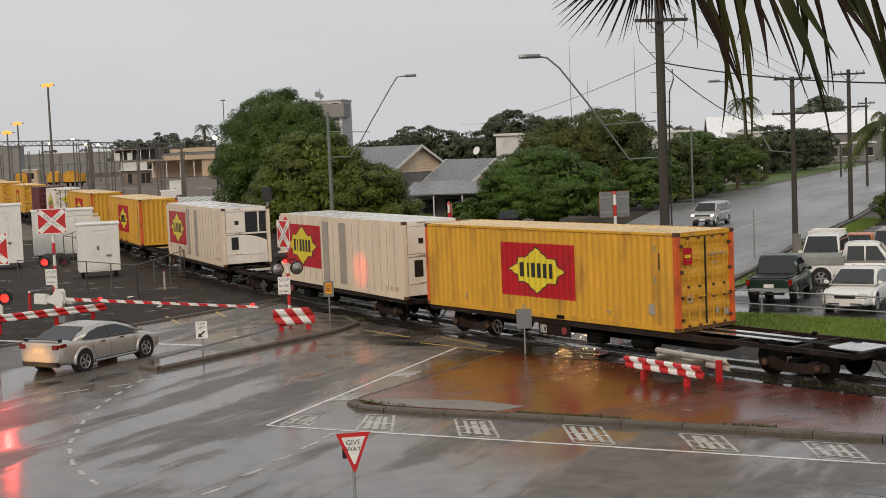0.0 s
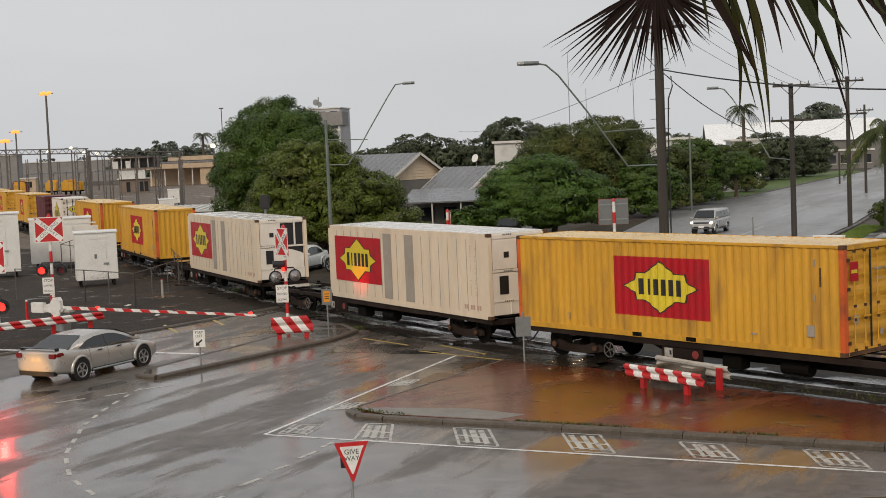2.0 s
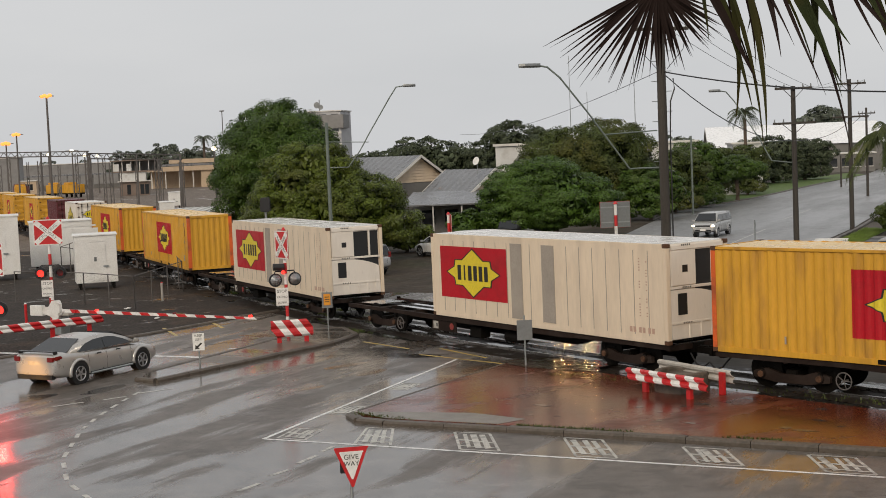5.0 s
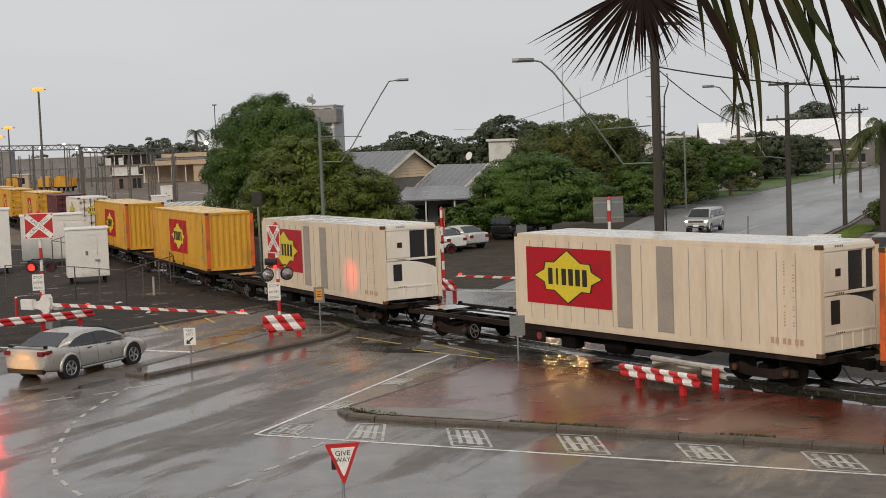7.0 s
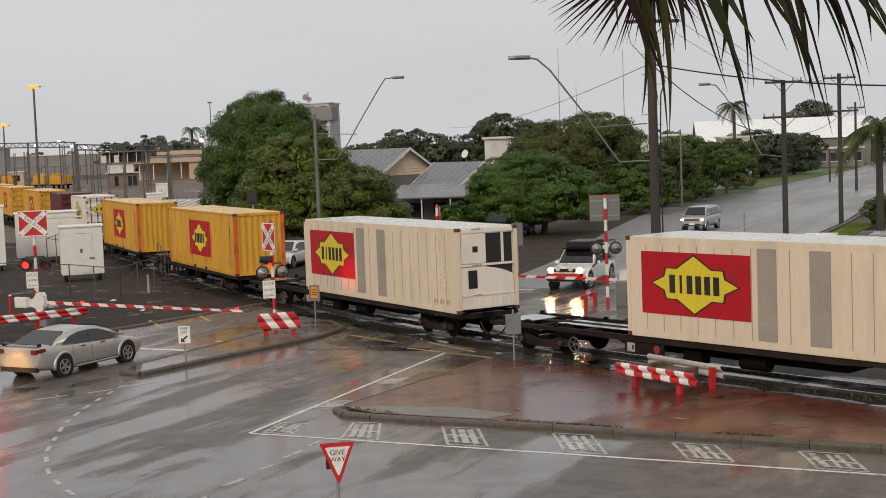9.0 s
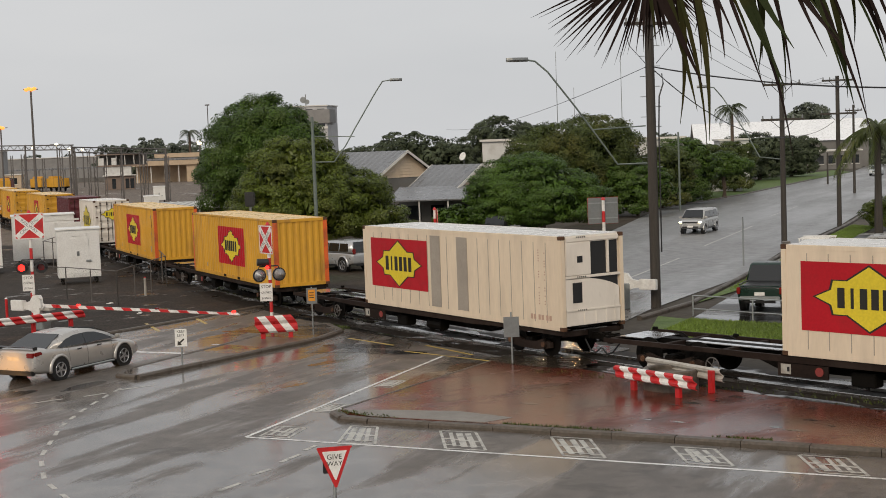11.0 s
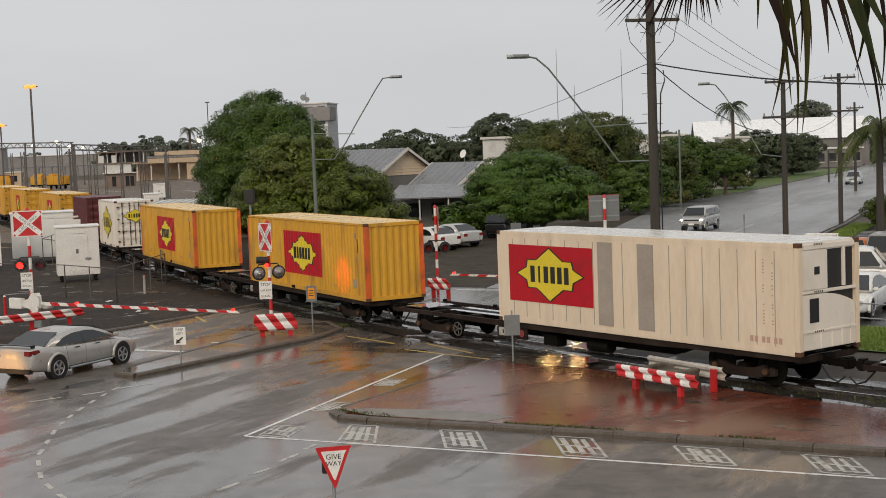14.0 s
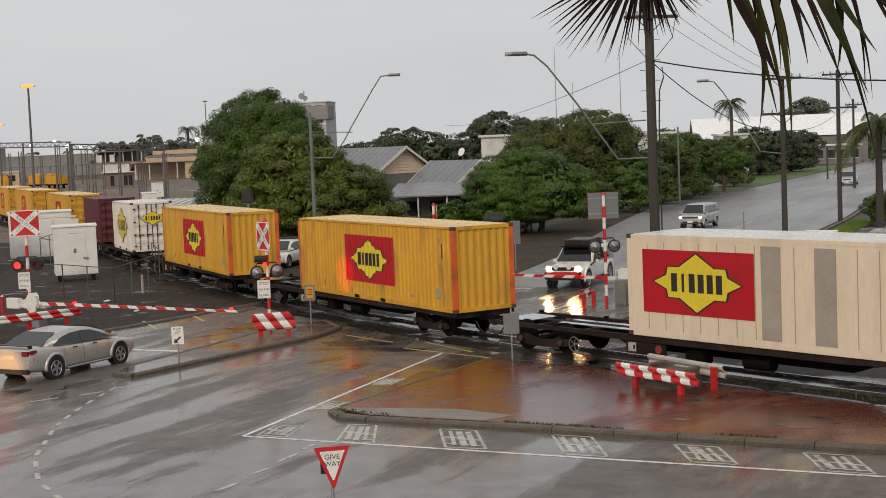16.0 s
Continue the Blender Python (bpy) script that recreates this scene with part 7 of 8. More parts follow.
palm("palm_tree", (27.65, 85.5), 6.9, 0.22, 30, 2.7, "dark palm tree with drooping fronds beside the car park", LEAF_OLIVE, 3, bark=WOOD_POLE)
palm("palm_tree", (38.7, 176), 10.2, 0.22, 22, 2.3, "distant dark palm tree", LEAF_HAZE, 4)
palm("palm_tree", (-68.3, 410), 13.6, 0.4, 20, 3.2, "distant palm tree, greyed for haze", LEAF_FAR, 5)

# ---- buildings ----
ROOF_IRON = mat("grey_roof_iron", (0.2, 0.205, 0.215), 0.3, metal=0.3, vary=0.12, grain=0.06, streak=(1, 1, 1), dirt=(0.12, 0.11, 0.1), dirt_amount=0.4)
BOARDS = mat("cream_weatherboard", (0.62, 0.49, 0.35), 0.6, vary=0.1, grain=0.06, dirt=(0.25, 0.19, 0.13), dirt_amount=0.4)
GREY_WALL = mat("grey_rendered_wall", (0.17, 0.165, 0.155), 0.7, vary=0.12, dirt=(0.1, 0.09, 0.08), dirt_amount=0.4)
WHITE_WALL = mat("white_rendered_wall", (0.6, 0.6, 0.58), 0.6, vary=0.08, dirt=(0.35, 0.33, 0.3), dirt_amount=0.5)
BRICK_WALL = mat("brown_brick_wall", (0.2, 0.15, 0.12), 0.7, vary=0.15, grain=0.15, dirt=(0.12, 0.08, 0.06), dirt_amount=0.4)
# far walls in a flat grey with the rain haze painted in
HAZE_WALL = mat("hazy_shed_wall", (0.22, 0.215, 0.21), 0.7, vary=0.1, dirt=(0.25, 0.24, 0.23), dirt_amount=0.4)
BEIGE_WALL = mat("beige_shed_wall", (0.5, 0.38, 0.26), 0.6, vary=0.1, dirt=(0.3, 0.22, 0.15), dirt_amount=0.4)
WHITE_ROOF = mat("white_roof_sheet", (0.82, 0.83, 0.84), 0.3, vary=0.05)
TRIM = mat("white_trim_paint", (0.62, 0.6, 0.56), 0.5, vary=0.08)


def gable_house(name, m, L, W, wall_h, ridge, label, wall, roof, over=0.5, boards=True, windows=(), cat="house"):
    """Ridge along x, gables at both ends."""
    h = thing(name, m, label, cat, "houses")
    bm = fresh()
    obox(bm, (0, 0, wall_h / 2), (L, W, wall_h))
    part("wall", bm, GREY_WALL if boards else wall, h)
    for ex in (-1, 1):
        n = 9 if boards else 1
        for i in range(n):
            z0, z1 = wall_h + (ridge - wall_h) * i / n, wall_h + (ridge - wall_h) * (i + 1) / n
            w0, w1 = W / 2 * (1 - i / n), W / 2 * (1 - (i + 1) / n)
            bm = fresh()
            x = ex * L / 2
            vs = [(x + ex * o_, y, z) for y, z, o_ in ((-w0, z0, 0.05), (w0, z0, 0.05), (max(w1, 0.01), z1, 0.012), (-max(w1, 0.01), z1, 0.012))]
            quad_slab(bm, vs if ex > 0 else vs[::-1], -0.06)
            part("gable_board", bm, wall, h)
    sl = math.hypot(W / 2, ridge - wall_h)
    ang = math.degrees(math.atan2(ridge - wall_h, W / 2))
    for s in (-1, 1):
        bm = fresh()
        n = max(4, int((L + 2 * over) / 0.35))
        prof = []
        for i in range(n + 1):
            x = -L / 2 - over + (L + 2 * over) * i / n
            prof.append((x, 0.03 if i % 2 else 0.0))
        lo = [bm.verts.new((x, -0.05, z)) for x, z in prof]
        hi = [bm.verts.new((x, -(sl + over), z)) for x, z in prof]
        for i in range(n):
            bm.faces.new((lo[i], lo[i + 1], hi[i + 1], hi[i]))
        part("roof", bm, roof, h, m=Matrix.Translation((0, 0, ridge + 0.06)) @ pose(0, 0, 0, 0, 0, 0 if s < 0 else 180) @ pose(0, 0, 0, ang, 0, 0))
        for ex in (-1, 1):
            bm = fresh()
            obox(bm, (ex * (L / 2 + over), -(sl + over) / 2, -0.06), (0.06, sl + over, 0.2))
            part("barge_board", bm, TRIM, h, m=Matrix.Translation((0, 0, ridge + 0.04)) @ pose(0, 0, 0, 0, 0, 0 if s < 0 else 180) @ pose(0, 0, 0, ang, 0, 0))
    for face, u, z, w, hh in windows:
        wi = new("window")
        wi.parent = h
        wi.matrix_basis = {"s": pose(u, -W / 2, z), "e": pose(L / 2, u, z, 0, 0, 90)}[face]
        bm = fresh()
        for a, b, c, d in ((0, hh / 2, w + 0.16, 0.08), (0, -hh / 2, w + 0.16, 0.1), (-w / 2, 0, 0.08, hh), (w / 2, 0, 0.08, hh), (0, 0, 0.05, hh)):
            obox(bm, (a, -0.04, b), (c, 0.1, d))
        part("frame", bm, TRIM, wi)
        bm = fresh()
        obox(bm, (0, -0.012, 0), (w, 0.02, hh))
        part("pane", bm, WINDOW_GLASS, wi)
    return h


def block_building(name, m, L, W, H, label, wall, cat="building", floors=0, bays=0, roof_mat=None):
    b = thing(name, m, label, cat, "far buildings")
    bm = fresh()
    obox(bm, (0, 0, H / 2), (L, W, H))
    part("wall", bm, wall, b)
    bm = fresh()
    obox(bm, (0, 0, H + 0.1), (L + 0.5, W + 0.5, 0.24))
    part("roof", bm, roof_mat or TRIM, b)
    for j in range(floors):
        for i in range(bays):
            bm = fresh()
            x, z = -L / 2 + L * (i + 0.5) / bays, H * (j + 0.55) / floors
            obox(bm, (x, -W / 2 - 0.01, z), (L / bays * 0.6, 0.06, H / floors * 0.45))
            wi = part("window", bm, WINDOW_GLASS, b)
            bm = fresh()
            obox(bm, (x, -W / 2 - 0.05, z - H / floors * 0.26), (L / bays * 0.7, 0.16, 0.1))
            part("sill", bm, TRIM, wi)
    return b


gable_house("weatherboard_house", pose(-4.5, 117.9, 0, 0, 0, -46), 8.0, 7.2, 4.3, 6.45, "weatherboard house with a grey iron gable roof", BOARDS, ROOF_IRON, windows=(("s", 2.0, 2.2, 1.2, 1.3), ("e", 0.6, 2.2, 1.2, 1.3)))
gable_house("weatherboard_house", pose(2.5, 111.4, 0, 0, 0, -46), 4.6, 5.6, 3.45, 5.2, "lower weatherboard house wing with grey iron roof", BOARDS, ROOF_IRON, windows=(("s", -1.2, 1.9, 1.0, 1.2), ("s", 0.9, 1.9, 1.0, 1.2)))
por = thing("veranda", pose(1.0, 106.2, 0, 0, 0, -12), "low grey iron veranda roof on posts", "veranda")
bm = fresh()
prism(bm, [(-2.0, 2.7), (2.2, 3.55), (2.2, 3.65), (-2.0, 2.8)], "x", -3.6, 3.4)
part("roof", bm, ROOF_IRON, por)
for x in (-3.4, -1.2, 1.0, 3.2):
    bm = fresh()
    cyl(bm, (x, -1.8, 0), (x, -1.8, 2.72), 0.06, seg=8)
    part("post", bm, TRIM, por)
bm = fresh()
obox(bm, (-0.1, 1.2, 1.4), (6.6, 0.2, 2.8))
part("wall", bm, GREY_WALL, por)
for x in (-2.2, -0.4, 1.4):
    bm = fresh()
    obox(bm, (x, 1.08, 1.7), (1.0, 0.06, 1.1))
    part("window", bm, WINDOW_GLASS, por)
dish = thing("satellite_dish", pose(3.0, 108.0, 5.5, 0, 0, 0), "white satellite dish on the house roof", "satellite dish")
bm = fresh()
cyl(bm, (0, 0, -0.6), (0, 0, 0.2), 0.03, seg=6)
part("mast", bm, GALV, dish)
bm = fresh()
cyl(bm, (0, -0.1, 0.35), (-0.1, -0.2, 0.4), 0.12, 0.33, seg=16)
part("bowl", bm, WHITE, dish)
block_building("flat_roofed_shop", pose(8.9, 146, 0, 0, 0, -4), 5.6, 6, 7.0, "white flat-roofed building behind the trees", WHITE_WALL)
block_building("flat_roofed_shop", pose(24.6, 146, 0, 0, 0, -8), 4.5, 8, 6.6, "pale flat-roofed building behind the trees", WHITE_WALL)
# the office block's concrete grey has distance haze put into it
tower = block_building("office_block", pose(-25.6, 332, 0, 0, 0, -10), 8.5, 10, 17.0, "pale concrete office block with dishes on the roof", mat("hazy_concrete", (0.42, 0.42, 0.43), 0.7, vary=0.08), floors=6, bays=3)
bm = fresh()
tube(bm, [(-2, 0, 17), (-2, 0, 20)], 0.12, 6)
part("roof_mast", bm, SIGN_BACK, tower)
for x, z, r in ((-2.4, 18.7, 0.75), (-1.5, 18.2, 0.6)):
    bm = fresh()
    cyl(bm, (x, -0.6, z), (x, -0.85, z), r * 0.4, r, seg=14)
    part("roof_dish", bm, SIGN_BACK, tower, "grey roof dish")
bm = fresh()
obox(bm, (2.2, -2.6, 14.6), (5.6, 6, 3.2), bevel=0.1)
part("overhang", bm, HAZE_WALL, tower, "jutting pale upper storey")
for z in (3.5, 6.3, 9.2, 12.0):
    bm = fresh()
    obox(bm, (0, -5.1, z), (8.7, 0.3, 0.5))
    part("floor_band", bm, TRIM, tower)
gable_house("warehouse", pose(67.5, 268, 0, 0, 0, -8), 31, 18, 5.2, 9.0, "large warehouse with a white sheet roof", GREY_WALL, WHITE_ROOF, boards=False, cat="warehouse")
block_building("brick_shop", pose(73.5, 250, 0, 0, 0, -12), 8, 8, 3.2, "low pale shop with a flat awning", GREY_WALL, floors=1, bays=4)
block_building("white_shed", pose(34.6, 172, 0, 0, 0, -8), 8.0, 7, 4.2, "low white building behind the verge trees", WHITE_WALL, floors=1, bays=2)
block_building("white_shed", pose(41.6, 190, 0, 0, 0, -4), 3.8, 6, 6.0, "white building among the trees", WHITE_WALL)
stn = thing("station_building", pose(-65.5, 301, 0, 0, 0, 10), "three-storey station building, brick below, white band, dark terrace", "building", "far buildings")
for nm, cx, cy, cz, sx, sy, sz, mm in (("lower_wall", 0, 3, 1.5, 6.2, 6, 3.0, BRICK_WALL), ("upper_wall", -0.3, 3.0, 4.0, 5.6, 6.4, 1.9, WHITE_WALL), ("band_roof", 0, 3, 3.0, 7.0, 7.2, 0.16, TRIM),
                                       ("terrace_slab", 0.6, 4, 5.1, 10.5, 9, 0.3, BRICK_WALL), ("terrace_wall", 0.8, 7, 6.3, 9.6, 2, 2.2, GREY_WALL), ("terrace_roof", 0.6, 4, 7.5, 11.0, 9, 0.22, BRICK_WALL)):
    bm = fresh()
    obox(bm, (cx, cy, cz), (sx, sy, sz))
    part(nm, bm, mm, stn)
for x in (-4.2, -2.4, -0.5, 1.3, 3.2, 5.2):
    bm = fresh()
    obox(bm, (x, 0.1, 6.3), (0.16, 0.16, 2.3))
    part("terrace_post", bm, TRIM, stn)
for x in (-1.2, 1.6, 2.6):
    bm = fresh()
    obox(bm, (x, -0.02, 1.25), (0.8, 0.08, 2.1))
    part("doorway", bm, WINDOW_GLASS, stn)
for x in (-3.6, -1.0):
    bm = fresh()
    obox(bm, (x, -0.2, 6.0), (1.0, 0.2, 1.6))
    part("pale_screen", bm, WHITE_WALL, stn)
shd = thing("yard_shed", pose(-63.5, 362, 0, 0, 0, 10), "long beige station shed with a dark open bay", "building", "far buildings")
for nm, cx, cy, cz, sx, sy, sz, mm in (("rear_wall", 0, 6.5, 2.2, 22, 0.3, 4.4, BEIGE_WALL), ("end_wall", 6.5, 4, 2.2, 9, 8, 4.4, BEIGE_WALL), ("fascia", -0.5, 3.8, 5.0, 24, 9, 1.2, BEIGE_WALL), ("upper_roof", 2, 5, 5.95, 20, 7, 0.5, ROOF_IRON), ("top_band", 3, 6, 6.9, 18, 5, 1.1, BEIGE_WALL)):
    bm = fresh()
    obox(bm, (cx, cy, cz), (sx, sy, sz))
    part(nm, bm, mm, shd)
for x in (-10.5, -7, -3.5, 0):
    bm = fresh()
    obox(bm, (x, 0.2, 2.2), (0.25, 0.25, 4.4))
    part("post", bm, TRIM, shd)
plat = thing("platform_canopy", pose(-104, 415, 0, 0, 0, 8), "long low platform canopy on posts", "canopy", "far buildings")
bm = fresh()
obox(bm, (0, 0, 4.2), (44, 6, 0.5))
part("roof", bm, ROOF_IRON, plat)
for i in range(12):
    bm = fresh()
    obox(bm, (-20.5 + i * 3.7, -2, 2.0), (0.3, 0.3, 4.0))
    part("post", bm, GREY_WALL, plat)
bm = fresh()
obox(bm, (0, 2.5, 0.6), (46, 4, 1.2))
part("platform", bm, GREY_WALL, plat)
block_building("yard_shed", pose(-128.45, 470.00, 0, 0, 0, 8), 70, 8, 7.5, "long shed at the back of the yard, greyed for haze", HAZE_WALL)
block_building("yard_shed", pose(-111.34, 360.00, 0, 0, 0, 8), 8, 8, 9.5, "pale tall shed at the back of the yard", HAZE_WALL)
block_building("yard_hut", pose(-107.76, 360.00, 0, 0, 0, 8), 9, 6, 3.4, "small pale hut in the yard", BEIGE_WALL, floors=1, bays=2)
cabinet(pose(-39.3, 207, 0, 0, 0, 10), 1.7, 1.5, 2.3, "small pale relay hut in the yard")
cabinet(pose(-26.0, 133, 0, 0, 0, 10), 1.4, 1.2, 3.0, "small white relay cabinet beside the far track")

low = thing("low_shed", pose(-19.2, 116, 0, 0, 0, -6), "long low shed with a pale ribbed roof beside the yard", "shed", "far buildings")
bm = fresh()
obox(bm, (0, 0, 0), (7.6, 6.0, 0.1), bevel=0.02)
part("roof", bm, WHITE_WALL, low, m=pose(0, 0, 2.66, 3, 0, 0))
bm = fresh()
obox(bm, (-3.5, 0, 0.08), (0.06, 5.9, 0.06))
rib = part("roof_rib", bm, WHITE_WALL, low, m=pose(0, 0, 2.66, 3, 0, 0))
for i in range(1, 11):
    again(rib, low, pose(0, 0, 2.66, 3, 0, 0) @ pose(i * 0.7, 0, 0))
for x in (-3.5, -1.2, 1.2, 3.5):
    for y in (-2.7, 2.7):
        bm = fresh()
        obox(bm, (x, y, 1.3), (0.12, 0.12, 2.6))
        part("post", bm, GALV, low)
bm = fresh()
obox(bm, (0, 2.5, 1.2), (7.4, 0.12, 2.4))
part("rear_wall", bm, GREY_WALL, low)
for x, y, a in ((-14.9, 65.2, 20), (-12.6, 60.6, 70)):
    lt = thing("litter", pose(x, y, 0.0, 0, 0, a), "scrap of crumpled white litter on the gravel", "litter", "litter")
    bm = fresh()
    bmesh.ops.create_icosphere(bm, subdivisions=2, radius=0.16)
    for v_ in bm.verts:
        v_.co = Vector((v_.co.x * 1.5, v_.co.y * 0.8, v_.co.z * 0.4 + 0.05)) * (0.7 + 0.5 * noise.noise(v_.co * 14))
    part("sheet", bm, WHITE, lt)

# ---- rail yard ----
LAMP_AMBER = glow_mat("lit_sodium_lamp", (1.0, 0.27, 0.05), 1.7)
LAMP_COOL = glow_mat("lit_white_lamp", (1.0, 0.9, 0.66), 2.0)


def yard_mast(p, label, heads=4, lamp=LAMP_AMBER, r=0.13, size=0.55):
    t = thing("yard_light_mast", pose(p[0], p[1], 0), label, "light mast", "yard lights")
    bm = fresh()
    cyl(bm, (0, 0, -0.05), (0, 0, p[2]), r * 1.4, r, seg=10)
    part("mast", bm, YARD_STEEL, t)
    bm = fresh()
    obox(bm, (0, 0, p[2]), (size * 3.2, 0.3, 0.12))
    part("head_frame", bm, YARD_STEEL, t)
    for i in range(heads):
        bm = fresh()
        x = (i - (heads - 1) / 2) * size * 0.6
        bmesh.ops.create_icosphere(bm, subdivisions=2, radius=size * 0.5, matrix=Matrix.Translation((x, -0.25, p[2] - 0.05 + 0.12 * (i % 2))) @ Matrix.Diagonal((1, 0.6, 0.8, 1)))
        part("lamp_head", bm, lamp, t, "lit amber lamp" if lamp == LAMP_AMBER else "lit pale lamp")
    return t


yard_mast((-52.59, 190.00, 16.38), "tall grey yard light mast with amber lamps", 4, size=0.6)
yard_mast((-80.92, 270.00, 13.31), "yard light mast with amber lamps", 3, size=0.8)
yard_mast((-83.02, 270.00, 11.64), "yard light mast with amber lamps", 3, size=0.9)
for p in ((-91.66, 330.00, 9.88), (-78.25, 300.00, 10.13), (-82.51, 340.00, 9.07), (-75.62, 300.00, 9.04)):
    yard_mast(p, "distant yard light pole with a pale lamp", 1, LAMP_COOL, 0.12, 0.85)
yard_mast((-36.67, 230.00, 8.76), "distant yard light pole with a pale lamp", 1, LAMP_COOL, 0.12, 0.9)
yard_mast((-22.91, 150.00, 12.01), "slim unlit light pole beside the yard", 1, SIGN_BACK, 0.045, 0.14)


def lattice_mast(p, w=0.34, label="grey lattice catenary mast"):
    t = thing("catenary_mast", pose(p[0], p[1], 0), label, "catenary mast", "catenary masts")
    bm = fresh()
    for s in (-1, 1):
        cyl(bm, (s * w / 2, 0, -0.05), (s * w / 2, 0, p[2]), 0.06, seg=6)
    n = int(p[2] / 0.9)
    for i in range(n):
        z0, z1 = p[2] * i / n, p[2] * (i + 1) / n
        s = 1 if i % 2 else -1
        cyl(bm, (-s * w / 2, 0, z0), (s * w / 2, 0, z1), 0.03, seg=5)
    part("lattice", bm, YARD_STEEL, t)
    return t


for p in ((-55.17, 180.00, 8.25), (-42.75, 150.00, 7.51), (-49.05, 190.00, 8.42), (-37.64, 150.00, 7.66), (-42.31, 170.00, 7.77), (-47.74, 200.00, 7.85), (-37.44, 160.00, 6.96), (-40.98, 190.00, 6.61), (-30.22, 150.00, 7.36), (-37.68, 190.00, 7.17), (-33.14, 180.00, 6.75), (-62.60, 200.00, 7.40), (-70.37, 240.00, 7.82), (-38.40, 210.00, 6.74), (-56.88, 210.00, 7.07), (-52.27, 230.00, 6.21)):
    lattice_mast(p)
for a, b in (((-73.03, 230.00, 8.76), (-57.23, 230.00, 8.39)), ((-50.03, 200.00, 7.78), (-39.30, 215.00, 7.09))):
    g = thing("catenary_gantry", pose(0, 0, 0), "long grey truss gantry over the yard", "gantry", "yard gantries")
    A, B = Vector(a), Vector(b)
    bm = fresh()
    up = Vector((0, 0, 0.75))
    for o in (Vector(), up):
        cyl(bm, A + o, B + o, 0.09, seg=6)
    n = 26
    for i in range(n):
        p, q = A.lerp(B, i / n), A.lerp(B, (i + 1) / n)
        cyl(bm, p + (up if i % 2 else Vector()), q + (Vector() if i % 2 else up), 0.055, seg=5)
    part("truss", bm, YARD_STEEL, g)
    for u in (0.02, 0.5, 0.98):
        bm = fresh()
        p = A.lerp(B, u)
        cyl(bm, (p.x, p.y, -0.05), p + up, 0.14, seg=8)
        part("leg", bm, YARD_STEEL, g)
# wagons and machines standing in the yard
for i, (x, y, L, mm, lab) in enumerate(((-86, 312, 9, Y_PAINT, "yellow track machine standing in the yard"), (-91, 304, 6, Y_PAINT, "yellow wagon standing in the yard"), (-95, 318, 8, MAROON, "dark wagon standing in the yard"), (-72, 330, 9, W_CLEAN, "white wagon standing in the yard"),
                                        (-80, 306, 6, Y_PAINT, "yellow machine standing in the yard"), (-104, 320, 8, BEIGE_WALL, "pale wagon standing in the yard"))):
    w_ = thing("yard_wagon", pose(x, y, 0, 0, 0, 100 + 8 * i), lab, "rail wagon", "yard wagons")
    bm = fresh()
    obox(bm, (0, 0, 1.9), (L, 2.4, 1.9), bevel=0.08)
    part("body", bm, mm, w_)
    bm = fresh()
    obox(bm, (L * 0.2, 0, 3.05), (L * 0.35, 2.2, 0.5), bevel=0.1)
    part("cab", bm, mm, w_)
    bm = fresh()
    obox(bm, (0, 0, 0.85), (L * 1.04, 2.2, 0.3))
    part("frame", bm, BLACK_IRON, w_)
    for x2 in (-0.34, 0.34):
        for s in (-1, 1):
            bm = fresh()
            cyl(bm, (x2 * L, s * 0.55, 0.46), (x2 * L, s * 0.7, 0.46), 0.46, seg=16)
            part("wheel", bm, BLACK_IRON, w_)
bm = fresh()
bmesh.ops.create_icosphere(bm, subdivisions=2, radius=0.5, matrix=Matrix.Translation((10.0, -0.75, 5.2)) @ Matrix.Diagonal((1.1, 0.5, 0.6, 1)))
part("wall_lamp", bm, LAMP_AMBER, shd, "lit amber wall lamp")
sg = thing("rail_signal", pose(-9.6, 76.5, 0), "black rail signal head on a thin post", "rail signal")
bm = fresh()
cyl(bm, (0, 0.1, -0.02), (0, 0.1, 3.9), 0.06, seg=8)
part("post", bm, GALV, sg)
bm = fresh()
obox(bm, (0, 0, 4.25), (0.56, 0.2, 0.8), bevel=0.06)
part("head", bm, BLACK, sg)

# ---- poles, lamps and wires ----
def pole(p, r0, r1, label, arms=(), turn=0.0, material=None):
    t = thing("power_pole", pose(p[0], p[1], 0, 0, 0, turn), label, "power pole", "power poles")
    bm = fresh()
    cyl(bm, (0, 0, -0.05), (0, 0, p[2]), r0, r1, seg=14)
    part("shaft", bm, material or WOOD_POLE, t)
    for z, half in arms:
        bm = fresh()
        obox(bm, (0, -r0 - 0.05, z), (half * 2, 0.1, 0.13), bevel=0.01)
        for s in (-1, 1):
            cyl(bm, (s * half * 0.55, -r0 - 0.05, z - 0.04), (0, -r0, z - 0.62), 0.02, seg=5)
        ar = part("crossarm", bm, WOOD_POLE, t)
        for s in (-0.92, -0.5, 0.5, 0.92):
            bm = fresh()
            cyl(bm, (s * half, -r0 - 0.05, z + 0.06), (s * half, -r0 - 0.05, z + 0.24), 0.05, 0.035, seg=8)
            part("insulator", bm, SIGN_BACK, ar)
    return t


BP = (9.06, 56.00, 13.02)
big = pole((BP[0], BP[1], 13.4), 0.205, 0.17, "tall weathered timber power pole with a crossarm", ((11.26, 1.1),), 10)
bm = fresh()
cyl(bm, (0.2, 0, 0), (0.42, 0, 0), 0.015, seg=5)
peg = part("step_peg", bm, GALV, big, m=pose(0, 0, 5.6))
for i in range(1, 14):
    again(peg, big, pose(0, 0, 5.6 + i * 0.4, 0, 0, 180 * (i % 2)))
bm = fresh()
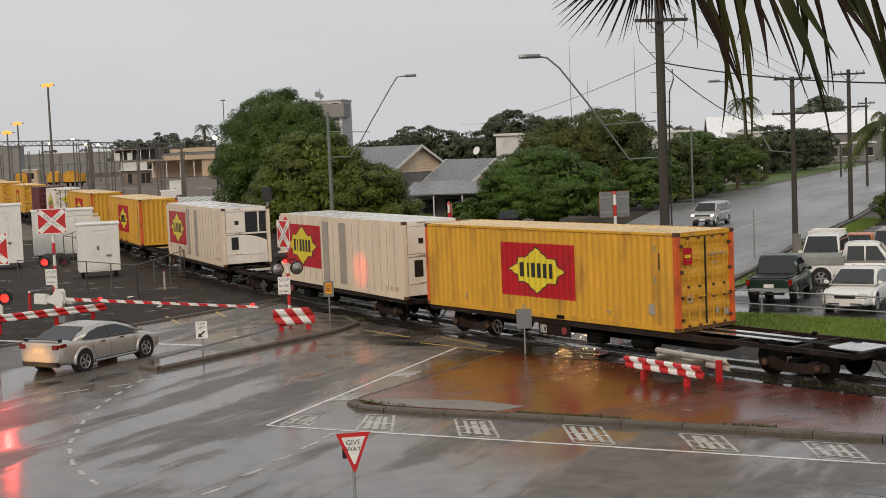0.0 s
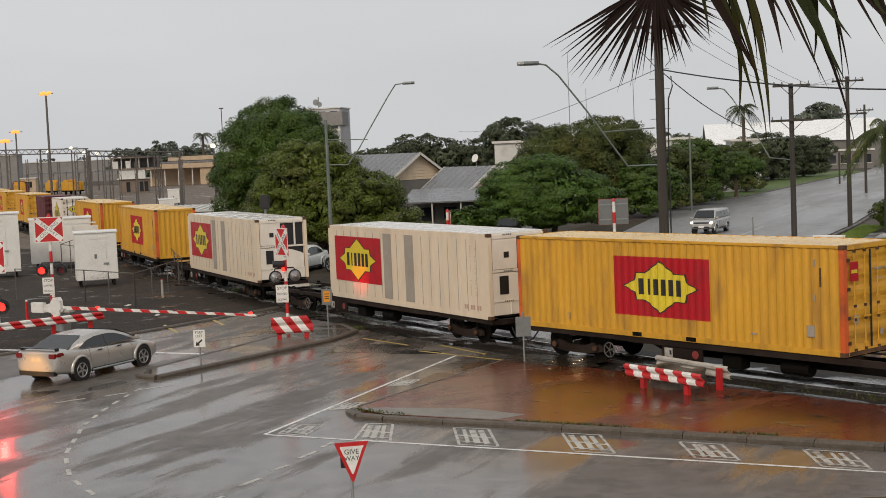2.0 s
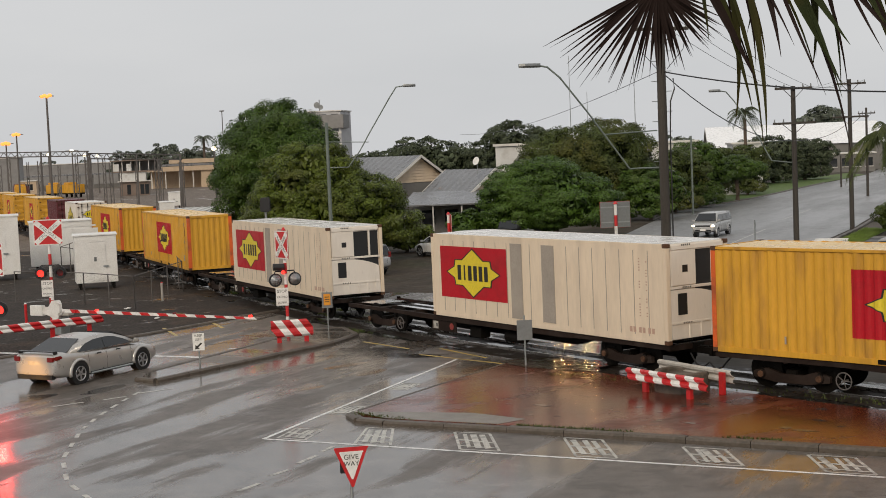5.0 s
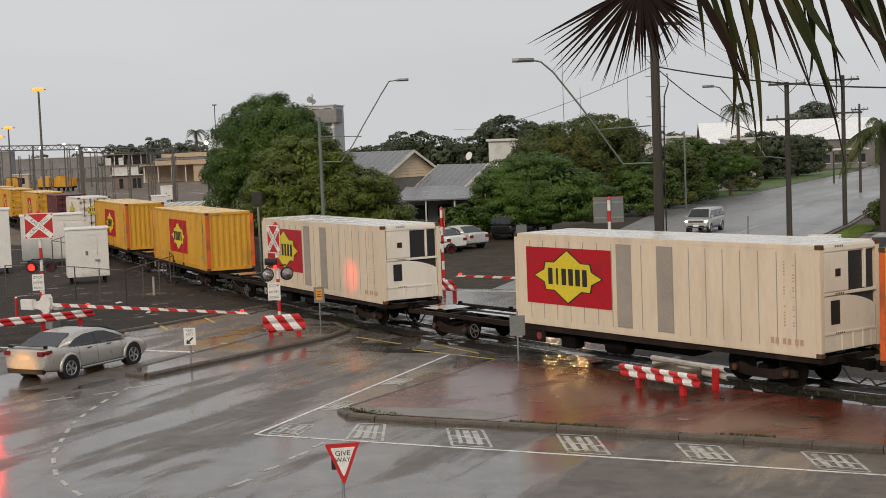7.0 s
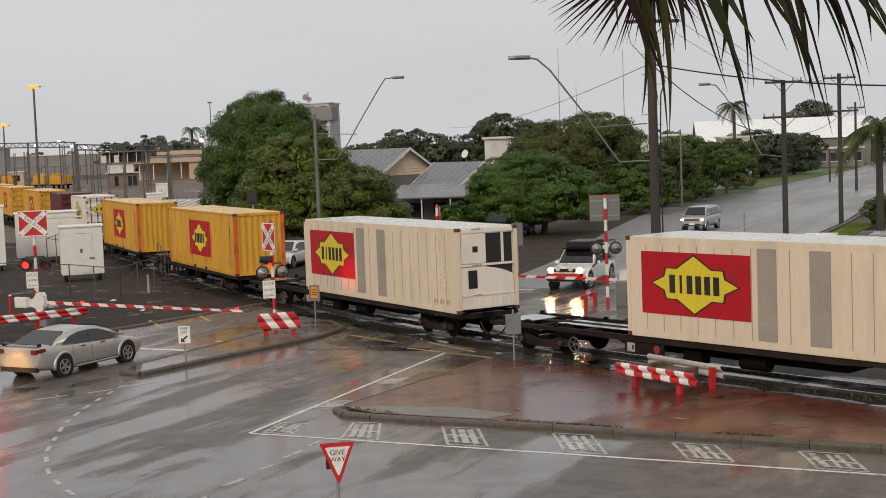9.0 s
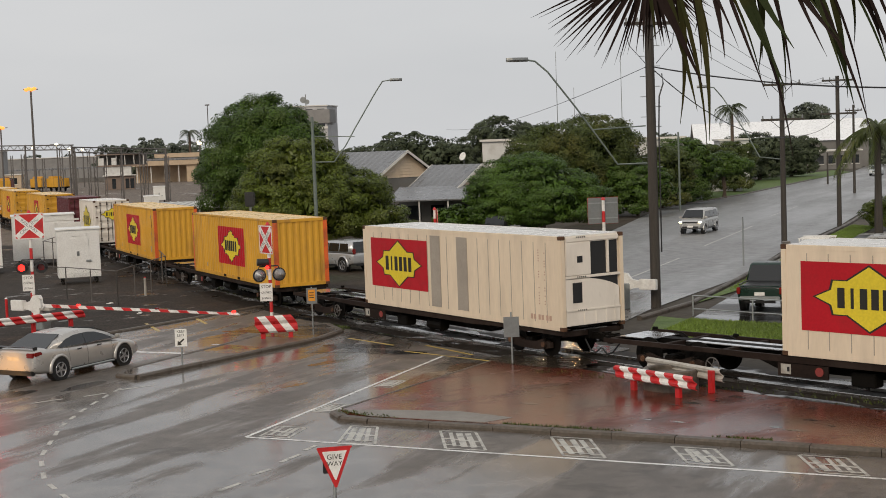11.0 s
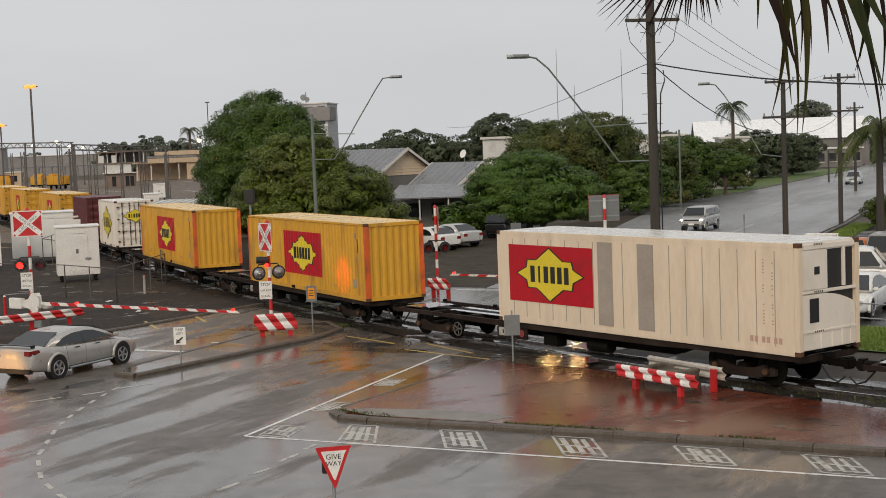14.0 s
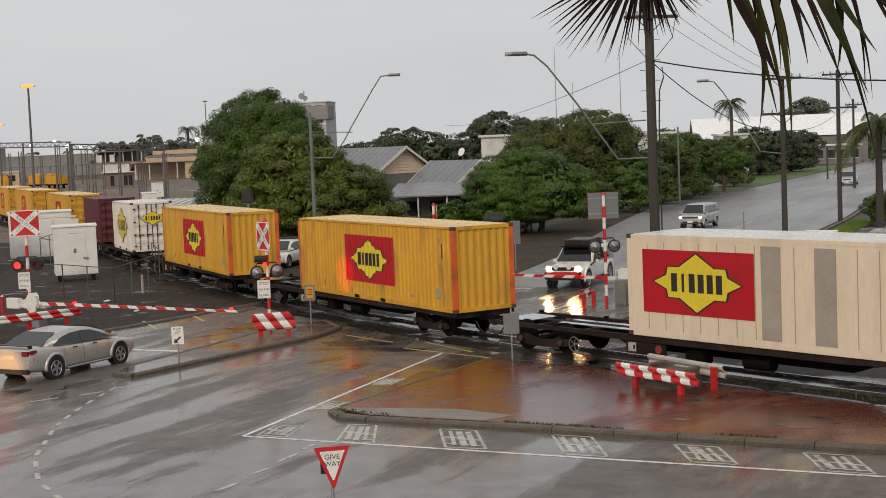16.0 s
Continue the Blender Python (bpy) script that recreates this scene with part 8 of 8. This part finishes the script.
tube(bm, [(0.26, -0.1, 2.2), (0.27, -0.1, 7.0), (0.32, -0.1, 8.4), (0.5, -0.1, 8.9), (0.45, -0.1, 9.3)], 0.03)
part("cable_riser", bm, BLACK, big)


def street_lamp(name, pts, brace, head, label, base=None, r=0.036):
    """A bent arm through points, its brace, and a flat lamp head."""
    t = thing(name, pose(0, 0, 0), label, "street lamp", "street lamps")
    if base:
        bm = fresh()
        cyl(bm, (base[0], base[1], -0.05), base, 0.12, 0.085, seg=12)
        part("column", bm, GREEN_STEEL, t)
    bm = fresh()
    tube(bm, pts, r)
    part("arm", bm, GREEN_STEEL, t)
    bm = fresh()
    tube(bm, brace, r * 0.7)
    part("brace", bm, GREEN_STEEL, t)
    bm = fresh()
    a, b = Vector(head[0]), Vector(head[1])
    d = b - a
    L = d.length
    ang = math.degrees(math.atan2(d.y, d.x))
    ml = Matrix.Translation(a) @ pose(0, 0, 0, 0, 0, ang)
    loft(bm, [[ml @ Vector((x * L, y * w, z)) for y, z in ((-1, 0), (-0.7, 0.09), (0.7, 0.09), (1, 0), (0.6, -0.07), (-0.6, -0.07))] for x, w in ((0, 0.07), (0.3, 0.15), (0.75, 0.15), (1, 0.05))])
    part("lamp_head", bm, SIGN_BACK, t, "grey lamp head")
    return t


street_lamp("street_lamp", [(8.80, 55.70, 5.77), (7.61, 55.50, 5.77), (6.01, 55.20, 8.03), (4.91, 55.00, 9.47), (4.43, 55.00, 9.90), (4.03, 55.00, 9.98)], [(8.78, 55.70, 7.25), (6.64, 55.40, 7.17)], ((4.15, 55.00, 9.97), (3.30, 54.80, 9.95)), "grey street lamp arm braced to the timber pole")
street_lamp("street_lamp", [(-6.30, 80.00, 6.10), (-5.15, 80.00, 6.08), (-4.45, 80.00, 7.00), (-3.92, 80.00, 7.90), (-2.69, 80.00, 9.86), (-2.23, 80.00, 10.53), (-1.81, 80.00, 10.58)], [(-6.26, 80.00, 7.57), (-3.94, 80.00, 7.47)], ((-1.81, 80.00, 10.58), (-1.12, 80.00, 10.55)), "grey-green street lamp column with a long bent arm", base=(-6.31, 80.00, 8.68))
street_lamp("street_lamp", [(20.36, 80.00, 5.26), (19.11, 80.00, 5.44), (18.56, 81.00, 6.88), (17.49, 82.00, 8.94), (17.00, 82.00, 9.53), (16.60, 82.00, 9.61)], [(20.35, 80.00, 6.57), (18.88, 81.00, 6.51)], ((16.67, 82.00, 9.61), (16.00, 82.00, 9.60)), "grey street lamp arm on a timber pole")
P2, P3 = (20.42, 80.00, 9.63), (29.24, 99.00, 10.62)
pole(P2, 0.17, 0.13, "dark timber power pole with two crossarms", ((9.50, 1.05), (7.52, 1.2)), -6)
pole(P3, 0.17, 0.13, "dark timber power pole with two crossarms", ((10.30, 1.1), (7.97, 1.25)), -6)
pole((46.02, 150.00, 9.48), 0.15, 0.11, "distant timber power pole", ((8.87, 0.9),), -6)
pole((23.19, 128.00, 7.19), 0.1, 0.08, "slim grey pole on the verge", (), 0, GREEN_STEEL)
pole((16.24, 72.00, 2.54), 0.04, 0.04, "short thin post beside the footpath", (), 0, GALV)
pole((51.22, 178.00, 4.02), 0.12, 0.1, "distant short pole on the verge")
for p in ((28.67, 300.00, 25.84), (34.48, 320.00, 18.78), (42.48, 300.00, 25.28)):
    pole(p, 0.12, 0.05, "thin distant radio mast", (), 0, GALV)
WIRE = mat("black_cable", (0.015, 0.015, 0.016), 0.5)


def wire(a, b, sag, r, label):
    a, b = Vector(a), Vector(b)
    bm = fresh()
    tube(bm, [a.lerp(b, i / 14) - Vector((0, 0, sag * 4 * (i / 14) * (1 - i / 14))) for i in range(15)], r, 5)
    tagged(part("overhead_wire", bm, WIRE), label, "cable", "overhead wires")


wire((9.12, 56.00, 9.58), (16.79, 40.00, 7.87), 0.35, 0.028, "thick black overhead cable")
wire((9.16, 56.00, 9.49), (21.11, 80.00, 6.54), 0.9, 0.022, "sagging black service cable")
wire((21.11, 80.00, 6.54), (28.98, 99.00, 7.45), 0.25, 0.018, "sagging black service cable")
wire((8.94, 56.00, 9.59), (2.62, 160.00, 8.57), 0.8, 0.014, "thin black overhead wire")
for x in (1366, 1395, 1424):
    wire((P2[0] + (x - 1395) * 0.033, P2[1], P2[2] - 0.05), (P3[0] + (x - 1395) * 0.036, P3[1], P3[2] - 0.1), 0.25, 0.01, "thin black overhead wire")
    wire((P2[0] + (x - 1395) * 0.033, P2[1], P2[2] - 0.05), (BP[0] + (x - 1395) * 0.03, BP[1], 12.2), 0.3, 0.01, "thin black overhead wire")
for sgn in (-1, 1):
    bm = fresh()
    tube(bm, [(BP[0] + sgn * 1.0, BP[1] - 0.3, 11.22), (BP[0] + sgn * 0.85, BP[1] - 0.3, 10.43), (BP[0] + sgn * 0.2, BP[1] - 0.3, 9.68)], 0.014, 5)
    tagged(part("jumper_cable", bm, WIRE), "hanging black jumper cable on the pole", "cable", "overhead wires")
fence_g = thing("picket_fence", pose(0, 0, 0), "grey paling fence behind the verge", "fence", "fences")
for i in range(26):
    bm = fresh()
    x, y = 20.4 + i * 0.34, 132 + i * 0.55
    obox(bm, (x, y, 0.85), (0.16, 0.05, 1.7))
    part("paling", bm, SIGN_BACK, fence_g)
post_box = thing("concrete_pier", pose(18.85, 73.5, 0), "short pale concrete pier beside the footpath", "pier")
bm = fresh()
obox(bm, (0, 0, 0.5), (0.4, 0.4, 1.0), bevel=0.03)
part("shaft", bm, PALE_CONCRETE, post_box)
bm = fresh()
obox(bm, (0, 0, 1.03), (0.42, 0.42, 0.07), bevel=0.03)
part("capstone", bm, PALE_CONCRETE, post_box)
flat("footpath", [(15.9, 68.4), (17.4, 68.0), (21.6, 77.2), (20.2, 78.0)], 0.026, PALE_CONCRETE, "wet pale concrete footpath", "footpath")
flat("footpath", [(24.8, 88.4), (31.4, 90.4), (31.2, 91.8), (25.4, 89.8)], 0.026, PALE_CONCRETE, "wet pale concrete path", "footpath")

# ---- grass ----
def blades(name, poly, n, h, seed, label, z=0.02, material=GRASS):
    rng = np.random.default_rng(seed)
    P = np.array(poly)
    lo, hi = P.min(0), P.max(0)
    pts = []
    while len(pts) < n:
        c = rng.uniform(lo, hi, (n, 2))
        inside = np.zeros(n, bool)
        j = len(P) - 1
        for i in range(len(P)):
            a, b = P[i], P[j]
            cond = ((a[1] > c[:, 1]) != (b[1] > c[:, 1])) & (c[:, 0] < (b[0] - a[0]) * (c[:, 1] - a[1]) / (b[1] - a[1] + 1e-12) + a[0])
            inside ^= cond
            j = i
        pts += c[inside].tolist()
    p = np.array(pts[:n])
    an = rng.uniform(0, 6.283, n)
    hh = h * rng.uniform(0.5, 1.3, n)
    dx, dy = np.cos(an) * 0.02, np.sin(an) * 0.02
    le = rng.normal(size=(n, 2)) * h * 0.4
    Z = np.full(n, z)
    v = np.stack([np.c_[p[:, 0] - dx, p[:, 1] - dy, Z], np.c_[p[:, 0] + dx, p[:, 1] + dy, Z], np.c_[p + le, Z + hh]], 1).reshape(-1, 3)
    tagged(new(name, leaf_mesh(name, v, np.arange(3 * n).reshape(-1, 3), material)), label, "grass", "", "stuff")


blades("lawn_grass", [(7.6, 47.8), (13.6, 42.0), (24, 31.5), (26, 36.2), (14.9, 47.0), (9.6, 51.5)], 60000, 0.09, 1, "short wet green grass blades on the lawn", 0.03)
blades("verge_grass", [(15.6, 67), (24.2, 86), (30, 98.6), (31, 96.6), (25.2, 84.6), (13, 60.5)], 14000, 0.14, 2, "wet grass blades on the verge")
blades("weeds", [(3.2, 41.0), (9.5, 35.8), (14, 31.2), (13.6, 30.9), (9.0, 35.3), (2.8, 40.6)], 260, 0.07, 3, "tufts of weeds along the track edge", 0.1, LEAF_OLIVE)
blades("weeds", [(-2.6, 35.6), (-1.6, 34.7), (-0.9, 34.4), (-1.0, 34.6), (-1.5, 35.0), (-2.4, 35.9)], 130, 0.06, 4, "weeds in the island's kerb joint", 0.1, LEAF_OLIVE)
blades("weeds", [(1.6, 33.12), (4.2, 31.77), (4.26, 31.87), (1.66, 33.22)], 240, 0.07, 6, "low weeds along the back of the kerb", 0.1, LEAF_OLIVE)
blades("weeds", [(6.1, 30.78), (7.3, 30.16), (7.38, 30.3), (6.16, 30.9)], 110, 0.06, 7, "low weeds along the back of the kerb", 0.1, LEAF_OLIVE)
blades("weeds", [(9.9, 28.8), (11.3, 28.08), (11.4, 28.26), (9.98, 28.96)], 260, 0.08, 8, "thicker weeds along the back of the kerb", 0.1, LEAF_OLIVE)
blades("weeds", [(-4.6, 53.5), (-3.4, 52.4), (-3.0, 52.9), (-4.2, 54.6)], 350, 0.1, 5, "weeds at the end of the traffic island", 0.0, LEAF_OLIVE)


# ---- palm fronds hanging before the balcony ----
def ribbon(bm, pts, widths, across):
    prev = None
    for p, w in zip(pts, widths):
        p = Vector(p)
        cur = (bm.verts.new(p - across * w), bm.verts.new(p + Vector((0, w * 0.35, 0))), bm.verts.new(p + across * w))
        if prev:
            bm.faces.new((prev[0], prev[1], cur[1], cur[0]))
            bm.faces.new((prev[1], prev[2], cur[2], cur[1]))
        prev = cur


def leaflet(parent, ang, L, w, bend, material, root=0.02, sway=0.0, x0=0.0):
    """One folded, tapering leaflet in the x-z plane; ang in degrees from +x, bend towards the ground."""
    bm = fresh()
    pts, ws = [], []
    a = radians(ang)
    x, z = x0 + math.cos(a) * root, math.sin(a) * root
    n = 9
    for i in range(n):
        u = i / (n - 1)
        pts.append((x, sway * u * u, z))
        ws.append(w * (0.55 + 0.9 * u if u < 0.4 else 0.91 * (1.02 - u) / 0.62 + 0.02))
        aa = a + radians(bend) * u
        x, z = x + math.cos(aa) * L / (n - 1), z + math.sin(aa) * L / (n - 1)
    ribbon(bm, pts, ws, Vector((-math.sin(a + radians(bend) * 0.5), 0, math.cos(a + radians(bend) * 0.5))))
    return part("leaflet", bm, material, parent)


rng_p = random.Random(17)
FROND_A = thing("palm_frond", pose(0, 0, 0), "dark fan palm frond hanging before the view", "palm frond", "palm fronds")
for i in range(50):
    u = i / 49
    ang = 203 + 125 * u + rng_p.uniform(-2.5, 2.5)
    L = (0.42 - 0.2 * u + 0.02 * math.sin(u * 9)) * rng_p.uniform(0.86, 1.06)
    leaflet(FROND_A, ang, L, rng_p.uniform(0.0045, 0.0075), rng_p.uniform(-3, 9), PALM_DRY, 0.03, rng_p.uniform(-0.12, 0.12))
bm = fresh()
tube(bm, [(0, 0, 0), (0.12, 0.02, 0.16), (0.5, 0.15, 0.6), (1.2, 0.35, 0.95), (1.95, 0.6, 1.0)], [0.012, 0.012, 0.014, 0.018, 0.03], 8)
part("stalk", bm, PALM_DRY, FROND_A)
FROND_B = thing("palm_frond", pose(0, 0, 0), "long green palm frond with drooping leaflets", "palm frond", "palm fronds")
for i in range(56):
    u = i / 55
    wide = i % 3 == 0
    ang = 288 + 22 * u + rng_p.uniform(-12, 10)
    L = rng_p.choice((0.38, 0.44, 0.5, 0.6) if wide else (0.26, 0.36, 0.5, 0.68)) * rng_p.uniform(0.9, 1.08)
    leaflet(FROND_B, ang, L, rng_p.uniform(0.012, 0.018) if wide else rng_p.uniform(0.005, 0.01), rng_p.uniform(-26, -4), PALM_LEAF if i % 2 or wide and i % 4 else PALM_DRY, 0.0, rng_p.uniform(-0.2, 0.2), x0=-0.36 + 0.98 * u)
bm = fresh()
tube(bm, [(-0.36, 0, -0.01), (0.0, 0, 0.01), (0.4, 0.05, 0.06), (0.9, 0.36, 0.6), (1.5, 0.8, 1.35)], [0.006, 0.012, 0.014, 0.02, 0.03], 8)
part("stalk", bm, PALM_LEAF, FROND_B)
bm = fresh()
tube(bm, [(2.75, 4.6, -0.05), (2.72, 4.65, 3), (2.68, 4.7, 6.5), (2.65, 4.72, 9.3)], [0.17, 0.14, 0.13, 0.16], 12)
near_palm = thing("palm_tree", pose(0, 0, 0), "grey palm beside the balcony bearing the fronds", "palm tree", "palm trees")
part("trunk", bm, TRUNK, near_palm)
FROND_A_ROWS = [
    (0.0, 0.786, 4.328, 7.524, 0.0),
    (0.5, 0.786, 4.368, 7.411, 3.2),
    (1.0, 0.769, 4.412, 7.393, 2.3),
    (1.5, 0.737, 4.458, 7.394, -2.2),
    (2.0, 0.805, 4.503, 7.389, -4.2),
    (2.5, 0.813, 4.549, 7.382, -2.2),
    (3.0, 0.817, 4.596, 7.393, 2.2),
    (3.5, 0.758, 4.640, 7.382, 3.3),
    (4.0, 0.767, 4.684, 7.375, 0.3),
    (5.2, 0.816, 4.795, 7.368, -2.4),
    (6.5, 0.836, 4.913, 7.370, 2.7),
    (7.0, 0.773, 4.957, 7.347, -2.3),
    (7.5, 0.744, 5.003, 7.350, -5.1),
    (8.0, 0.729, 5.046, 7.349, -3.0),
    (8.5, 0.819, 5.094, 7.384, 2.1),
    (9.0, 0.833, 5.143, 7.435, 3.5),
    (10.2, 0.828, 5.248, 7.399, -4.4),
    (11.5, 0.835, 5.362, 7.396, 3.4),
    (12.0, 0.878, 5.409, 7.427, 2.4),
    (12.5, 0.927, 5.456, 7.435, -1.4),
    (13.0, 0.964, 5.501, 7.438, -3.2),
    (13.5, 0.951, 5.546, 7.442, -0.8),
    (14.0, 0.998, 5.590, 7.452, 4.0),
    (14.5, 0.865, 5.628, 7.376, 3.6),
    (15.0, 0.873, 5.667, 7.322, 0.1),
    (15.5, 0.911, 5.713, 7.337, -3.3),
    (16.0, 0.824, 5.762, 7.375, -3.8)]
FROND_B_ROWS = [
    (0.0, 1.183, 3.923, 7.390, 0.0),
    (0.5, 1.331, 3.968, 7.401, 5.2),
    (1.0, 1.269, 4.013, 7.404, 3.8),
    (1.5, 1.147, 4.076, 7.636, -1.8),
    (2.0, 1.211, 4.108, 7.451, -3.8),
    (2.5, 1.265, 4.153, 7.423, -1.2),
    (3.0, 1.224, 4.197, 7.389, 2.7),
    (3.5, 1.187, 4.245, 7.433, 3.9),
    (4.0, 1.224, 4.292, 7.447, 1.3),
    (5.2, 1.212, 4.399, 7.418, -2.1),
    (6.5, 1.200, 4.513, 7.369, 2.7),
    (7.0, 1.226, 4.555, 7.341, -1.3),
    (7.5, 1.158, 4.605, 7.396, -4.6),
    (8.0, 1.216, 4.649, 7.391, -1.7),
    (8.5, 1.248, 4.690, 7.371, 2.9),
    (9.0, 0.964, 4.742, 7.406, 1.0),
    (10.2, 1.062, 4.845, 7.380, -5.8),
    (11.5, 1.142, 4.957, 7.356, 2.9),
    (12.0, 1.319, 4.998, 7.323, 3.4),
    (12.5, 1.402, 5.045, 7.348, -0.0),
    (13.0, 1.442, 5.090, 7.357, -1.8),
    (13.5, 1.256, 5.136, 7.342, -1.2),
    (14.0, 1.457, 5.177, 7.337, 5.2),
    (14.5, 1.327, 5.221, 7.330, 4.7),
    (15.0, 1.313, 5.264, 7.327, 1.0),
    (15.5, 1.335, 5.309, 7.331, -2.6),
    (16.0, 1.355, 5.352, 7.298, -1.9)]


# ---- what moves ----
def motions():
    ts = [i * 0.5 for i in range(33)]
    for w, s in WAGONS:
        walk(w, [(t, wagon_pose(s + run(t))) for t in ts])
    for c, i, off in LOADS:
        walk(c, [(t, wagon_pose(WAGONS[i][1] + run(t)) @ pose(off, 0, 1.0)) for t in ts])
    drive = ((0, 158.0, 430.0), (9, 84.0, 249.0), (11, 66.5, 206.0), (12, 58.5, 186.5), (13, 54.0, 175.0), (14, 51.8, 169.3), (15, 49.8, 163.7), (16, 47.9, 158.3))
    walk(FAR_CAR, [(t, pose(x, y, 0.0, 0, 0, 248.5)) for t, x, y in drive])
    for fr, rows in ((FROND_A, FROND_A_ROWS), (FROND_B, FROND_B_ROWS)):
        walk(fr, [(t, pose(x, y, z, 0, a, 0)) for t, x, y, z, a in rows])
    fine = [i * 0.2 for i in range(81)]
    for o, i in WHEELSETS:
        if i <= 5:
            b = o.matrix_basis.copy()
            walk(o, [(t, pose(*b.translation, 0, math.degrees(run(t) / 0.49) % 360, 0)) for t in fine])


motions()
